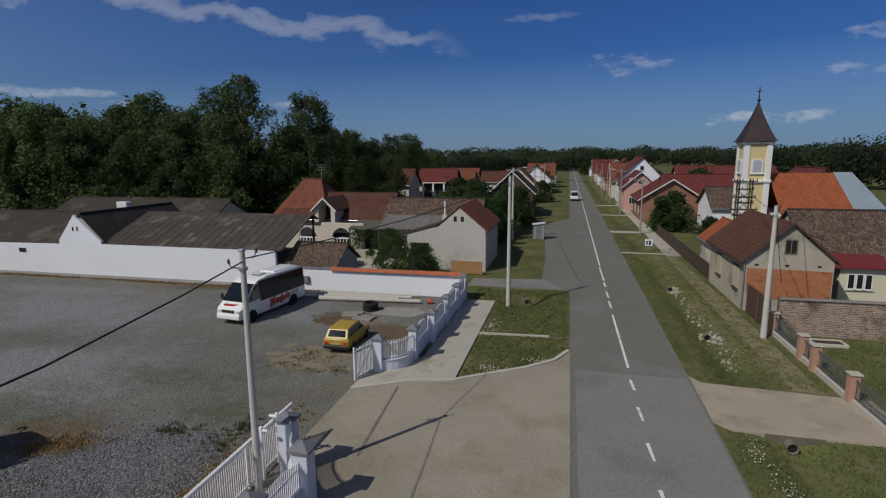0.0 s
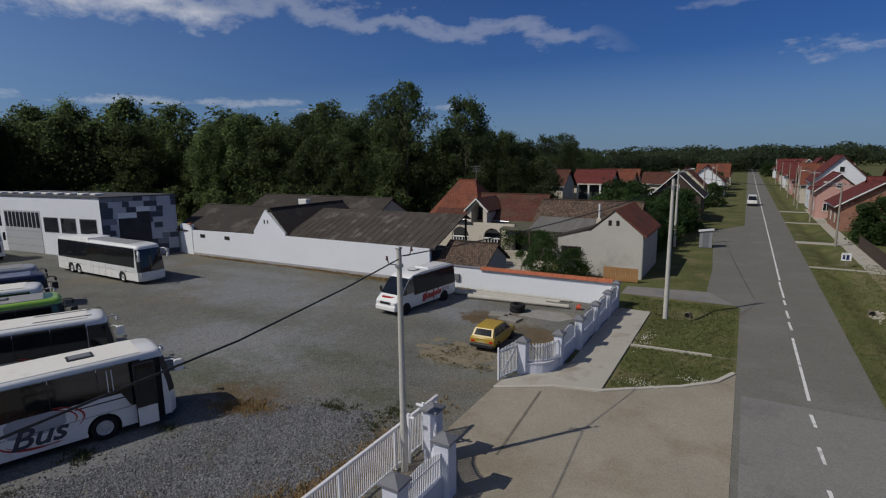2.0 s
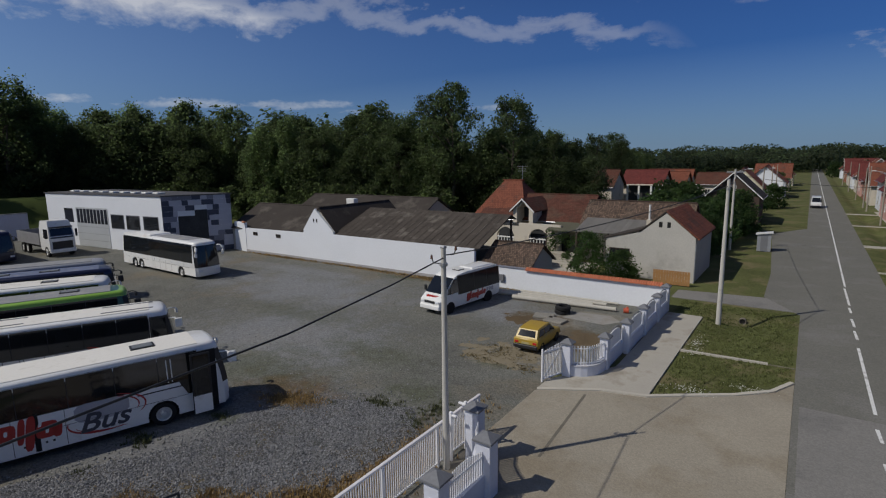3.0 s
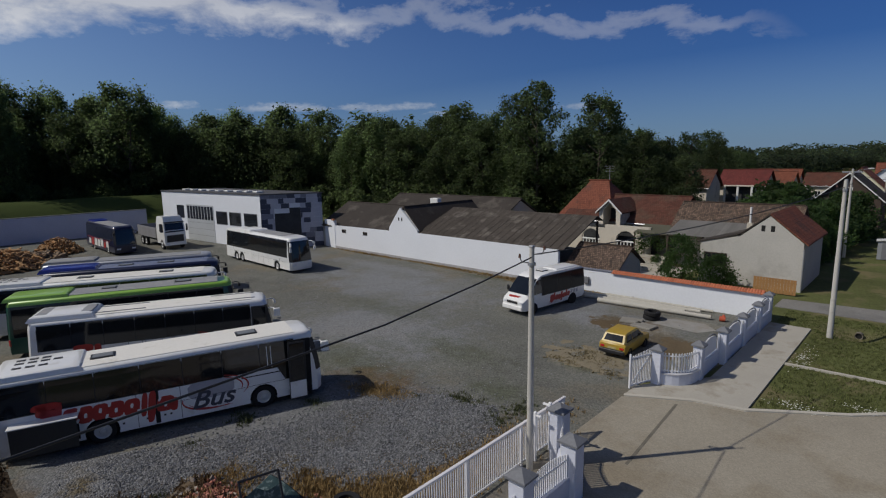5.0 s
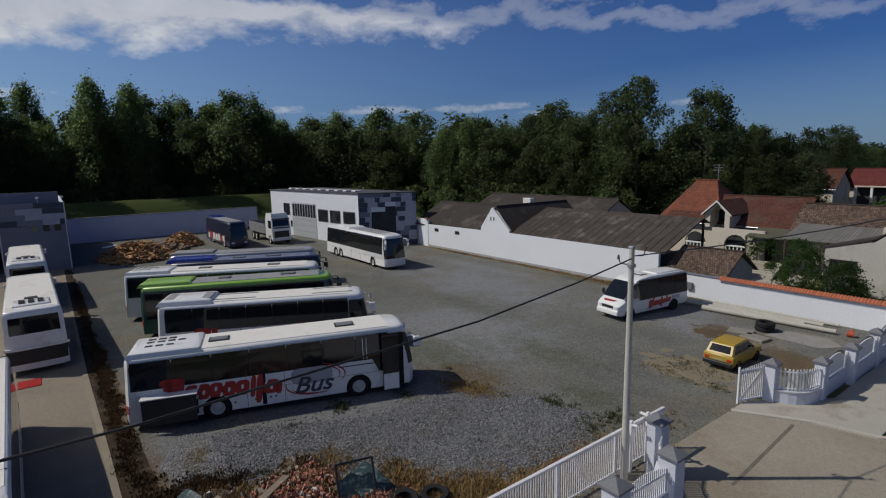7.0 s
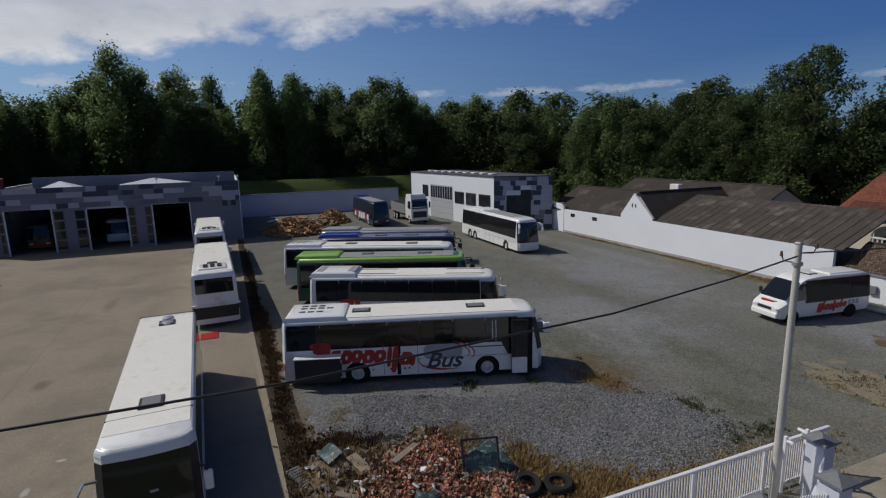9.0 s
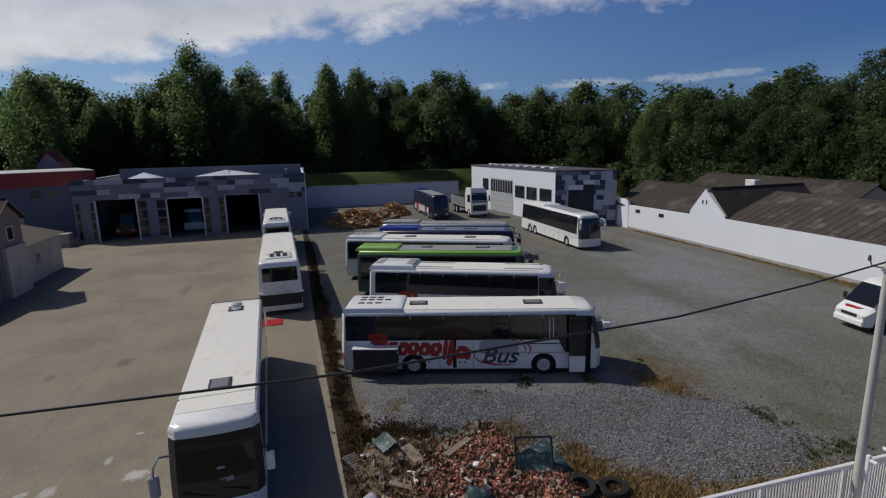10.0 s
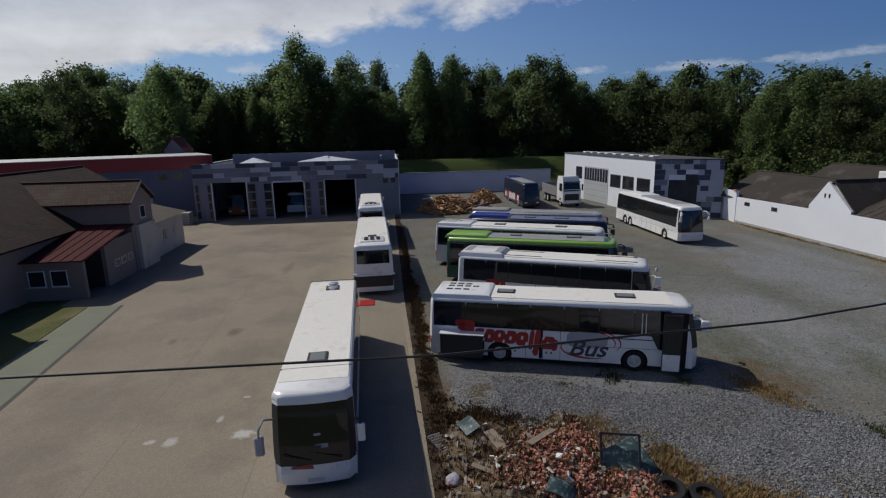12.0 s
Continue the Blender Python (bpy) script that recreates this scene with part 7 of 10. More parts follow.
# cement-rendered gable house beside the side drive
t = thing("gable_house", pose(-15.4, 50.0, 0), "grey rendered house with a stepped gable and red tiled roof", "house")
part("wall", Mesh().prism([(0.0, -0.1), (7.8, -0.1), (7.8, 3.95), (5.3, 6.05), (3.2, 4.25), (0.0, 3.45)], 0, 9, axis="y"), GREYREND, t)
r = Mesh()
r.add([(5.3, -0.06, 6.13), (8.1, -0.06, 3.78), (8.1, 9.3, 3.78), (5.3, 9.3, 6.13), (5.3, -0.06, 6.27), (8.1, -0.06, 3.92), (8.1, 9.3, 3.92), (5.3, 9.3, 6.27)], [(0, 1, 2, 3), (4, 5, 6, 7), (0, 1, 5, 4), (1, 2, 6, 5), (2, 3, 7, 6), (3, 0, 4, 7)])
part("roof", r, RED, t, slope=True)
r = Mesh()
r.add([(5.3, -0.06, 6.13), (3.0, -0.06, 4.2), (3.0, 9.3, 4.2), (5.3, 9.3, 6.13), (5.3, -0.06, 6.27), (3.0, -0.06, 4.34), (3.0, 9.3, 4.34), (5.3, 9.3, 6.27)], [(0, 1, 2, 3), (4, 5, 6, 7), (0, 1, 5, 4), (1, 2, 6, 5), (2, 3, 7, 6), (3, 0, 4, 7)])
part("roof", r, ETERNIT, t)
r = Mesh()
r.add([(3.2, -0.06, 4.35), (-0.3, -0.06, 3.36), (-0.3, 9.3, 3.36), (3.2, 9.3, 4.35), (3.2, -0.06, 4.47), (-0.3, -0.06, 3.48), (-0.3, 9.3, 3.48), (3.2, 9.3, 4.47)], [(0, 1, 2, 3), (4, 5, 6, 7), (0, 1, 5, 4), (1, 2, 6, 5), (2, 3, 7, 6), (3, 0, 4, 7)])
part("low_roof", r, ETERNIT, t)
for x in (4.85, 5.55):
    part("attic_vent", Mesh().box(x - 0.15, -0.015, 4.75, x + 0.15, 0.05, 5.25, 0.01), UNDER, t)
window(t, "y-", 1.3, 1.4, 1.9, 1.2, 0, frame=DARKWOOD, mullions=2)
part("downpipe", Mesh().path([(7.85, -0.1, 3.5), (7.85, -0.1, 0.0)], 0.05, 6), STEEL, t)
ck = part("chimney", Mesh().box(3.0, 2.5, 4.1, 3.45, 2.95, 5.1, 0.02), CREAM, t)
part("flue", Mesh().tube((3.22, 2.72, 5.1), (3.22, 2.72, 6.5), 0.1, None, 10), FRAME, ck, smooth=40)
wg = thing("board_fence", pose(-10.6, 48.3, 0), "varnished warm brown board fence at the house corner", "fence")
for k in range(14):
    part("board", Mesh().box(k * 0.215, 0, 0.02, k * 0.215 + 0.20, 0.03, 1.25, 0.006), WOODWARM, wg)
part("rail", Mesh().box(0, 0.03, 0.9, 3.0, 0.08, 1.0), WOODWARM, wg)

# warehouse with chequered front
A, B, C, D = (-63.7, 33.2), (-60.3, 40.25), (-88.0, 38.5), (-89.5, 30.3)
wh = thing("warehouse", pose(0, 0, 0), "white flat-roofed warehouse with a chequered front", "warehouse")
part("wall", Mesh().prism([A, B, C, D], -0.1, 7.05), WHITE, wh)
part("roof", Mesh().prism([(A[0] + 0.1, A[1] - 0.12), (B[0] + 0.15, B[1] + 0.1), (C[0], C[1] + 0.1), (D[0] - 0.1, D[1] - 0.12)], 7.05, 7.2), mat("dark flat roof edge", (0.07, 0.07, 0.075), 0.8, vary=0.2), wh)
for k in range(9):
    u = 0.15 + k * 0.09
    p = Vector(A).lerp(Vector(D), u) + Vector((0.2, 2.2))
    part("roof_light", Mesh().box(p.x - 0.6, p.y - 0.5, 7.2, p.x + 0.6, p.y + 0.5, 7.42, 0.05), FRAME, wh)


def on_line(P, Q, u0, u1, z0, z1, d0, d1, c=0.0):
    """A box lying along the line P-Q from u0 to u1 metres, from d0 to d1 outside it (to the right of P-Q)."""
    q = math.degrees(math.atan2(Q[1] - P[1], Q[0] - P[0]))
    return Mesh().box(u0, -d1, z0, u1, -d0, z1, c, m=pose(P[0], P[1], 0, 0, 0, q))


sideL = (Vector(A) - Vector(D)).length
for u, w_, m_ in ((sideL - 0.7 - 3.1, 3.0, 0), (sideL - 0.7 - 6.6, 2.8, 0), (sideL - 0.7 - 9.9, 2.8, 0)):
    f = part("window", on_line(D, A, u, u + w_, 2.75, 4.6, -0.02, 0.03), GREYTRIM, wh)
    part("pane", on_line(D, A, u + 0.08, u + w_ - 0.08, 2.83, 4.52, 0.0, 0.045), PANE, f)
dr = part("sectional_door", on_line(D, A, sideL - 18.6, sideL - 11.2, 0.05, 5.3, -0.02, 0.04), mat("grey panel door", (0.42, 0.44, 0.46), 0.5, vary=0.08), wh)
for k in range(9):
    u = sideL - 18.4 + k * 0.8
    part("pane", on_line(D, A, u, u + 0.62, 3.2, 5.1, 0.0, 0.055), PANE, dr)
for z in (0.9, 1.8, 2.7):
    part("seam", on_line(D, A, sideL - 18.6, sideL - 11.2, z, z + 0.03, 0.0, 0.045), GREYTRIM, dr)
part("window", on_line(D, A, sideL - 21.5, sideL - 19.4, 3.2, 5.1, -0.02, 0.03), PANE, wh)
CHECK = [mat("white front panel", (0.42, 0.425, 0.49), 0.5, vary=0.06, scale=1, fine=8, bump=0.03), mat("lilac front panel", (0.19, 0.195, 0.245), 0.5, vary=0.08, scale=1, fine=8, bump=0.03),
         mat("mid grey front panel", (0.15, 0.158, 0.195), 0.5, vary=0.08, scale=1, fine=8, bump=0.03), mat("dark slate front panel", (0.045, 0.052, 0.085), 0.5, vary=0.1, scale=1, fine=8, bump=0.03)]


def chequer(parent, P, Q, z0, z1, rows, seed, holes=(), lo=0.9, hi=2.3, weights=(4, 5, 2, 3), out=0.05):
    """Rows of staggered cladding panels in four tones, leaving the holes (u0, u1, z0, z1) free."""
    rnd = random.Random(seed)
    L = (Vector(Q) - Vector(P)).length
    h = (z1 - z0) / rows
    for r_ in range(rows):
        u, last = 0.0, -1
        while u < L - 0.05:
            w_ = min(rnd.uniform(lo, hi), L - u)
            if L - u - w_ < 0.5:
                w_ = L - u
            k = rnd.choices(range(4), weights)[0]
            k = (k + 1) % 4 if k == last and k == 3 else k
            last = k
            za, zb = z0 + r_ * h, z0 + (r_ + 1) * h
            spans = [(u, u + w_)]
            for a, b, c_, d_ in holes:
                if zb > c_ + 0.01 and za < d_ - 0.01:
                    nxt = []
                    for s0, s1 in spans:
                        if s1 <= a or s0 >= b:
                            nxt.append((s0, s1))
                        else:
                            if s0 < a:
                                nxt.append((s0, a))
                            if s1 > b:
                                nxt.append((b, s1))
                    spans = nxt
            for s0, s1 in spans:
                if s1 - s0 > 0.12:
                    part("panel", on_line(P, Q, s0 + 0.008, s1 - 0.008, za + 0.008, zb - 0.008, 0.0, out + rnd.uniform(0, 0.008)), CHECK[k], parent)
            u += w_


FL = (Vector(B) - Vector(A)).length
chequer(wh, A, B, 0.0, 7.2, 11, 4, holes=((1.7, 5.0, -1, 4.6), (3.6, 5.0, 4.0, 5.3)), lo=0.7, hi=1.6, weights=(4, 2, 0.3, 4))
# flat panels coloured as gateway shade; the wall behind is solid
part("open_gateway", on_line(A, B, 1.7, 5.0, 0, 4.6, -0.1, 0.02), DARKHOLE, wh, "dark open gateway")
part("gateway_upper", on_line(A, B, 3.6, 5.0, 4.6, 5.3, -0.1, 0.02), DARKHOLE, wh)
solid("yard_camera_lamp", Mesh().box(-57.6, 39.75, 3.6, -57.2, 40.1, 3.8, 0.04), mat("orange lamp housing", (0.5, 0.2, 0.1), 0.5), "small lamp housing on the wall end", "lamp")

# bus garage with three open bays
gx = -73.5
gar = thing("bus_garage", pose(0, 0, 0), "bus garage with chequered front and three open bays", "garage")
bays = ((-23.6, -19.2, 5.1), (-15.7, -11.6, 4.9), (-8.8, -4.7, 5.05))
y_prev = -26.0
for k, (a, b, h) in enumerate(bays):
    part("pier", Mesh().box(gx - 0.3, y_prev, -0.1, gx, a, 5.1), CHECK[1], gar)
    part("lintel", Mesh().box(gx - 0.3, a, h, gx, b, 5.1 + 0.01), PALE, gar)
    y_prev = b
part("pier", Mesh().box(gx - 0.3, y_prev, -0.1, gx, 1.4, 5.1), CHECK[1], gar)
part("upper_wall", Mesh().box(gx - 0.3, -26, 5.12, gx, 1.4, 7.55), PALE, gar)
part("side_wall", Mesh().box(-99, 1.1, -0.1, gx - 0.31, 1.4, 7.4), WHITE, gar)
part("side_wall", Mesh().box(-99, -26, -0.1, gx - 0.31, -25.7, 7.4), WHITE, gar)
# back wall coloured dark for the shade deep in the bays
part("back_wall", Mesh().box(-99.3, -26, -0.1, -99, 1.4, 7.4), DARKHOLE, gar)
part("roof", Mesh().box(-99.3, -25.9, 7.0, gx - 0.31, 1.3, 7.2), ETERNIT, gar)
part("rear_parapet", Mesh().box(-81.0, -22.5, 7.2, -80.7, 1.0, 8.55), CHECK[1], gar)
for y0_, y1_ in ((-20.4, -16.6), (-12.8, -4.4)):
    ym = (y0_ + y1_) / 2
    part("skylight", Mesh().loft([[(-78.2, y0_, 7.4), (-74.2, y0_, 7.4), (-74.2, y1_, 7.4), (-78.2, y1_, 7.4)], [(-76.2, ym - 0.05, 8.2), (-76.15, ym - 0.05, 8.2), (-76.15, ym + 0.05, 8.2), (-76.2, ym + 0.05, 8.2)]]), mat("pale skylight sheet", (0.66, 0.68, 0.72), 0.4), gar)
chequer(gar, (gx, -26.0), (gx, 1.4), 5.12, 7.6, 4, 11, lo=1.0, hi=2.8, weights=(4, 5, 3, 3), out=0.06)
for a, b in ((-26.0, -23.6), (-19.2, -15.7), (-11.6, -8.8), (-4.7, -2.9)):
    ym = (a + b) / 2
    for y0_, y1_ in ((a + 0.15, ym - 0.5), (ym + 0.5, b - 0.15)):
        if y1_ - y0_ < 0.35:
            continue
        fr = part("side_light", Mesh().box(gx - 0.02, y0_, 0.3, gx + 0.04, y1_, 4.9, 0.01), CHECK[2], gar)
        for z in (0.4, 1.55, 2.7, 3.85):
            part("pane", Mesh().box(gx + 0.0, y0_ + 0.1, z, gx + 0.05, y1_ - 0.1, z + 0.95), PANE, fr)
for y in (-1.6, -0.55, 0.5):
    window(gar, "x+", y, 4.35, 0.75, 1.0, gx, frame=CHECK[1], mullions=0, sill=False)
for a, b, h in bays:
    for y in (a - 0.12, b - 0.02):
        part("door_jamb", Mesh().box(gx - 0.05, y, 0, gx + 0.07, y + 0.14, h, 0.01), FRAME, gar)
lad = Mesh().path([(gx + 0.12, 1.3, 0), (gx + 0.12, 1.3, 7.6)], 0.05, 6)
part("downpipe", lad, FRAME, gar)
for y in (-8.0, -1.0, 1.2):
    part("roof_lamp", Mesh().tube((gx, y, 7.6), (gx, y, 8.1), 0.03, None, 6).box(gx - 0.1, y - 0.15, 8.05, gx + 0.15, y + 0.15, 8.25, 0.04), FRAME, gar)
stk = thing("slab_stack", pose(-71.8, -27.0, 0), "stack of pale grey slabs by the garage", "stack")
for k in range(5):
    part("slab", Mesh().box(-0.7, -0.9, k * 0.32, 0.7, 0.9, k * 0.32 + 0.27, 0.03), KERB, stk)

# back wall and the red-fascia hall
# the lilac in this white plaster is the blue of shade
solid("wall_back", Mesh().box(-98.4, 1.4, -0.1, -98.05, 30.5, 3.75), mat("shade-tinted white plaster", (0.55, 0.56, 0.66), 0.9, vary=0.08, scale=0.3, fine=6, bump=0.1), "white back wall of the yard, shade blue in its colour", "wall", "structure")
solid("wall_back_coping", Mesh().box(-98.5, 1.4, 3.75, -97.95, 30.5, 3.85, 0.02), GREYTRIM, "thin grey coping of the back wall", "coping", "structure")
hall = thing("workshop_hall", pose(0, 0, 0), "long workshop hall with a red fascia band", "hall")
P0, P1 = (-67.5, -51.0), (-80.0, -25.2)
HL = (Vector(P1) - Vector(P0)).length
# dark lilac base colour holds the bluish shade on this wall
part("wall", on_line(P0, P1, 0, HL, -0.1, 6.9, -12, 0), mat("shade-tinted hall render", (0.13, 0.135, 0.19), 0.9, vary=0.08, scale=0.4), hall)
part("fascia", on_line(P0, P1, -0.3, HL, 6.8, 8.55, -0.4, 0.25, 0.02), mat("red fascia sheet", (0.27, 0.026, 0.024), 0.5, vary=0.1, scale=0.6, fine=8), hall)
part("roof", on_line(P0, P1, -0.5, HL, 8.54, 8.64, -13, 0.3, 0.02), mat("pale roof sheet metal", (0.50, 0.49, 0.47), 0.5, vary=0.12, scale=0.4), hall)
for u in (8, 12, 21.5, 23.3, 26.5):
    f = part("window", on_line(P0, P1, u, u + 1.2, 5.3, 6.4, -0.02, 0.04), GREYTRIM, hall)
    part("pane", on_line(P0, P1, u + 0.08, u + 1.12, 5.38, 6.32, 0.0, 0.05), PANE, f)
part("shutter_door", on_line(P0, P1, 17.2, 20.5, 0, 3.6, -0.02, 0.06), CHECK[0], hall)
# gable shares the hall's colour with its painted shade
house(-96, -36.4, -92, -33.2, 9.1, 11.0, "x", MATS["shade-tinted hall render"], CRIMSON, "small pale dormer gable with a pink-red roof", 0.25, windows=(("x+", 1.6, 7.6, 1.6, 1.0, 1),), name="dormer_house", gutter=False)
solid("roof_pipe", Mesh().tube((-60, -42.5, 3), (-60, -42.5, 8.9), 0.3, 0.25, 10), FRAME, "white round flue pipe behind the roof", "flue", smooth=40)

# house at the edge of the concrete yard
YW = mat("pinkish render", (0.27, 0.215, 0.185), 0.9, vary=0.12, scale=0.5, fine=8, bump=0.1)
house(-60, -39, -35.0, -26.0, 4.2, 8.25, "x", YW, wave_tile("dark brown house tiles", (0.050, 0.026, 0.019), (0.3, 0.26, 0.23), 0.33, 0.24, 0.2, stain=(0.026, 0.018, 0.016), stain_amount=0.3), "yard house with a big brown tiled roof", 0.5, windows=(("x+", 11.6, 1.2, 1.3, 1.3, 1), ("x+", 7, 1.2, 1.3, 1.3, 1)), name="yard_house", gutter=False)
house(-50.6, -33, -46.4, -21.9, 6.0, 7.45, "y", YW, wave_tile("striped brown sheet tiles", (0.075, 0.039, 0.026), (0.25, 0.2, 0.17), 0.42, 0.25, 0.2), "upper wing of the yard house with striped roof", 0.35, barge=GREYTRIM, name="yard_house_wing", windows=(("y+", 1.9, 4.3, 1.0, 1.1, 0),), gutter=False)
# block out of view, added so that its shadow falls on the lawn
house(-34.6, -38, -20, -26.3, 7.8, 10.5, "x", YW, MATS["dark brown house tiles"], "unseen two-storey block added to shade the lawn", 0.5, name="yard_house_end", gutter=False)
po = thing("entrance_porch", pose(0, 0, 0), "enclosed entrance porch with a dark red metal roof", "porch")
part("front_wall", Mesh().box(-39.0, -29.0, -0.1, -38.7, -22.0, 2.75), YW, po)
part("side_wall", Mesh().box(-46.4, -22.3, -0.1, -41.8, -22.0, 3.4), YW, po)
# dark inner wall carries the shade of the entry recess
part("inner_wall", Mesh().box(-42.1, -28.5, -0.1, -41.8, -22.31, 2.8), DARKHOLE, po)
part("roof", Mesh().prism([(-46.4, 4.05), (-38.3, 2.78), (-38.3, 2.86), (-46.4, 4.14)], -29.5, -21.7, axis="y"), mat("dark red metal roof", (0.068, 0.013, 0.015), 0.9, vary=0.12, scale=0.8, fine=8, gloss=0.15), po)
for k in range(11):
    y = -29.2 + k * 0.74
    part("roof_seam", Mesh().prism([(-46.4, 4.14), (-38.3, 2.86), (-38.3, 2.90), (-46.4, 4.18)], y, y + 0.04, axis="y"), mat("dark red metal roof", (0.2, 0.045, 0.05)), po)
for y in (-26.6, -25.2, -23.7):
    window(po, "x+", y, 0.95, 1.15, 1.2, -38.7, mullions=0)
for x in (-45.6, -44.5, -43.4):
    window(po, "y+", x, 1.2, 0.8, 0.6, -22.0, mullions=0, sill=False)
ax_ = thing("annex", pose(0, 0, 0), "low pale annex with a brown hipped roof", "annex")
part("wall", Mesh().box(-58.5, -28, -0.1, -50.3, -22.3, 3.4), CREAM, ax_)
part("roof", Mesh().loft([[(-59, -28.5, 3.4), (-49.9, -28.5, 3.4), (-49.9, -21.9, 3.4), (-59, -21.9, 3.4)], [(-57, -26, 4.5), (-51.5, -26, 4.5), (-51.5, -24.4, 4.5), (-57, -24.4, 4.5)]]), mat("beige brown roof felt", (0.11, 0.09, 0.07), 0.9, vary=0.2), ax_)
window(ax_, "y+", -53.5, 1.3, 1.0, 1.2, -22.3)
part("stair_block", Mesh().box(-50.25, -24.5, -0.1, -47.0, -21.6, 3.9, 0.02), CREAM, ax_)

# right-hand side: old corner house, its long neighbour, the small yellow house
t = thing("corner_house", pose(12.3, 40.9, 0), "old cream house with a bare red brick gable", "house")
w, d, e, rg = 5.5, 9.4, 3.75, 6.2
part("wall", Mesh().prism([(0, -0.1), (w, -0.1), (w, e), (w / 2, rg - 0.1), (0, e)], 0, d, axis="y"), mat("dirty beige render", (0.40, 0.36, 0.29), 0.95, vary=0.12, scale=0.6, fine=8, bump=0.15, dirt=(0.25, 0.22, 0.18), dirt_amount=0.35, dirt_scale=0.5), t)
part("bare_brick", Mesh().prism([(0.12, 1.3), (0.9, 1.0), (2.2, 0.85), (2.6, 1.0), (3.6, 0.95), (5.42, 1.1), (5.42, 2.95), (3.6, 3.0), (0.12, 3.05)], -0.025, 0.0, axis="y"), RAWBRICK, t, "exposed raw red brickwork", slope=True)
r = Mesh()
for s in (0, 1):
    x_e, x_r = (-0.35, w / 2) if s == 0 else (w + 0.35, w / 2)
    lo = [(x_e, -0.2, e - 0.31), (x_e, d + 0.2, e - 0.31), (x_r, d + 0.2, rg), (x_r, -0.2, rg)]
    r.add(lo + [(x, y, z + 0.14) for x, y, z in lo], [(0, 1, 2, 3), (4, 5, 6, 7), (0, 1, 5, 4), (1, 2, 6, 5), (2, 3, 7, 6), (3, 0, 4, 7)])
part("roof", r, MOSSY, t, slope=True)
part("eave_board", Mesh().box(-0.40, -0.2, e - 0.42, -0.33, d + 0.2, e - 0.28), DARKWOOD, t)
for x0_, z0_, x1_, z1_ in ((-0.35, e - 0.36, w / 2, rg - 0.04), (w + 0.35, e - 0.36, w / 2, rg - 0.04)):
    part("verge_board", Mesh().prism([(x0_, z0_), (x1_, z1_), (x1_, z1_ + 0.16), (x0_, z0_ + 0.16)], -0.26, -0.2, axis="y"), DARKWOOD, t)
window(t, "y-", 2.75, 4.1, 0.8, 1.05, 0, frame=mat("weathered brown frame", (0.16, 0.13, 0.10), 0.8), mullions=1, sill=False)
for y in (1.9, 6.4):
    sh = part("shutter", Mesh().box(-0.05, y - 0.55, 1.25, 0.02, y - 0.02, 2.85, 0.01).box(-0.05, y + 0.02, 1.25, 0.02, y + 0.55, 2.85, 0.01), mat("beige shutter paint", (0.45, 0.38, 0.27), 0.8, vary=0.15, scale=2), t, "closed beige shutters")
    part("lintel", Mesh().box(-0.1, y - 0.65, 2.86, 0.02, y + 0.65, 2.96, 0.01), DARKWOOD, sh)
    part("sill", Mesh().box(-0.14, y - 0.65, 1.1, 0.02, y + 0.65, 1.2, 0.01), DARKWOOD, sh)
for x in (0.7, 2.6, 4.6):
    part("vent_hole", Mesh().box(x - 0.12, -0.03, 3.25, x + 0.12, 0.0, 3.36), UNDER, t)
part("downpipe", Mesh().path([(-0.08, -0.08, e - 0.3), (-0.08, -0.08, 0)], 0.05, 6), STEEL, t)
house(17.9, 45.7, 36, 53.5, 3.5, 6.3, "x", CREAM, BROWN, "long low house with an old brown tiled roof", 0.3, windows=(("y-", 9, 1.2, 1.2, 1.3, 1),), name="long_house")
t = thing("yellow_annex", pose(19.2, 43.2, 0), "small pale yellow annex with a dark red lean-to roof", "annex")
part("wall", Mesh().box(0, 0, -0.1, 3.2, 2.48, 2.9), YELLOWREND, t)
part("roof", Mesh().prism([(-0.35, 2.88), (2.4, 3.45), (2.4, 3.53), (-0.35, 2.96)], -1.5, 3.5, axis="x"), mat("dark red sheet roof", (0.16, 0.025, 0.025), 0.6, vary=0.15), t)
for u_ in (0.75, 1.3, 1.85):
    window(t, "y-", u_, 1.3, 0.5, 1.15, 0, mullions=0)
house(23.6, 42.6, 29, 45.6, 2.8, 3.5, "x", YELLOWREND, CRIMSON, "pale rendered annex with red roof", 0.3, windows=(("y-", 0.9, 0.9, 1.0, 1.3, 1),), name="annex")
house(12.7, 51.2, 16.2, 55.5, 3.3, 4.9, "y", CREAM, ORANGE, "small house part with bright orange tiles", 0.3, name="annex")

# church
ch = thing("church", pose(0, 0, 0), "small yellow and white church with orange tiled nave", "church")
CHY = mat("church yellow render", (0.60, 0.50, 0.26), 0.85, vary=0.06, scale=0.5, fine=8, bump=0.08)
part("nave_wall", Mesh().box(20.1, 57.2, -0.1, 28.9, 66.6, 5.0), FRAME, ch)
nv = Mesh()
th = 0.15
for lo in ([(20.0, 56.8, 4.8), (29.2, 56.8, 4.8), (27.5, 61.9, 8.9), (20.0, 61.9, 8.9)], [(20.0, 67.0, 4.8), (29.2, 67.0, 4.8), (27.5, 61.9, 8.9), (20.0, 61.9, 8.9)]):
    nv.add(lo + [(x, y, z + th) for x, y, z in lo], [(0, 1, 2, 3), (4, 5, 6, 7), (0, 1, 5, 4), (1, 2, 6, 5), (2, 3, 7, 6), (3, 0, 4, 7)])
part("nave_roof", nv, ORANGE, ch, slope=True)
lo = [(29.25, 56.75, 4.8), (29.25, 67.05, 4.8), (27.5, 61.9, 8.95)]
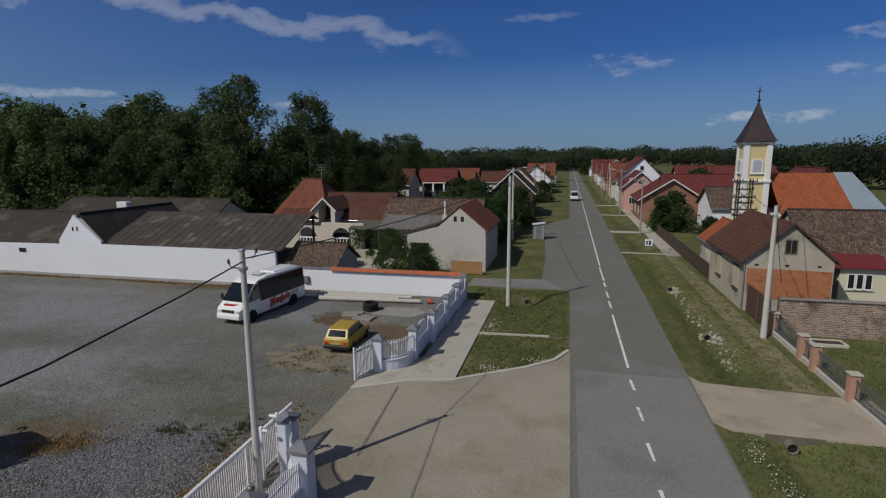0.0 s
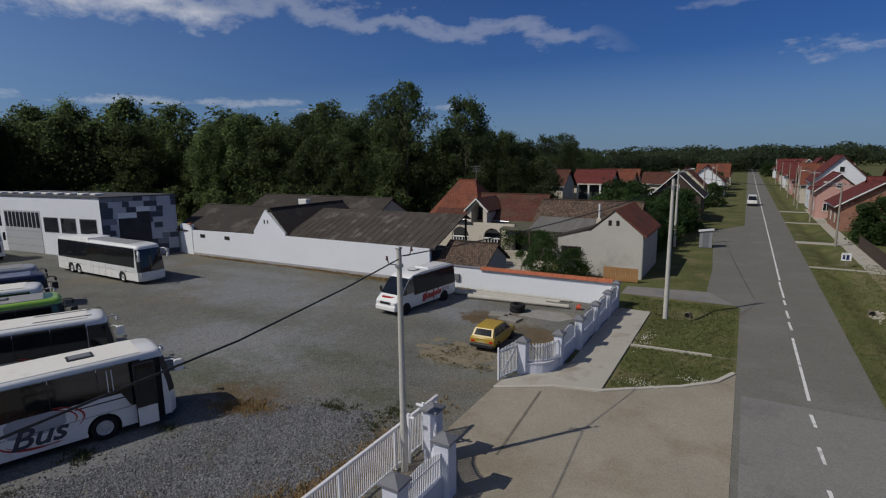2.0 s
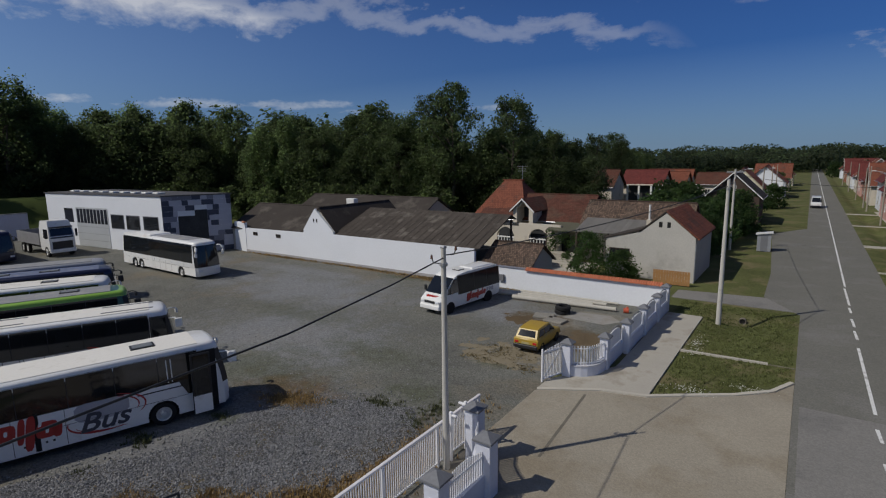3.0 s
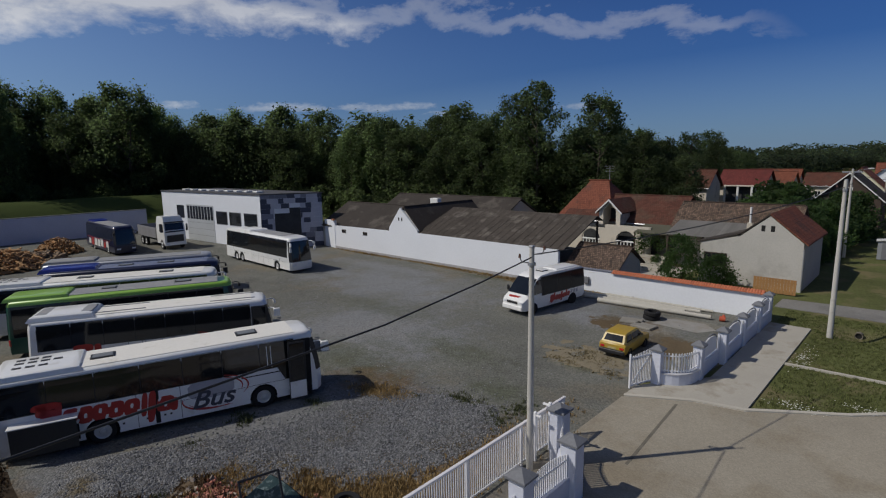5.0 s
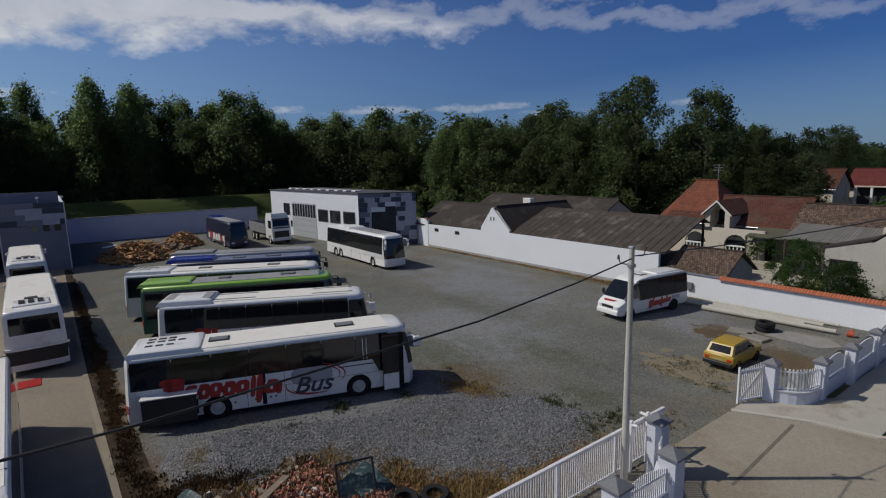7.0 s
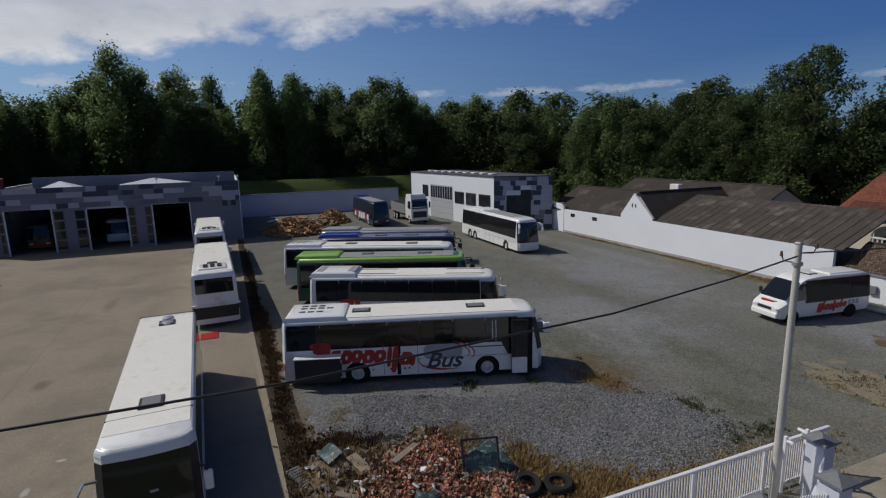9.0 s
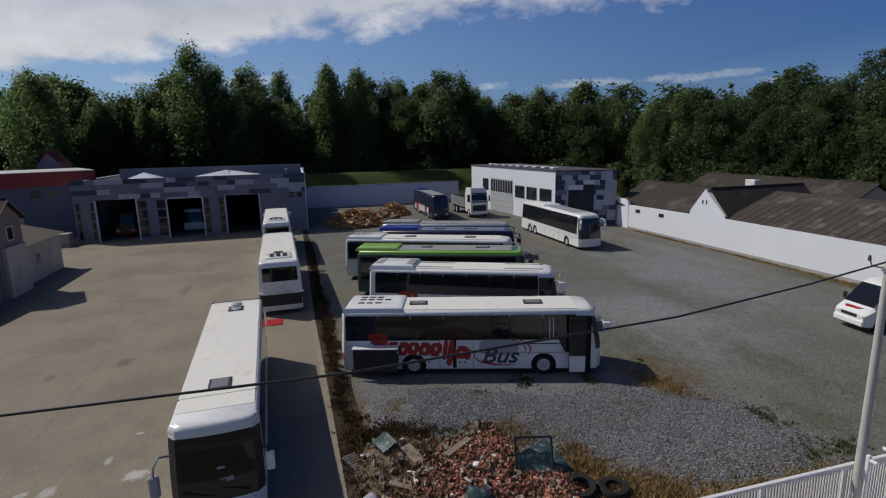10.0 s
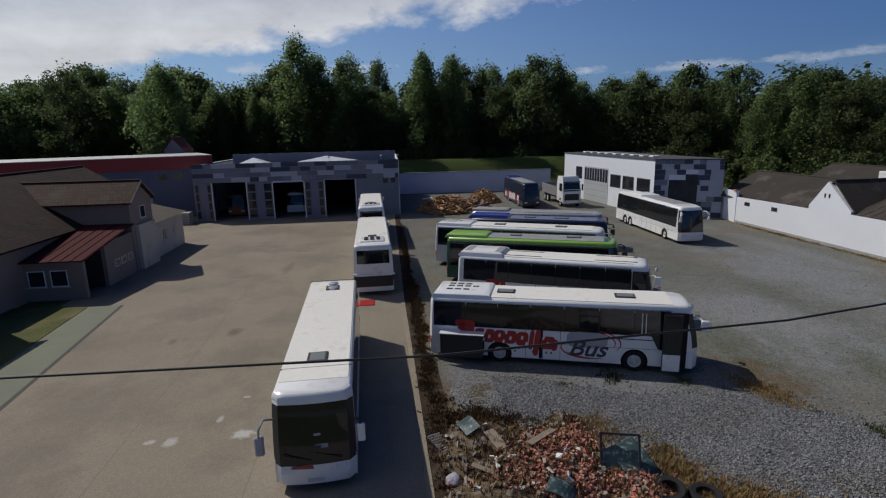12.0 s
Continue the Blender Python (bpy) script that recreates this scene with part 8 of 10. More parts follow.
part("hip_roof", Mesh().add(lo + [(x, y, z + 0.16) for x, y, z in lo], [(0, 1, 2), (3, 4, 5), (0, 1, 4, 3), (1, 2, 5, 4), (2, 0, 3, 5)]), mat("blue-grey sheet roof", (0.30, 0.37, 0.42), 0.5, metal=0.3, vary=0.1), ch)
part("hip_flashing", Mesh().add([(26.3, 56.72, 4.97), (29.3, 56.72, 4.97), (27.55, 61.9, 9.08), (25.9, 61.9, 9.08), (26.3, 56.72, 5.0), (29.3, 56.72, 5.0), (27.55, 61.9, 9.12), (25.9, 61.9, 9.12)], [(0, 1, 2, 3), (4, 5, 6, 7), (0, 1, 5, 4), (1, 2, 6, 5), (2, 3, 7, 6), (3, 0, 4, 7)]), mat("blue-grey sheet roof", (0.3, 0.37, 0.42)), ch)
part("cornice", Mesh().box(20.0, 56.95, 4.6, 29.1, 57.2, 4.85, 0.03), FRAME, ch)
tx0, ty0, tx1, ty1 = 17.22, 60.3, 19.62, 62.7
tw = part("tower", Mesh().box(tx0, ty0, -0.1, tx1, ty1, 12.1), CHY, ch)
for x, y in ((tx0, ty0), (tx1, ty0), (tx0, ty1), (tx1, ty1)):
    part("pilaster", Mesh().box(x - 0.1 if x == tx0 else x - 0.45, y - 0.1 if y == ty0 else y - 0.45, -0.1, x + 0.45 if x == tx0 else x + 0.1, y + 0.45 if y == ty0 else y + 0.1, 12.0, 0.03), FRAME, tw)
for z in (8.1, 11.95):
    part("moulding", Mesh().box(tx0 - 0.22, ty0 - 0.22, z, tx1 + 0.22, ty1 + 0.22, z + 0.3, 0.06), FRAME, tw)
for face, c_, pl in (("y-", (tx0 + tx1) / 2, ty0), ("x-", (ty0 + ty1) / 2, tx0)):
    ax0 = "y" if face[0] == "y" else "x"
    for name_, w_, z0_, h_, d_, ma_ in (("niche_frame", 0.56, 9.05, 1.15, 0.10, FRAME), ("louvre", 0.40, 9.17, 1.02, 0.13, mat("pale grey louvre", (0.40, 0.42, 0.45), 0.7, vary=0.12))):
        a = [(c_ - w_, z0_)] + [(c_ - w_ * math.cos(math.pi * k / 8), z0_ + h_ + 0.28 * w_ / 0.56 * math.sin(math.pi * k / 8)) for k in range(9)] + [(c_ + w_, z0_)]
        part(name_, Mesh().prism(a, pl - d_, pl + 0.02, axis=ax0), ma_, tw)
    part("sill", Mesh().box(*((c_ - 0.65, pl - 0.16, 8.95, c_ + 0.65, pl + 0.02, 9.06) if ax0 == "y" else (pl - 0.16, c_ - 0.65, 8.95, pl + 0.02, c_ + 0.65, 9.06)), 0.02), FRAME, tw)
mx_, my_ = (tx0 + tx1) / 2, (ty0 + ty1) / 2
rings = []
for s, z in ((1.64, 12.24), (1.40, 12.5), (1.06, 13.25), (0.70, 14.15), (0.36, 15.1), (0.05, 16.15)):
    rings.append([(mx_ - s, my_ - s, z), (mx_ + s, my_ - s, z), (mx_ + s, my_ + s, z), (mx_ - s, my_ + s, z)])
sp = part("spire", Mesh().loft(rings), mat("dark brown spire sheet", (0.036, 0.020, 0.020), 0.6, vary=0.15, scale=1, fine=8), tw)
part("spire_ball", Mesh().loft([[(mx_ + q * math.cos(k * 0.785), my_ + q * math.sin(k * 0.785), 16.25 + z) for k in range(8)] for q, z in ((0.05, -0.1), (0.17, 0.05), (0.17, 0.15), (0.05, 0.3))]), BLACK, sp, smooth=60)
part("cross", Mesh().box(mx_ - 0.04, my_ - 0.04, 16.55, mx_ + 0.04, my_ + 0.04, 17.6).box(mx_ - 0.2, my_ - 0.03, 17.15, mx_ + 0.2, my_ + 0.03, 17.22), BLACK, sp)
house(24, 70, 33, 78, 5.0, 9.2, "y", mat("pale blue gable", (0.45, 0.52, 0.58), 0.8), CRIMSON, "pale blue gabled house behind the church", 0.3)

# steel roof frame carrying cables
fr = thing("cable_gantry", pose(15.1, 52.3, 0), "dark steel lattice gantry carrying cables", "gantry")
IRON = mat("dark iron", (0.035, 0.03, 0.03), 0.7, vary=0.2)
for x in (-0.5, 0.55):
    for y in (-0.35, 0.35):
        part("post", Mesh().box(x - 0.05, y - 0.05, 3.0, x + 0.05, y + 0.05, 8.8), IRON, fr)
for z, w_ in ((5.6, 0.9), (6.1, 1.15), (6.7, 0.8), (7.2, 0.95), (7.9, 0.75), (8.6, 1.0)):
    part("crossbar", Mesh().box(-w_, -0.4, z - 0.04, w_ * 0.9, -0.3, z + 0.04).box(-w_ * 0.8, 0.3, z - 0.04, w_, 0.4, z + 0.04), IRON, fr)
    for x in (-w_ + 0.08, -0.25, 0.3, w_ - 0.12):
        part("insulator", Mesh().tube((x, -0.35, z), (x, -0.35, z + 0.25), 0.06, 0.04, 6), mat("brown porcelain", (0.12, 0.06, 0.04), 0.25), fr)
for z0_, z1_ in ((5.0, 6.2), (6.2, 7.0), (7.0, 7.8)):
    part("diagonal", Mesh().tube((-0.5, -0.35, z0_), (0.55, -0.35, z1_), 0.03, None, 6).tube((0.55, 0.35, z0_), (-0.5, 0.35, z1_), 0.03, None, 6), IRON, fr)

# further houses along the road
house(12.0, 95, 21.6, 106, 3.8, 6.9, "y", BRICK, CRIMSON, "brick house with a dark red gabled roof", 0.6, windows=(("y-", 3.0, 1.0, 1.1, 1.3, 1), ("y-", 6.8, 1.0, 1.1, 1.3, 1), ("x-", 3, 1.0, 1.1, 1.4, 1), ("x-", 7.5, 1.0, 1.1, 1.4, 1)), barge=FRAME)
house(16.5, 99, 31, 107, 4.2, 7.4, "x", BRICK, CRIMSON, "rear range with a dark red roof", 0.5, hip=(0, 3.5))
house(20.5, 84, 33, 93, 3.4, 6.0, "x", WHITE, BROWN, "white house with an old brown roof", 0.4, windows=(("y-", 3, 1.1, 1.2, 1.3, 1),))
house(10.9, 113, 17.2, 124, 4.9, 7.6, "y", PINK, CRIMSON, "pink house with a red gabled roof", 0.5, windows=(("y-", 3.1, 5.2, 0.8, 0.9, 0), ("y-", 1.6, 1.2, 1.1, 1.4, 1), ("y-", 4.6, 1.2, 1.1, 1.4, 1), ("x-", 3, 1.2, 1.1, 1.4, 1), ("x-", 7, 1.2, 1.1, 1.4, 1)), barge=FRAME)
house(11.5, 128, 20.5, 140, 6.0, 10.6, "y", WHITE, CRIMSON, "tall white gabled house with a red roof", 0.5, windows=(("y-", 4.5, 7.5, 0.9, 1.1, 0), ("x-", 3, 1.2, 1.2, 1.4, 1), ("x-", 8, 1.2, 1.2, 1.4, 1)))
house(24, 128, 44, 138, 5.2, 8.4, "x", CREAM, CRIMSON, "long house with a bright red roof", 0.5)
for k, (y, hh, rr, wl_, tl) in enumerate(((146, 4.5, 8.8, CREAM, RED), (160, 5.0, 10.0, BRICK, CRIMSON), (176, 4.2, 8.4, PINK, CRIMSON), (192, 5.0, 9.4, CREAM, RED), (212, 4.2, 8.5, WHITE, CRIMSON), (236, 4.5, 9, CREAM, RED), (262, 4.5, 9, BRICK, CRIMSON), (300, 4.5, 9, WHITE, RED))):
    house(11, y, 20.5, y + 10, hh, rr, "y" if k % 2 else "x", wl_, tl, "village house with red tiled roof by the road", 0.5, windows=(("x-", 3, 1.2, 1.2, 1.4, 1), ("x-", 7, 1.2, 1.2, 1.4, 1), ("y-", 3, 1.2, 1.2, 1.4, 1)), group="houses along the road", barge=FRAME if k % 3 == 0 else None)
for x, y, lx, ly, hh, rr, ax, wl_, tl in ((-46, 118, 7, 9, 4.2, 8.8, "x", WHITE, BROWN), (-36.6, 104, 5.0, 8, 5.5, 8.4, "x", CREAM, MOSSY), (-32.4, 114, 7.8, 8, 5.5, 8.15, "x", CREAM, CRIMSON), (-29.8, 140, 4.8, 8, 4.6, 7.1, "x", CREAM, RED), (-24.0, 150, 9, 8, 4.0, 6.6, "x", CREAM, MOSSY), (-38, 152, 12, 8, 4.2, 7.4, "x", CREAM, RED), (-16, 132, 8, 9, 4.2, 8.2, "y", YELLOWREND, RED), (-14, 160, 9, 10, 4.2, 8.2, "y", WHITE, RED), (-14, 190, 9, 10, 4.2, 8.2, "x", CREAM, RED), (-14, 225, 9, 10, 4.2, 8.2, "y", CREAM, RED)):
    house(x, y, x + lx, y + ly, hh, rr, ax, wl_, tl, "village house with a tiled roof among gardens", 0.5, windows=(("y-", lx * 0.3, 1.2, 1.2, 1.4, 1), ("y-", lx * 0.7, 1.2, 1.2, 1.4, 1), ("x+", ly * 0.3, 1.2, 1.2, 1.4, 1), ("x+", ly * 0.7, 1.2, 1.2, 1.4, 1)), group="houses across the gardens")
house(-13.8, 97, -6.2, 106, 4.6, 8.2, "y", DARKWOOD, ETERNIT, "dark gabled house with broad white bargeboards", 0.5, windows=(("y-", 3.8, 5.2, 0.9, 1.0, 0),), barge=FRAME)
vp = thing("veranda", pose(-31.2, 112.6, 0), "white columned veranda of a village house", "veranda")
part("deep_shade_wall", Mesh().box(0, 1.2, 0, 5.2, 1.35, 5.3), DARKHOLE, vp)
part("canopy", Mesh().box(-0.2, 0, 5.2, 5.4, 1.4, 5.4, 0.02), CREAM, vp)
for x in (0.2, 2.5, 4.9):
    part("column", Mesh().box(x - 0.18, 0.05, 0, x + 0.18, 0.4, 5.2, 0.02), FRAME, vp)
bf = thing("board_fence", pose(12.3, 50.5, 0), "dark weathered board fence along the gardens", "fence")
for k in range(150):
    ob = part("board", BOARD, None, bf) if k else part("board", Mesh().box(-0.015, 0, 0, 0.015, 0.17, 1.45, 0.004), DARKWOOD, bf)
    BOARD = ob.data
    ob.location = (0, k * 0.19, 0)
for z in (0.35, 1.15):
    part("rail", Mesh().box(0.015, 0, z, 0.06, 28.5, z + 0.08), DARKWOOD, bf)


# ---- trees ----
def leaf_mat(name, col, vary=0.15):
    ma = mat(name, col, 0.75, vary=0.3, scale=0.25, fine=3, bump=0.0, per_island=vary, per_object=0.22, gloss=0.2)
    nt, bs = nodes_of(ma)
    out = nt.nodes["Material Output"]
    tr, mx = nt.nodes.new("ShaderNodeBsdfTranslucent"), nt.nodes.new("ShaderNodeMixShader")
    mx.inputs[0].default_value = 0.62
    br = nt.nodes.new("ShaderNodeMix")                       # light through a leaf is brighter and yellower
    br.data_type, br.blend_type = "RGBA", "MULTIPLY"
    br.inputs["Factor"].default_value = 1.0
    br.inputs["B"].default_value = (2.4, 2.7, 2.2, 1)
    nt.links.new(bs.inputs["Base Color"].links[0].from_socket, br.inputs["A"])
    nt.links.new(br.outputs["Result"], tr.inputs[0])
    nt.links.new(bs.outputs[0], mx.inputs[1])
    nt.links.new(tr.outputs[0], mx.inputs[2])
    nt.links.new(mx.outputs[0], out.inputs[0])
    return ma


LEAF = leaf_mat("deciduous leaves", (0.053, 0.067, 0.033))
# yellowish poplars, also made paler than LEAF to lift backlit trees
LEAF2 = leaf_mat("yellowish poplar leaves, backlight lift", (0.074, 0.095, 0.045))
LEAF3 = leaf_mat("undergrowth leaves", (0.066, 0.082, 0.038))
BUSHLEAF = leaf_mat("garden bush leaves", (0.045, 0.071, 0.026))
BARK = mat("grey bark", (0.10, 0.085, 0.065), 0.95, vary=0.3, scale=2, fine=14, bump=0.6, gloss=0.1)


def crown_mesh(seed, limbs, leaves, size, squash=0.85, small=False):
    """Leaves round the ends of the limbs: many small folded leaves in ragged clumps, with gaps between them."""
    rnd = random.Random(seed)
    v, f = [], []
    for c, br in limbs:
        for _ in range(leaves):
            d = Vector((rnd.gauss(0, 1), rnd.gauss(0, 1), rnd.gauss(0, 1))).normalized()
            p = c + Vector((d.x, d.y, d.z * squash)) * br * (0.35 + 0.75 * rnd.random() ** 0.5) * (rnd.uniform(1.15, 1.7) if rnd.random() < 0.22 else 1)
            nrm = (d * 0.55 + Vector((rnd.gauss(0, 0.7), rnd.gauss(0, 0.7), rnd.gauss(0, 0.7) + 0.4))).normalized()
            e = nrm.orthogonal().normalized()
            e.rotate(Matrix.Rotation(rnd.random() * 6.28, 3, nrm))
            g = nrm.cross(e)
            s = size * rnd.uniform(0.55, 1.35)
            k = len(v)
            if small:
                v += [tuple(p + e * s), tuple(p - e * s * 0.7 + g * s * 0.75), tuple(p - e * s * 0.7 - g * s * 0.75)]
                f.append((k, k + 1, k + 2))
                continue
            v += [tuple(p + e * s), tuple(p + g * s * 0.6 + nrm * s * 0.18), tuple(p - e * s * 0.9), tuple(p - g * s * 0.6 + nrm * s * 0.12)]
            f += [(k, k + 1, k + 2), (k, k + 2, k + 3)]
    me = bpy.data.meshes.new("crown")
    me.from_pydata(v, [], f)
    return me


def make_tree(seed, height, width, base, blobs, leaves, size, r, leaf=None, shape="oval", label="tall dark green deciduous tree in the wood", name="tree", group="trees of the wood", clump=1.0, upright=0.85):
    """A trunk, limbs to a third of the clumps, and a crown of many small ragged clumps of leaves."""
    rnd = random.Random(seed)
    t = thing(name, pose(0, 0, -60), label, "tree" if name == "tree" else "bush", group)
    limbs = []
    bulge = [rnd.uniform(0.72, 1.12) for _ in range(7)]
    for k in range(blobs):
        h = (k + rnd.random()) / blobs
        if shape == "oval":
            env = math.sin(math.pi * (0.14 + 0.80 * h)) ** 0.6
        elif shape == "poplar":
            env = (1 - h) ** 0.36 * min(1.0, 0.4 + h * 3)
        else:
            env = math.sqrt(max(0.03, 1 - h * h)) * min(1.0, 0.6 + h * 3)
        a = rnd.random() * 6.28318
        env *= bulge[int(a / 6.2832 * 6.99)] * (1 + 0.18 * math.sin(h * 9 + seed + 3 * math.sin(a)))
        q = env * width / 2 * (0.2 + 0.8 * math.sqrt(rnd.random()))
        limbs.append((Vector((q * math.cos(a), q * math.sin(a), base + (height - base) * (0.03 + 0.95 * h))), width * clump * rnd.uniform(0.085, 0.15) * (0.7 + 0.4 * env)))
    m = Mesh()
    pts = [(rnd.uniform(-0.15, 0.15) * k, rnd.uniform(-0.15, 0.15) * k, height * 0.85 * k / 5 - 0.3) for k in range(6)]
    for k in range(5):
        m.tube(pts[k], pts[k + 1], r * (1 - k * 0.18), r * (1 - (k + 1) * 0.18), 7, caps=False)
    for c, br in limbs[::4]:
        z0 = max(base * 0.5, c.z - Vector((c.x, c.y)).length * 0.9)
        m.tube((0, 0, min(z0, height * 0.8)), tuple(c), r * 0.3, r * 0.08, 5, caps=False)
    part("trunk", m, BARK, t, smooth=40)
    part("crown", crown_mesh(seed, limbs, leaves, size, upright, small=size > 0.15), leaf or LEAF, t)
    return t


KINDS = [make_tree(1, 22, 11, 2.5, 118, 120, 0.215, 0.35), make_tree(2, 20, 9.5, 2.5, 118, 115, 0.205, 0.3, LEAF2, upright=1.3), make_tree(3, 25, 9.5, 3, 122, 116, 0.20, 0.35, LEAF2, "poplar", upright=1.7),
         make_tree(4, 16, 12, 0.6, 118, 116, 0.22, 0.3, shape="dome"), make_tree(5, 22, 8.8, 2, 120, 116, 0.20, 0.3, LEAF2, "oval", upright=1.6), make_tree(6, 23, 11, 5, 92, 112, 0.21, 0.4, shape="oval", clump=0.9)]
BUSHES = [make_tree(7, 3.0, 3.6, 0.1, 60, 60, 0.09, 0.06, BUSHLEAF, "dome", "dense green garden bush by a house", "bush", "garden bushes"), make_tree(8, 6.0, 6.5, 0.3, 70, 60, 0.2, 0.14, BUSHLEAF, "dome", "leafy green garden tree behind a fence", "tree", "garden trees"),
          make_tree(9, 5.0, 7.5, 0.0, 60, 105, 0.21, 0.1, LEAF3, "dome", "dense green undergrowth at the wood's edge", "bush", "undergrowth")]
rt = random.Random(5)
USED = set()


def plant(kind, x, y, h, wide=1.0, z=-0.1):
    """A copy of a kind of tree, h metres high."""
    base_h = {0: 22, 1: 20, 2: 25, 3: 16, 4: 22, 5: 23, "a": 3.0, "b": 6.0, "c": 5.0}[kind]
    src = KINDS[kind] if isinstance(kind, int) else BUSHES["abc".index(kind)]
    s = h / base_h
    t = src if kind not in USED else copy_thing(src, Matrix.Identity(4))
    USED.add(kind)
    t.matrix_basis = pose(x, y, z, 0, 0, rt.uniform(0, 360)) @ Matrix.Diagonal((s * wide * rt.uniform(0.92, 1.08), s * wide * rt.uniform(0.92, 1.08), s, 1))
    return t


def along(pts, step):
    out = []
    for a, b in zip(pts, pts[1:]):
        a, b = Vector(a), Vector(b)
        n = max(1, round((b - a).length / step))
        d = (b - a).normalized()
        for k in range(n):
            out.append((a.lerp(b, k / n), Vector((-d.y, d.x))))
    return out


# the wood: its edge runs behind the flood bank, then round behind the houses
edge = [(-128, -150), (-127, -60), (-127, 20), (-121, 48), (-100, 66), (-72, 76), (-52, 84)]
for p, n in along(edge, 4.7):
    near = p.y < 45
    zb = 0.0
    for back, h in ((0, 21.0), (8.5, 25.5)) if near else ((0, 18), (8, 21.5)):
        q = p + n * (back + rt.uniform(-2, 2)) + Vector((rt.uniform(-1.5, 1.5), rt.uniform(-2.5, 2.5)))
        # west rows favour paler LEAF2, northern rows darker LEAF, to offset their lighting
        k = rt.choices((0, 1, 2, 3, 4, 5), (3, 5, 2, 2, 4, 2) if near else (5, 1, 1, 2 if back == 0 else 1, 1, 4))[0]
        plant(k, q.x, q.y, h * rt.uniform(0.86, 1.10), 1.05 if k != 2 else 0.95, zb)
for p, n in along(edge, 4.2):
    q = p - n * 4.5 + Vector((rt.uniform(-1.5, 1.5), rt.uniform(-1.5, 1.5)))
    plant("c", q.x, q.y, rt.uniform(4.0, 7.5), 1.0, 0.6 if q.y < 40 else -0.1)
    if rt.random() < 0.5:
        plant(3, q.x + n.x * 4, q.y + n.y * 4, rt.uniform(9, 13), 1.0, 0.0)
# single tall trees that stand out
for k, x, y, h in ((0, -34.7, 92, 14), (3, -31.3, 90, 11), (0, -36.9, 88, 15), (4, -126, -18.5, 31), (4, -128, -16.5, 28), (5, -54, 82, 24.5), (5, -60, 84, 23), (3, -50.5, 86, 13), (0, -48.5, 90, 17), (3, -56, 88, 14), (0, -44, 86, 21.5), (0, -47, 100, 17), (1, -50, 118, 17), (3, -40, 96, 13), (5, -40, 119, 16), (0, -37, 128, 14.5), (5, -45, 150, 17.5), (4, -124, -9, 27), (2, -124, 9, 28), (2, -122, 15, 27), (0, -122, 36, 27), (1, -118, -45, 25), (5, -121, -66, 25)):
    plant(k, x, y, h)
edge2 = [(-46, 96), (-56, 130), (-62, 180), (-60, 260)]
for p, n in along(edge2, 9):
    for back, h in ((0, 14), (8, 17)):
        q = p + n * back + Vector((rt.uniform(-2, 2), rt.uniform(-2, 2)))
        plant(rt.choice((0, 1, 3)), q.x, q.y, h * rt.uniform(0.85, 1.15) * (1.0 if p.y < 140 else 0.8))
# garden trees and bushes
for x, y, h in ((-16.3, 47.9, 4.2), (-13.3, 47.6, 2.9), (-20.2, 52.2, 1.5), (-12.5, 48.9, 1.2), (23.4, 40.4, 2.0), (27.5, 38.8, 1.8)):
    plant("a", x, y, h, 0.82 if h > 3.5 else 1.0)
for x, y, h in ((14.9, 83, 5.6), (13.9, 84.5, 4.0), (19.0, 78.5, 2.6), (19.3, 66, 3.5), (-10.2, 65, 5.2), (-10.5, 69, 5.5), (-11.5, 66.5, 4.5), (-9.5, 74, 5.5), (-9, 80, 6), (-8, 86, 6), (-10, 91, 6), (-12, 72, 6), (-14, 80, 7), (-16, 70, 6), (-18, 90, 7), (-10, 112, 6), (-26, 76, 4.5), (-21, 98, 5), (-39, 97, 7), (-20, 112, 6), (22, 110, 6), (26, 118, 8), (24, 96, 5), (36, 120, 7), (30, 84, 6), (-6, 130, 5), (-8, 178, 6), (22, 150, 7), (24, 180, 7), (-9, 210, 7), (9.5, 320, 7), (34, 62, 7), (40, 70, 9), (44, 60, 8)):
    plant("b", x, y, h, rt.uniform(0.95, 1.2))


LEAF4 = leaf_mat("far woodland leaves", (0.046, 0.058, 0.033))


def far_wood(name, pts, step, h, size, seed, label, leaves=170):
    """A distant wood: clumps of leaf masses with an uneven top, one mesh."""
    rnd = random.Random(seed)
    v, f = [], []
    for p, n in along(pts, step):
        for row in range(2):
            c = p + n * row * step + Vector((rnd.uniform(-1, 1), rnd.uniform(-1, 1))) * step * 0.4
            hh = h * rnd.uniform(0.75, 1.2)
            for _ in range(leaves):
                d = Vector((rnd.gauss(0, 1), rnd.gauss(0, 1), rnd.gauss(0, 1))).normalized()
                q = Vector((c.x, c.y, hh * 0.52)) + Vector((d.x * step * 0.75, d.y * step * 0.75, d.z * hh * 0.48)) * rnd.uniform(0.6, 1.05)
                nrm = (d + Vector((rnd.gauss(0, 0.5), rnd.gauss(0, 0.5), rnd.gauss(0, 0.5) + 0.4))).normalized()
                e = nrm.orthogonal().normalized()
                g = nrm.cross(e)
                s = size * rnd.uniform(0.7, 1.5)
                k = len(v)
                v += [tuple(q + e * s), tuple(q + g * s * 0.7), tuple(q - e * s), tuple(q - g * s * 0.7)]
                f += [(k, k + 1, k + 2), (k, k + 2, k + 3)]
    me = bpy.data.meshes.new(name)
    me.from_pydata(v, [], f)
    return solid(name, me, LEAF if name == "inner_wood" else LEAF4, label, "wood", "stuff")


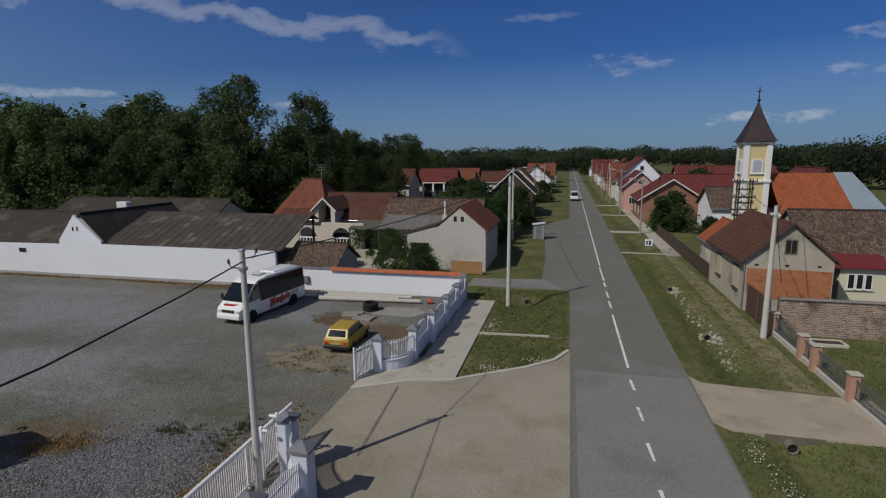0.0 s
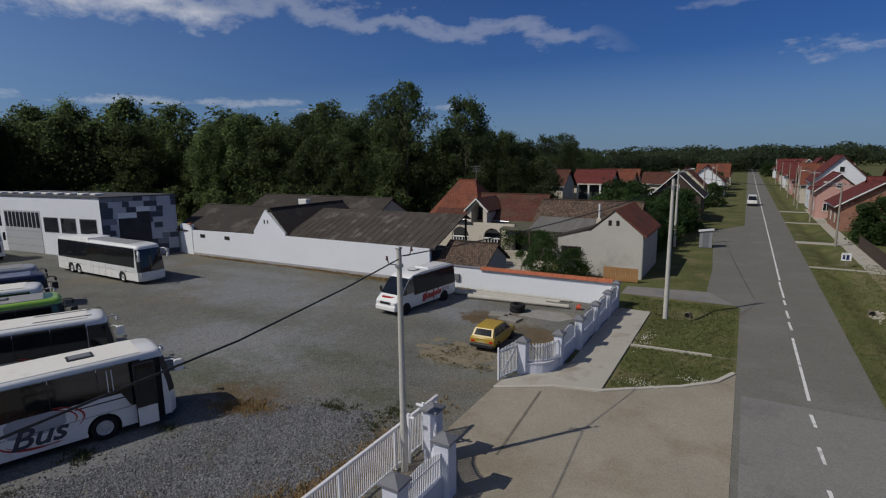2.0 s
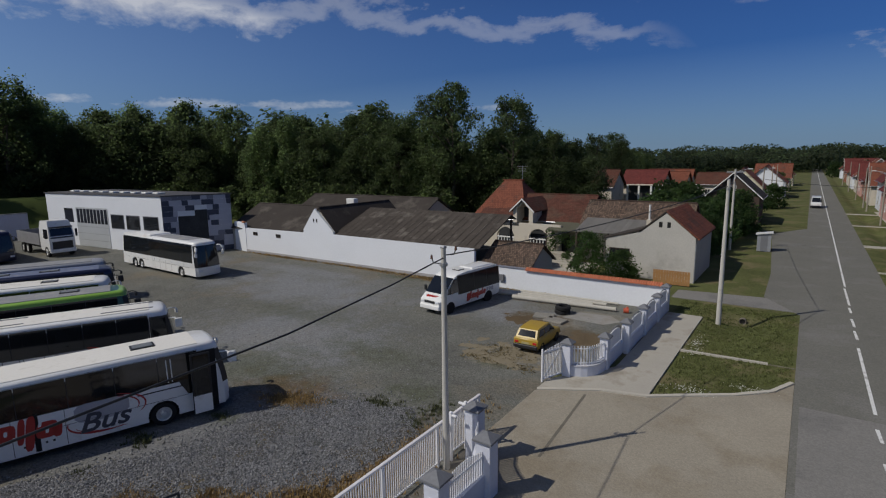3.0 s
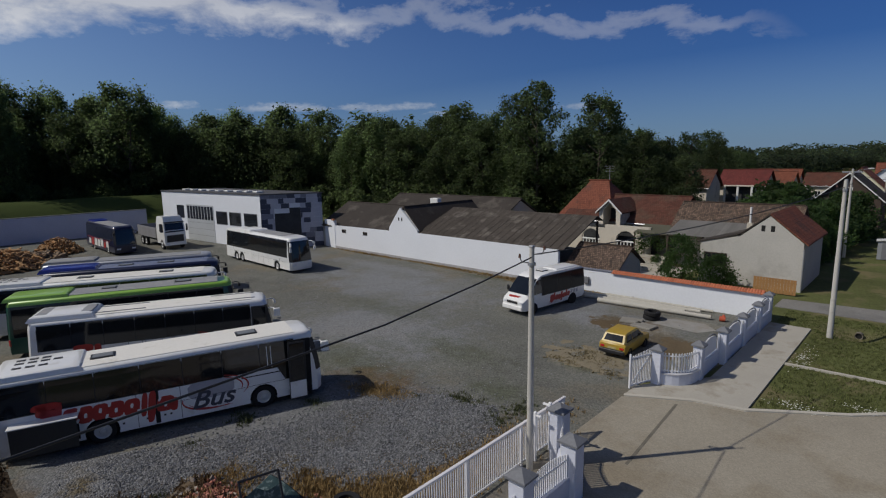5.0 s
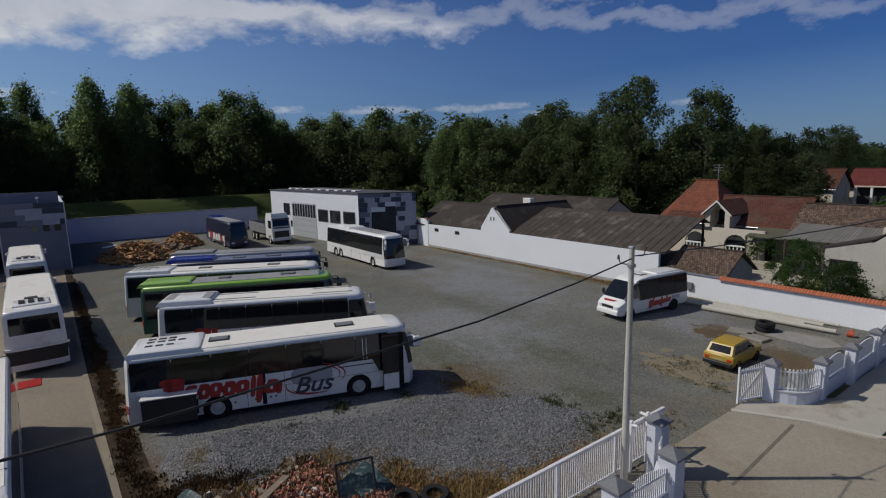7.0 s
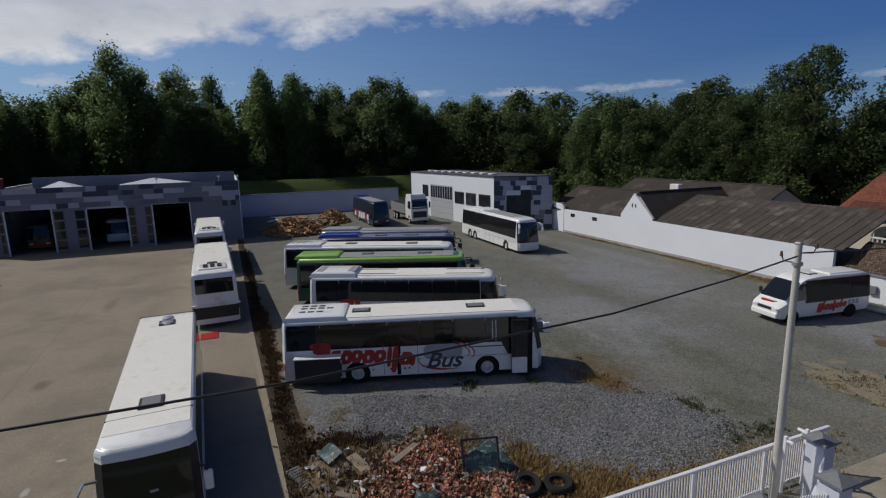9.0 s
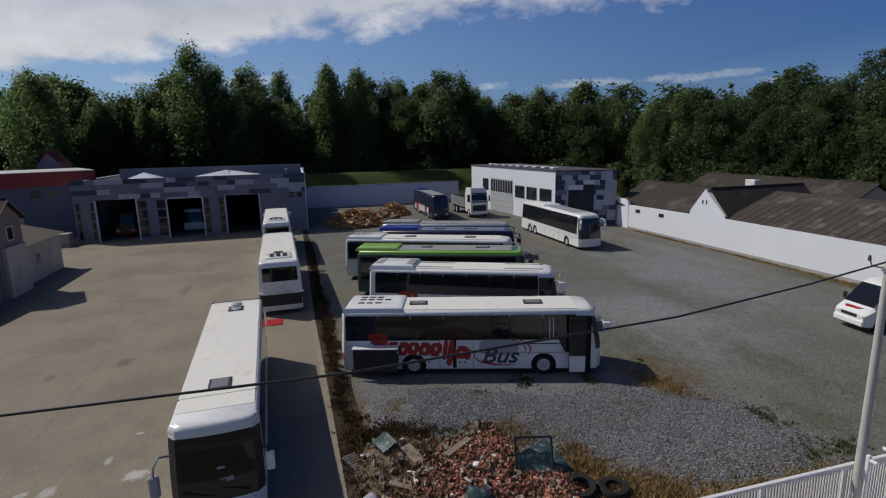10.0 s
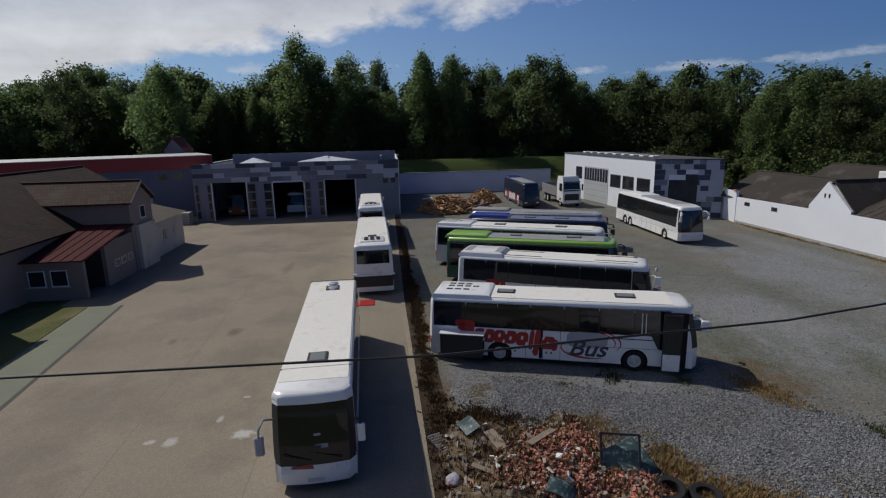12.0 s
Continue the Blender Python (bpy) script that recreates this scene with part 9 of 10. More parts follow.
far_wood("inner_wood", [(-147, -150), (-146, -60), (-146, 22), (-138, 58), (-108, 84), (-76, 96)], 6.0, 20.5, 0.55, 77, "dark inner rows of the wood behind its edge", 800)
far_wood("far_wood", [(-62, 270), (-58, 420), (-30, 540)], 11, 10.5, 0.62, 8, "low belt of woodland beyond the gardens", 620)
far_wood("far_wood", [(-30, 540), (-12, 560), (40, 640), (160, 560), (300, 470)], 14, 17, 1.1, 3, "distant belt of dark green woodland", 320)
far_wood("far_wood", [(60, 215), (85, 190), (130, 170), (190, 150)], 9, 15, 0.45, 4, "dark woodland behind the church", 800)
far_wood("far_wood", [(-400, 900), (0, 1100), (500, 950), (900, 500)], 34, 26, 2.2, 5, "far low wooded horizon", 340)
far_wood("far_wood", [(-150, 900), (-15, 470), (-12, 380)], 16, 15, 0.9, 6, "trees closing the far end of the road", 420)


iv = crown_mesh(41, [(Vector((-22.6 + 0.42 * k, 53.55 + 0.1 * (k % 3), 3.0 - 0.35 * ((k * 7) % 4))), 0.5) for k in range(9)] + [(Vector((-22.5, 53.6, 2.4 - 0.5 * k)), 0.4) for k in range(3)], 90, 0.1, small=True)
solid("ivy", iv, BUSHLEAF, "green ivy hanging from the canopy edge", "ivy", "stuff")


# ---- small things in the yard ----
def shard(rnd, s):
    """An irregular chunk."""
    m = []
    for x in (-1, 1):
        for y in (-1, 1):
            for z in (-1, 1):
                m.append((x * s[0] * rnd.uniform(0.6, 1.1), y * s[1] * rnd.uniform(0.6, 1.1), z * s[2] * rnd.uniform(0.6, 1.1)))
    return m, [(0, 1, 3, 2), (4, 6, 7, 5), (0, 4, 5, 1), (2, 3, 7, 6), (0, 2, 6, 4), (1, 5, 7, 3)]


def scatter(name, n, spot, size, material, label, category, seed, lift=0.0):
    """Loose chunks: spot gives x, y, z of each, size its half lengths."""
    rnd = random.Random(seed)
    m = Mesh()
    for _ in range(n):
        x, y, z = spot(rnd)
        v, f = shard(rnd, size(rnd))
        m.add(v, f, pose(x, y, z + lift, rnd.uniform(0, 360), rnd.uniform(0, 360), rnd.uniform(0, 360)))
    me = bpy.data.meshes.new(name)
    me.from_pydata(m.v, [], m.f)
    return solid(name, me, material, label, category, "stuff")


def stone_spot(rnd):
    while True:
        x, y = rnd.uniform(-22, -11.8), rnd.uniform(4, 17.8)
        if inside(x, y, cs):
            if rnd.random() < 0.3:                       # strays past the edge
                x, y = x + rnd.gauss(0, 0.8), y + rnd.gauss(0, 0.9)
            return x, y, max(0.0, stone_height(x, y)) + 0.005


scatter("crushed_stone", 21000, stone_spot, lambda r: [r.uniform(0.014, 0.036) for _ in "xyz"], mat("crushed stone", (0.176, 0.178, 0.182), 0.85, vary=0.1, scale=1, fine=8, bump=0.0, per_island=0.6), "loose grey crushed stone on the yard", "gravel", 2)
scatter("loose_stone", 2500, lambda r: (r.uniform(-56, -11), r.uniform(13, 39.5), 0.0), lambda r: [r.uniform(0.012, 0.028)] * 3, MATS["crushed stone"], "sparse loose stones over the yard", "gravel", 3)

# rubble heap by the kerb
HEAPS = ((-15.2, 4.6, 2.6, 2.6, 0.75), (-16.4, 2.6, 2.2, 1.6, 0.5), (-14.0, 6.9, 1.7, 1.4, 0.45), (-17.4, 6.0, 1.0, 0.9, 0.3), (-13.2, 3.0, 2.2, 2.4, 0.6))


def heap_height(x, y):
    return max([0.0] + [h * (1 - min(1.0, ((x - a) / rx) ** 2 + ((y - b) / ry) ** 2)) for a, b, rx, ry, h in HEAPS])


EARTH = mat("rubble earth", (0.115, 0.085, 0.055), 0.95, vary=0.35, scale=1.5, fine=12, bump=0.8, dirt=(0.20, 0.17, 0.13), dirt_amount=0.4, dirt_scale=1.8, gloss=0.1)
N_ = 34
hm = Mesh()
xs_, ys_ = [-19.5 + 9.0 * k / N_ for k in range(N_ + 1)], [0.75 + 8.2 * k / N_ for k in range(N_ + 1)]
hm.add([(x, y, heap_height(x, y) + 0.12 * noise.noise(Vector((x * 1.6, y * 1.6, 0))) * min(1, heap_height(x, y) * 6) - 0.03) for y in ys_ for x in xs_], [(j * (N_ + 1) + i, j * (N_ + 1) + i + 1, (j + 1) * (N_ + 1) + i + 1, (j + 1) * (N_ + 1) + i) for j in range(N_) for i in range(N_)])
solid("rubble_heap", hm, EARTH, "low heap of earth and building rubble", "rubble heap", "stuff", smooth=60)


def rubble_spot(rnd):
    a, b, rx, ry, h = rnd.choices(HEAPS, (6, 3, 3, 1, 3))[0]
    q, t_ = math.sqrt(rnd.random()) * 0.95, rnd.random() * 6.283
    x, y = a + rx * q * math.cos(t_), max(0.9, b + ry * q * math.sin(t_))
    return x, y, heap_height(x, y) + 0.03


def brick_spot(rnd):
    a, b, s = rnd.choices(((-15.4, 5.2, 0.75), (-16.6, 6.3, 0.35), (-14.6, 3.8, 0.7), (-13.4, 4.6, 0.5), (-13.5, 7.2, 0.6), (-13.7, 5.9, 0.5)), (5, 2, 4, 3, 4, 3))[0]
    x, y = a + rnd.gauss(0, s), max(0.9, b + rnd.gauss(0, s))
    return x, y, heap_height(x, y) + 0.02


scatter("brick_rubble", 1150, brick_spot, lambda r: [r.uniform(0.03, 0.12), r.uniform(0.03, 0.07), r.uniform(0.02, 0.045)], mat("broken red brick", (0.40, 0.17, 0.12), 0.9, vary=0.2, scale=2, fine=10, bump=0.0, per_island=0.45), "broken red brick pieces on the heap", "rubble", 5)
scatter("plaster_rubble", 190, rubble_spot, lambda r: [r.uniform(0.04, 0.16), r.uniform(0.04, 0.1), r.uniform(0.02, 0.06)], mat("broken plaster", (0.31, 0.26, 0.21), 0.9, vary=0.2, scale=2, fine=10, bump=0.0, per_island=0.35), "pale plaster and concrete lumps on the heap", "rubble", 6)
scatter("white_debris", 30, rubble_spot, lambda r: [r.uniform(0.06, 0.2), r.uniform(0.05, 0.15), r.uniform(0.03, 0.06)], mat("white ceramic debris", (0.66, 0.65, 0.62), 0.6, vary=0.1, per_island=0.15), "white broken ceramic and plastic pieces", "debris", 7)
WG = mat("cracked greenish glass", (0.035, 0.062, 0.064), 0.4, vary=0.45, scale=2.5, fine=9, bump=0.4, dirt=(0.20, 0.25, 0.24), dirt_amount=0.3, dirt_scale=5, gloss=0.35)
for x, y, rx, ry, rz, w, h in ((-14.35, 7.2, 10, 24, 20, 1.5, 1.1), (-17.3, 2.25, 24, -10, 15, 1.15, 0.62), (-13.35, 4.5, 14, 20, 60, 0.9, 0.6)):
    t = thing("broken_windscreen", pose(x, y, heap_height(x, y) + 0.12, rx, ry, rz), "discarded cracked windscreen lying on the rubble", "windscreen", "discarded windscreens")
    rows_ = []
    for k in range(7):
        u = -w / 2 + w * k / 6
        z = 0.16 * (1 - (2 * u / w) ** 2)
        rows_.append([(u, -h / 2, z), (u, h / 2, z * 0.8), (u, h / 2, z * 0.8 + 0.012), (u, -h / 2, z + 0.012)])
    part("glass", Mesh().loft(rows_), WG, t, smooth=50)
    part("rubber_edge", Mesh().path([r_[0] for r_ in rows_], 0.02, 6).path([r_[1] for r_ in rows_], 0.02, 6), RUBBER, t)


def tyre(x, y, z, rx, ry, r=0.5, w=0.28, label="worn black tyre lying on the ground"):
    t = Mesh()
    n = 20
    prof = [(r * 0.58, 0.02), (r * 0.9, 0.0), (r, 0.06), (r, w - 0.06), (r * 0.9, w), (r * 0.58, w - 0.02)]
    rings = [[(q * math.cos(6.28318 * k / n), q * math.sin(6.28318 * k / n), d) for q, d in prof] for k in range(n)]
    t.loft(rings + [rings[0]], caps=False)
    return solid("tyre", t, RUBBER, label, "tyre", m=pose(x, y, z, rx, ry, 0), smooth=40, group="loose tyres")


tyre(-13.3, 7.9, 0.1, 8, 12), tyre(-13.0, 8.9, 0.0, 0, 0)
rib = thing("old_radiator", pose(-17.5, 1.0, 0, 0, 0, 21), "old ribbed cast radiator lying by the kerb", "radiator")
for k in range(9):
    part("rib", Mesh().box(k * 0.16, -0.26, 0.05, k * 0.16 + 0.04, 0.26, 0.17, 0.02), mat("chalky radiator paint", (0.55, 0.52, 0.47), 0.7, vary=0.2), rib)
part("pipe", Mesh().tube((-0.05, 0, 0.08), (1.4, 0, 0.08), 0.035, None, 8), RUBBER, rib)
wf = thing("discarded_window", pose(-14.3, 6.1, heap_height(-14.3, 6.1), 0, 0, 75) @ pose(0, 0, 0, -28, 0, 0), "old dark window frame leaning on the rubble", "window frame")
part("frame", Mesh().box(0, -0.03, 0, 0.07, 0.03, 1.15, 0.01).box(1.2, -0.03, 0, 1.27, 0.03, 1.15, 0.01).box(0.07, -0.03, 1.08, 1.2, 0.03, 1.15, 0.01).box(0.07, -0.03, 0, 1.2, 0.03, 0.07, 0.01), BLACK, wf)
part("broken_pane", Mesh().prism([(0.08, 0.07), (1.19, 0.07), (1.19, 0.7), (0.8, 0.62), (0.5, 0.8), (0.08, 0.6)], -0.006, 0.006, axis="y"), WG, wf)
OLDBOARD = mat("weathered grey board", (0.25, 0.20, 0.15), 0.9, vary=0.25, scale=1.5, fine=10, bump=0.2)
for x, y, q, L, w_ in ((-15.8, 4.6, 133, 1.6, 0.24), (-16.2, 3.1, 20, 1.1, 0.4), (-14.7, 2.6, 60, 1.3, 0.2), (-13.0, 6.3, 110, 1.5, 0.16)):
    solid("old_board", Mesh().box(-L / 2, -w_ / 2, 0, L / 2, w_ / 2, 0.05, 0.008), OLDBOARD, "weathered board lying on the rubble", "board", group="boards on the rubble", m=pose(x, y, heap_height(x, y) + 0.07, 5, 8, q))
solid("rag_bundle", Mesh().loft([[(0.42 * q * math.cos(k * 0.698) * (1 + 0.25 * math.sin(k * 2.1)), 0.34 * q * math.sin(k * 0.698), z) for k in range(9)] for q, z in ((1, 0), (0.95, 0.12), (0.6, 0.26), (0.2, 0.3))]), mat("blue and white rags", (0.35, 0.36, 0.42), 0.95, vary=0.5, scale=3, dirt=(0.30, 0.07, 0.06), dirt_amount=0.4, dirt_scale=4), "crumpled blue, white and red rags by the kerb", "rags", m=pose(-14.75, 1.4, 0.1) @ Matrix.Scale(0.8, 4), smooth=50)
tyre(-13.75, 35.3, 0.0, 0, 0, 0.55, 0.3), tyre(-13.7, 35.25, 0.3, 0, 4, 0.55, 0.3)

# long pipes lying by the low wall, with slabs and a red fitting
PIPE = mat("pale weathered pole concrete", (0.44, 0.42, 0.37), 0.9, vary=0.15, scale=1, fine=12, bump=0.2)
for a, b, r in (((-18.6, 37.0), (-10.6, 37.6), 0.19), ((-20.5, 38.3), (-11.6, 38.6), 0.16), ((-20.3, 37.75), (-12.5, 38.15), 0.15), ((-19, 39.2), (-11, 39.4), 0.12)):
    L = math.dist(a, b)
    solid("concrete_pole", Mesh().tube((0, 0, 0), (L, 0, 0), r, r * 0.75, 14), PIPE, "long pale concrete pole lying by the wall", "pole", group="stored poles", m=pose(a[0], a[1], r, 0, 0, math.degrees(math.atan2(b[1] - a[1], b[0] - a[0]))), smooth=40)
t = thing("pipe_fitting", pose(-10.1, 37.7, 0) @ Matrix.Scale(0.7, 4), "red cast fitting beside the stored poles", "fitting")
part("flange", Mesh().tube((0, 0, 0.25), (0.5, 0.1, 0.25), 0.25, 0.25, 14), mat("red fitting paint", (0.42, 0.07, 0.03), 0.6), t)
part("branch", Mesh().tube((0.25, 0.05, 0.25), (0.3, 0.3, 0.55), 0.12, 0.12, 10), mat("red fitting paint", (0.42, 0.07, 0.03), 0.6), t)
for x, y, q in ((-14.5, 33.8, 12), (-13.4, 33.2, -8)):
    solid("concrete_slab", Mesh().box(-0.7, -0.5, 0, 0.7, 0.5, 0.14, 0.02), mat("dusty slab concrete", (0.24, 0.225, 0.195), 0.9, vary=0.2, scale=1.2), "grey concrete slab lying on the gravel", "slab", m=turn(x, y, q), group="loose slabs")
sheet("cement_patch", [(-13.4, 34.4), (-10.4, 34.2), (-9.6, 35.4), (-10.6, 36.4), (-12.8, 36.2)], -0.002, 0.02, mat("pale cement spill", (0.27, 0.26, 0.24), 0.95, vary=0.15, scale=1.5, dirt=(0.24, 0.22, 0.19), dirt_amount=0.4, dirt_scale=1.2), "pale cement spill on the gravel", "patch")
t = thing("wall_box", pose(-21.2, 39.9, -0.2), "grey electric meter box on the wall", "meter box")
part("case", Mesh().box(-0.25, -0.1, 0.8, 0.25, 0.1, 1.35, 0.02), GREYTRIM, t)



def dirt_patch(x0, y0, rx, ry, col, label):
    """A low uneven spread of earth whose ragged edge sinks into the gravel."""
    n = 26
    v = []
    for j in range(n + 1):
        for i in range(n + 1):
            u, w_ = 2 * i / n - 1, 2 * j / n - 1
            x, y = x0 + u * rx, y0 + w_ * ry
            v.append((x, y, -0.008 + 0.022 * (0.55 - u * u - w_ * w_) + 0.030 * noise.noise(Vector((x * 1.1, y * 1.1, 3))) + 0.016 * noise.noise(Vector((x * 4, y * 4, 1)))))
    f = [(j * (n + 1) + i, j * (n + 1) + i + 1, (j + 1) * (n + 1) + i + 1, (j + 1) * (n + 1) + i) for j in range(n) for i in range(n)]
    f = [q for q in f if max(v[k][2] for k in q) > -0.02]
    me = bpy.data.meshes.new("dirt_patch")
    me.from_pydata(v, [], f)
    return solid("dirt_patch", me, mat(label, col, 0.95, vary=0.25, scale=1.2, fine=9, bump=0.4, gloss=0.1), label, "earth", "stuff", smooth=60)


dirt_patch(-15.4, 32.6, 2.0, 1.5, (0.115, 0.085, 0.052), "dark brown bare earth on the gravel")
dirt_patch(-10.3, 30.6, 1.7, 2.2, (0.125, 0.095, 0.060), "brown earth beside the low wall")
dirt_patch(-13.5, 26.0, 3.0, 1.9, (0.215, 0.185, 0.130), "pale sandy earth spread behind the car")
scatter("verge_stone", 170, lambda r: (lambda x, y: (x, y, ground_height(x, y) + 0.02))(9.0 + r.gauss(0, 0.28), r.choices((35.4 + r.gauss(0, 0.5), 47.7 + r.gauss(0, 0.6), r.uniform(30, 46)), (4, 4, 5))[0]), lambda r: [r.uniform(0.03, 0.11)] * 3, mat("pale field stone", (0.36, 0.33, 0.27), 0.9, vary=0.2, per_island=0.3), "pale stones along the ditch by the culverts", "stones", 19)

# firewood and scrap timber heaps at the back
WOODS = [mat("split firewood", (0.34, 0.195, 0.085), 0.85, vary=0.2, scale=2, fine=10, bump=0.1, per_island=0.4), mat("weathered timber", (0.20, 0.14, 0.09), 0.9, vary=0.2, scale=2, fine=10, bump=0.1, per_island=0.4)]


def timber_heap(x, y, rx, ry, h, n, seed, ma, label, ln):
    rnd = random.Random(seed)
    m = Mesh()
    for _ in range(n):
        q, a = math.sqrt(rnd.random()), rnd.random() * 6.283
        z = h * (1 - q * q) * rnd.random() ** 0.4
        L = rnd.uniform(*ln)
        mt = pose(q * rx * math.cos(a), q * ry * math.sin(a), z + 0.1, rnd.uniform(-25, 25), rnd.uniform(-25, 25), rnd.uniform(0, 360))
        m.box(-L / 2, -rnd.uniform(0.06, 0.14), -rnd.uniform(0.05, 0.1), L / 2, rnd.uniform(0.06, 0.14), rnd.uniform(0.05, 0.1), m=mt)
    me = bpy.data.meshes.new("timber_heap")
    me.from_pydata(m.v, [], m.f)
    return solid("timber_heap", me, ma, label, "timber heap", "stuff", m=pose(x, y, 0))


timber_heap(-75.5, 8.2, 4.8, 4.2, 2.0, 700, 4, WOODS[0], "big heap of split orange-brown firewood", (0.5, 1.8))
timber_heap(-77.5, 11.5, 4.0, 3.0, 1.0, 350, 5, WOODS[1], "heap of weathered scrap timber", (0.6, 2.2))
timber_heap(-83.5, 15.0, 3.2, 2.6, 1.9, 420, 6, WOODS[0], "tall stack of cut firewood rounds", (0.4, 0.7))
solid("white_sheet", Mesh().box(-0.9, -0.6, 0, 0.9, 0.6, 0.05, 0.01), FRAME, "white board lying on the firewood", "board", m=pose(-79.5, 5.6, 1.3, 8, -6, 20))
solid("red_mat", Mesh().box(-0.6, -0.5, 0, 0.6, 0.5, 0.04, 0.01), LIVERY_RED, "red rubber mat on the concrete", "mat", m=pose(-34.1, -2.0, 0.0))


# ---- grass, weeds ----
def tufts(name, n, spot, h, material, label, seed, blades=7, wide=0.018):
    rnd = random.Random(seed)
    v, f = [], []
    for _ in range(n):
        x, y, z = spot(rnd)
        hh = h * rnd.uniform(0.5, 1.3)
        for _ in range(blades):
            a, lean = rnd.random() * 6.283, rnd.uniform(0.1, 0.7) * hh
            bx, by = x + rnd.gauss(0, 0.06), y + rnd.gauss(0, 0.06)
            dx, dy = math.cos(a), math.sin(a)
            w = wide * rnd.uniform(0.7, 1.5)
            k = len(v)
            v += [(bx - dy * w, by + dx * w, z - 0.02), (bx + dy * w, by - dx * w, z - 0.02), (bx + dx * lean, by + dy * lean, z + hh * rnd.uniform(0.7, 1))]
            f.append((k, k + 1, k + 2))
    me = bpy.data.meshes.new(name)
    me.from_pydata(v, [], f)
    return solid(name, me, material, label, "grass", "stuff")


DRY = mat("dry straw grass", (0.29, 0.20, 0.09), 0.95, vary=0.2, scale=1, fine=6, bump=0.0, per_island=0.4, gloss=0.1)
BROWNW = mat("brown dead weeds", (0.105, 0.067, 0.036), 0.95, vary=0.2, scale=1, fine=6, bump=0.0, per_island=0.4, gloss=0.1)
BLADE = mat("green grass blades", (0.115, 0.130, 0.047), 0.9, vary=0.25, scale=1, fine=6, bump=0.0, per_island=0.4, gloss=0.15)
WEED = mat("green weeds", (0.085, 0.095, 0.046), 0.9, vary=0.25, scale=1, fine=6, bump=0.0, per_island=0.35, gloss=0.15)


def ell(parts):
    def spot(r):
        x, y, rx, ry = r.choices(parts, [p[2] * p[3] for p in parts])[0]
        return x + r.gauss(0, 0.5) * rx, y + r.gauss(0, 0.5) * ry, 0.0
    return spot


tufts("dry_grass", 4600, ell([(-11.2, 12.5, 0.9, 5.5), (-12.6, 9.8, 1.6, 2.2), (-14.5, 8.9, 1.6, 0.8), (-18.5, 15.2, 1.6, 0.8), (-17.4, 7.4, 1.4, 0.8), (-11.0, 16.6, 0.6, 1.2)]), 0.19, DRY, "dry straw-coloured grass along the gate", 21)
tufts("dead_weeds", 6500, ell([*[(-17.5 - 1.4 * k, 1.10 + 0.12 * (k % 3), 0.75, 0.34) for k in range(16)], (-33, 1.1, 8, 0.2), (-50, 1.1, 12, 0.25), (-15.5, 2.0, 3, 0.9), (-12.5, 5.5, 1.5, 3.0), (-18.6, 3.0, 1.2, 1.6), (-14.0, 1.5, 1.6, 0.5)]), 0.15, BROWNW, "brown dead weeds along the yard kerb", 22, 8, 0.026)
tufts("heap_weeds", 800, rubble_spot, 0.16, BROWNW, "brown dead weeds growing over the rubble", 31)
tufts("car_grass", 260, ell([(-13.6, 26.2, 1.8, 1.1), (-11.6, 24.6, 1.0, 0.6), (-14.6, 24.6, 1.2, 0.5)]), 0.07, mat("trampled dry grass", (0.20, 0.165, 0.095), 0.95, vary=0.2, scale=1, bump=0.0, per_island=0.4, gloss=0.1), "trampled dry grass round the yellow car", 41, 6, 0.03)
tufts("heap_grass", 350, rubble_spot, 0.2, DRY, "dry straw grass on the rubble heap", 32)
tufts("wall_weeds", 1500, ell([(-28, 39.3, 6, 0.5), (-38, 39.6, 6, 0.3), (-50, 39.6, 7, 0.3), (-22, 38.8, 4, 0.8)]), 0.16, DRY, "dry weeds at the foot of the wall", 23)
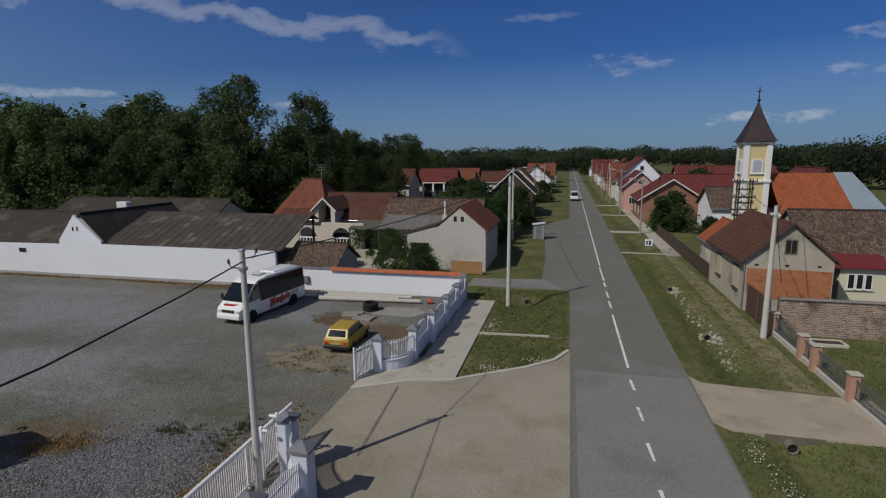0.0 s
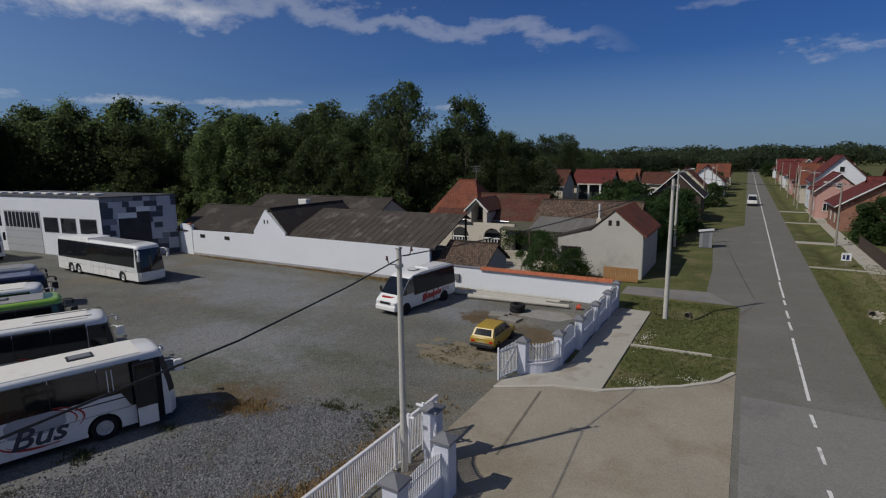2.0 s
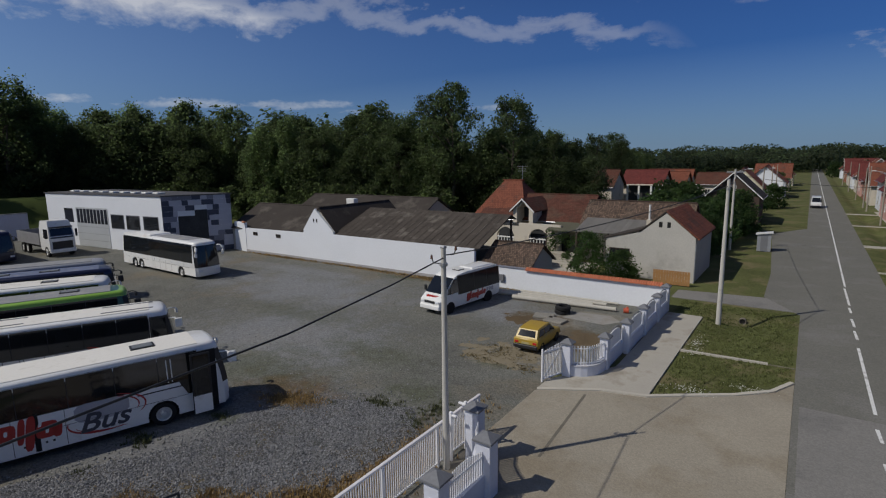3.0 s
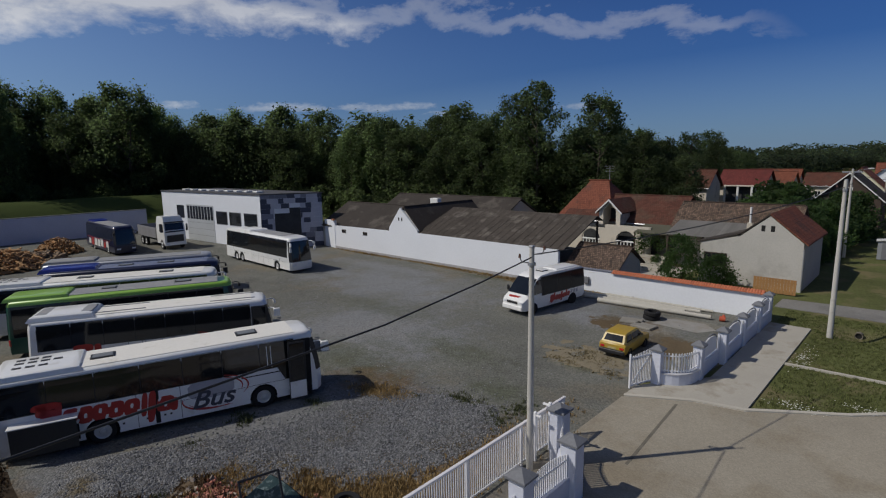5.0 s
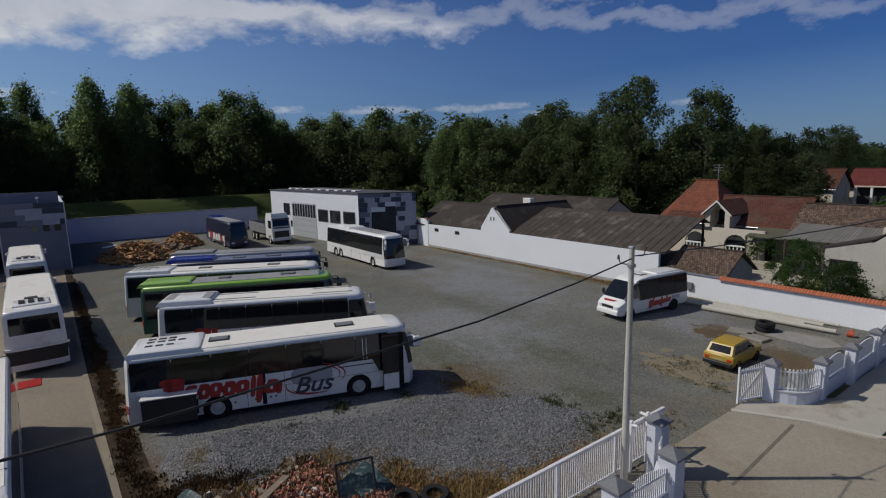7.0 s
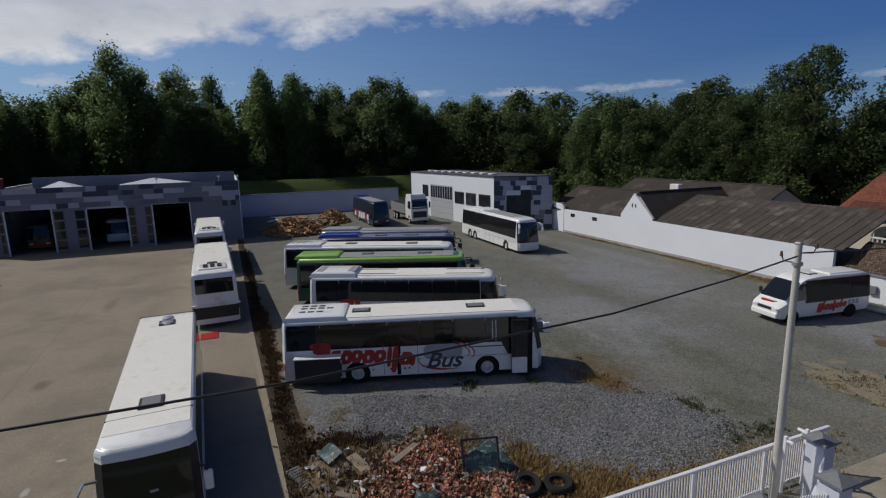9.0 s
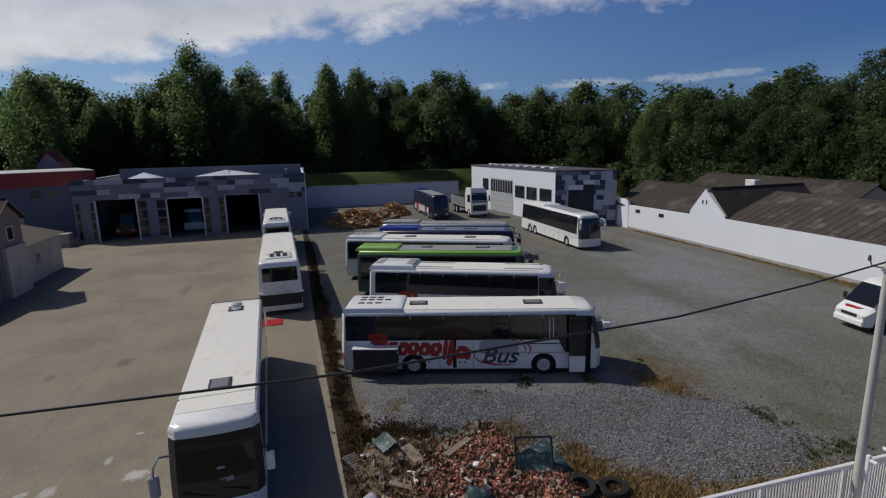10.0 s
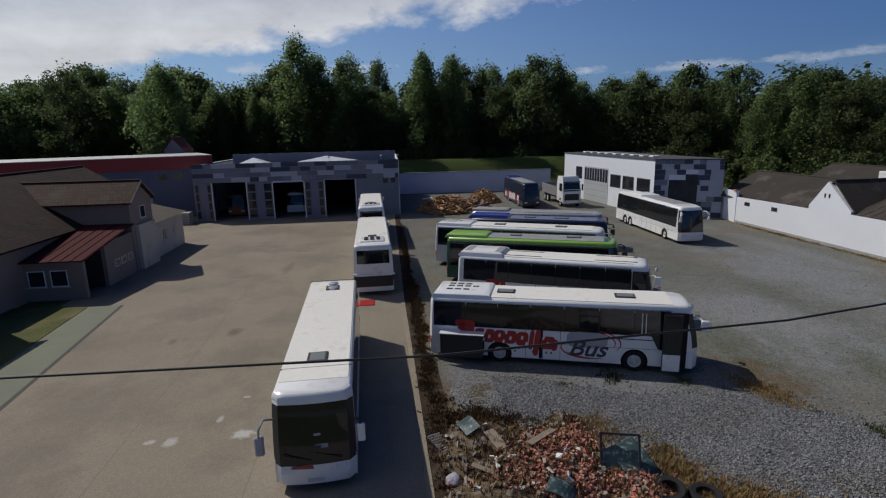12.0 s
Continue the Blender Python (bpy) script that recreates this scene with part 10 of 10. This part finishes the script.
tufts("yard_weeds", 420, ell([(-20.6, 7.1, 0.45, 0.35), (-14.95, 13.1, 0.5, 0.4), (-19.2, 9.0, 0.35, 0.3), (-18.2, 10.6, 0.3, 0.3), (-17.2, 11.8, 0.45, 0.3), (-16.2, 13.0, 0.5, 0.4), (-16.9, 16.0, 0.5, 0.3), (-20.3, 12.5, 0.4, 0.3), (-15.0, 3.0, 0.6, 0.4), (-18.2, 5.0, 0.4, 0.4), (-13.2, 16.6, 1.0, 0.8), (-12.6, 18.2, 0.8, 0.8), (-15.5, 17.3, 1.2, 0.5), (-21.3, 9.5, 0.7, 0.5)]), 0.16, WEED, "green weed clumps in the crushed stone", 24, 9)
LAWN_A = [(-5.1, 25.2), (-1.9, 27.3), (0.15, 30.3), (0.15, 43.4), (-7.2, 43.6), (-7.2, 39.7), (-5.0, 39.6)]


def lawn_spot(r):
    while True:
        x, y = r.uniform(-7.2, 0.2), r.uniform(25, 43.6)
        if inside(x, y, LAWN_A):
            return x, y, ground_height(x, y)


tufts("lawn_grass", 5200, lawn_spot, 0.10, BLADE, "short patchy lawn grass by the road", 25, 6, 0.02)


def verge_spot(r):
    while True:
        x, y = r.uniform(6.2, 12.2), 12 + 55 * r.random() ** 1.6
        if not (22.2 < y < 27.0):
            return x, y, ground_height(x, y)


tufts("verge_grass", 9000, verge_spot, 0.085, BLADE, "rough verge grass along the ditch", 26, 6, 0.022)
tufts("garden_grass", 2500, lambda r: (r.uniform(12.9, 28), r.uniform(24, 35.5), -0.06), 0.14, BLADE, "garden grass behind the railing", 27, 6, 0.022)
FLOWER = mat("white clover flowers", (0.62, 0.62, 0.55), 0.9, vary=0.1)
for spots, n, sd in (([(-4.6, 33.4, 0.5, 2.0), (-3.8, 26.4, 1.2, 0.5), (-1.5, 28.0, 1.0, 0.5)], 260, 1), ([(7.1, 20.5, 0.5, 1.6), (7.6, 18.0, 0.8, 1.5), (9.2, 32, 0.7, 1.2)], 200, 2)):
    rnd = random.Random(sd)
    sp_ = ell(spots)
    m = Mesh()
    for _ in range(n):
        x, y, _z = sp_(rnd)
        z = ground_height(x, y) + 0.10
        m.add([(x - 0.025, y, z), (x, y - 0.025, z), (x + 0.025, y, z), (x, y + 0.025, z), (x, y, z + 0.025)], [(0, 1, 4), (1, 2, 4), (2, 3, 4), (3, 0, 4)])
    me = bpy.data.meshes.new("clover_flowers")
    me.from_pydata(m.v, [], m.f)
    solid("clover_flowers", me, FLOWER, "tiny white clover flowers in the grass", "flowers", "stuff")
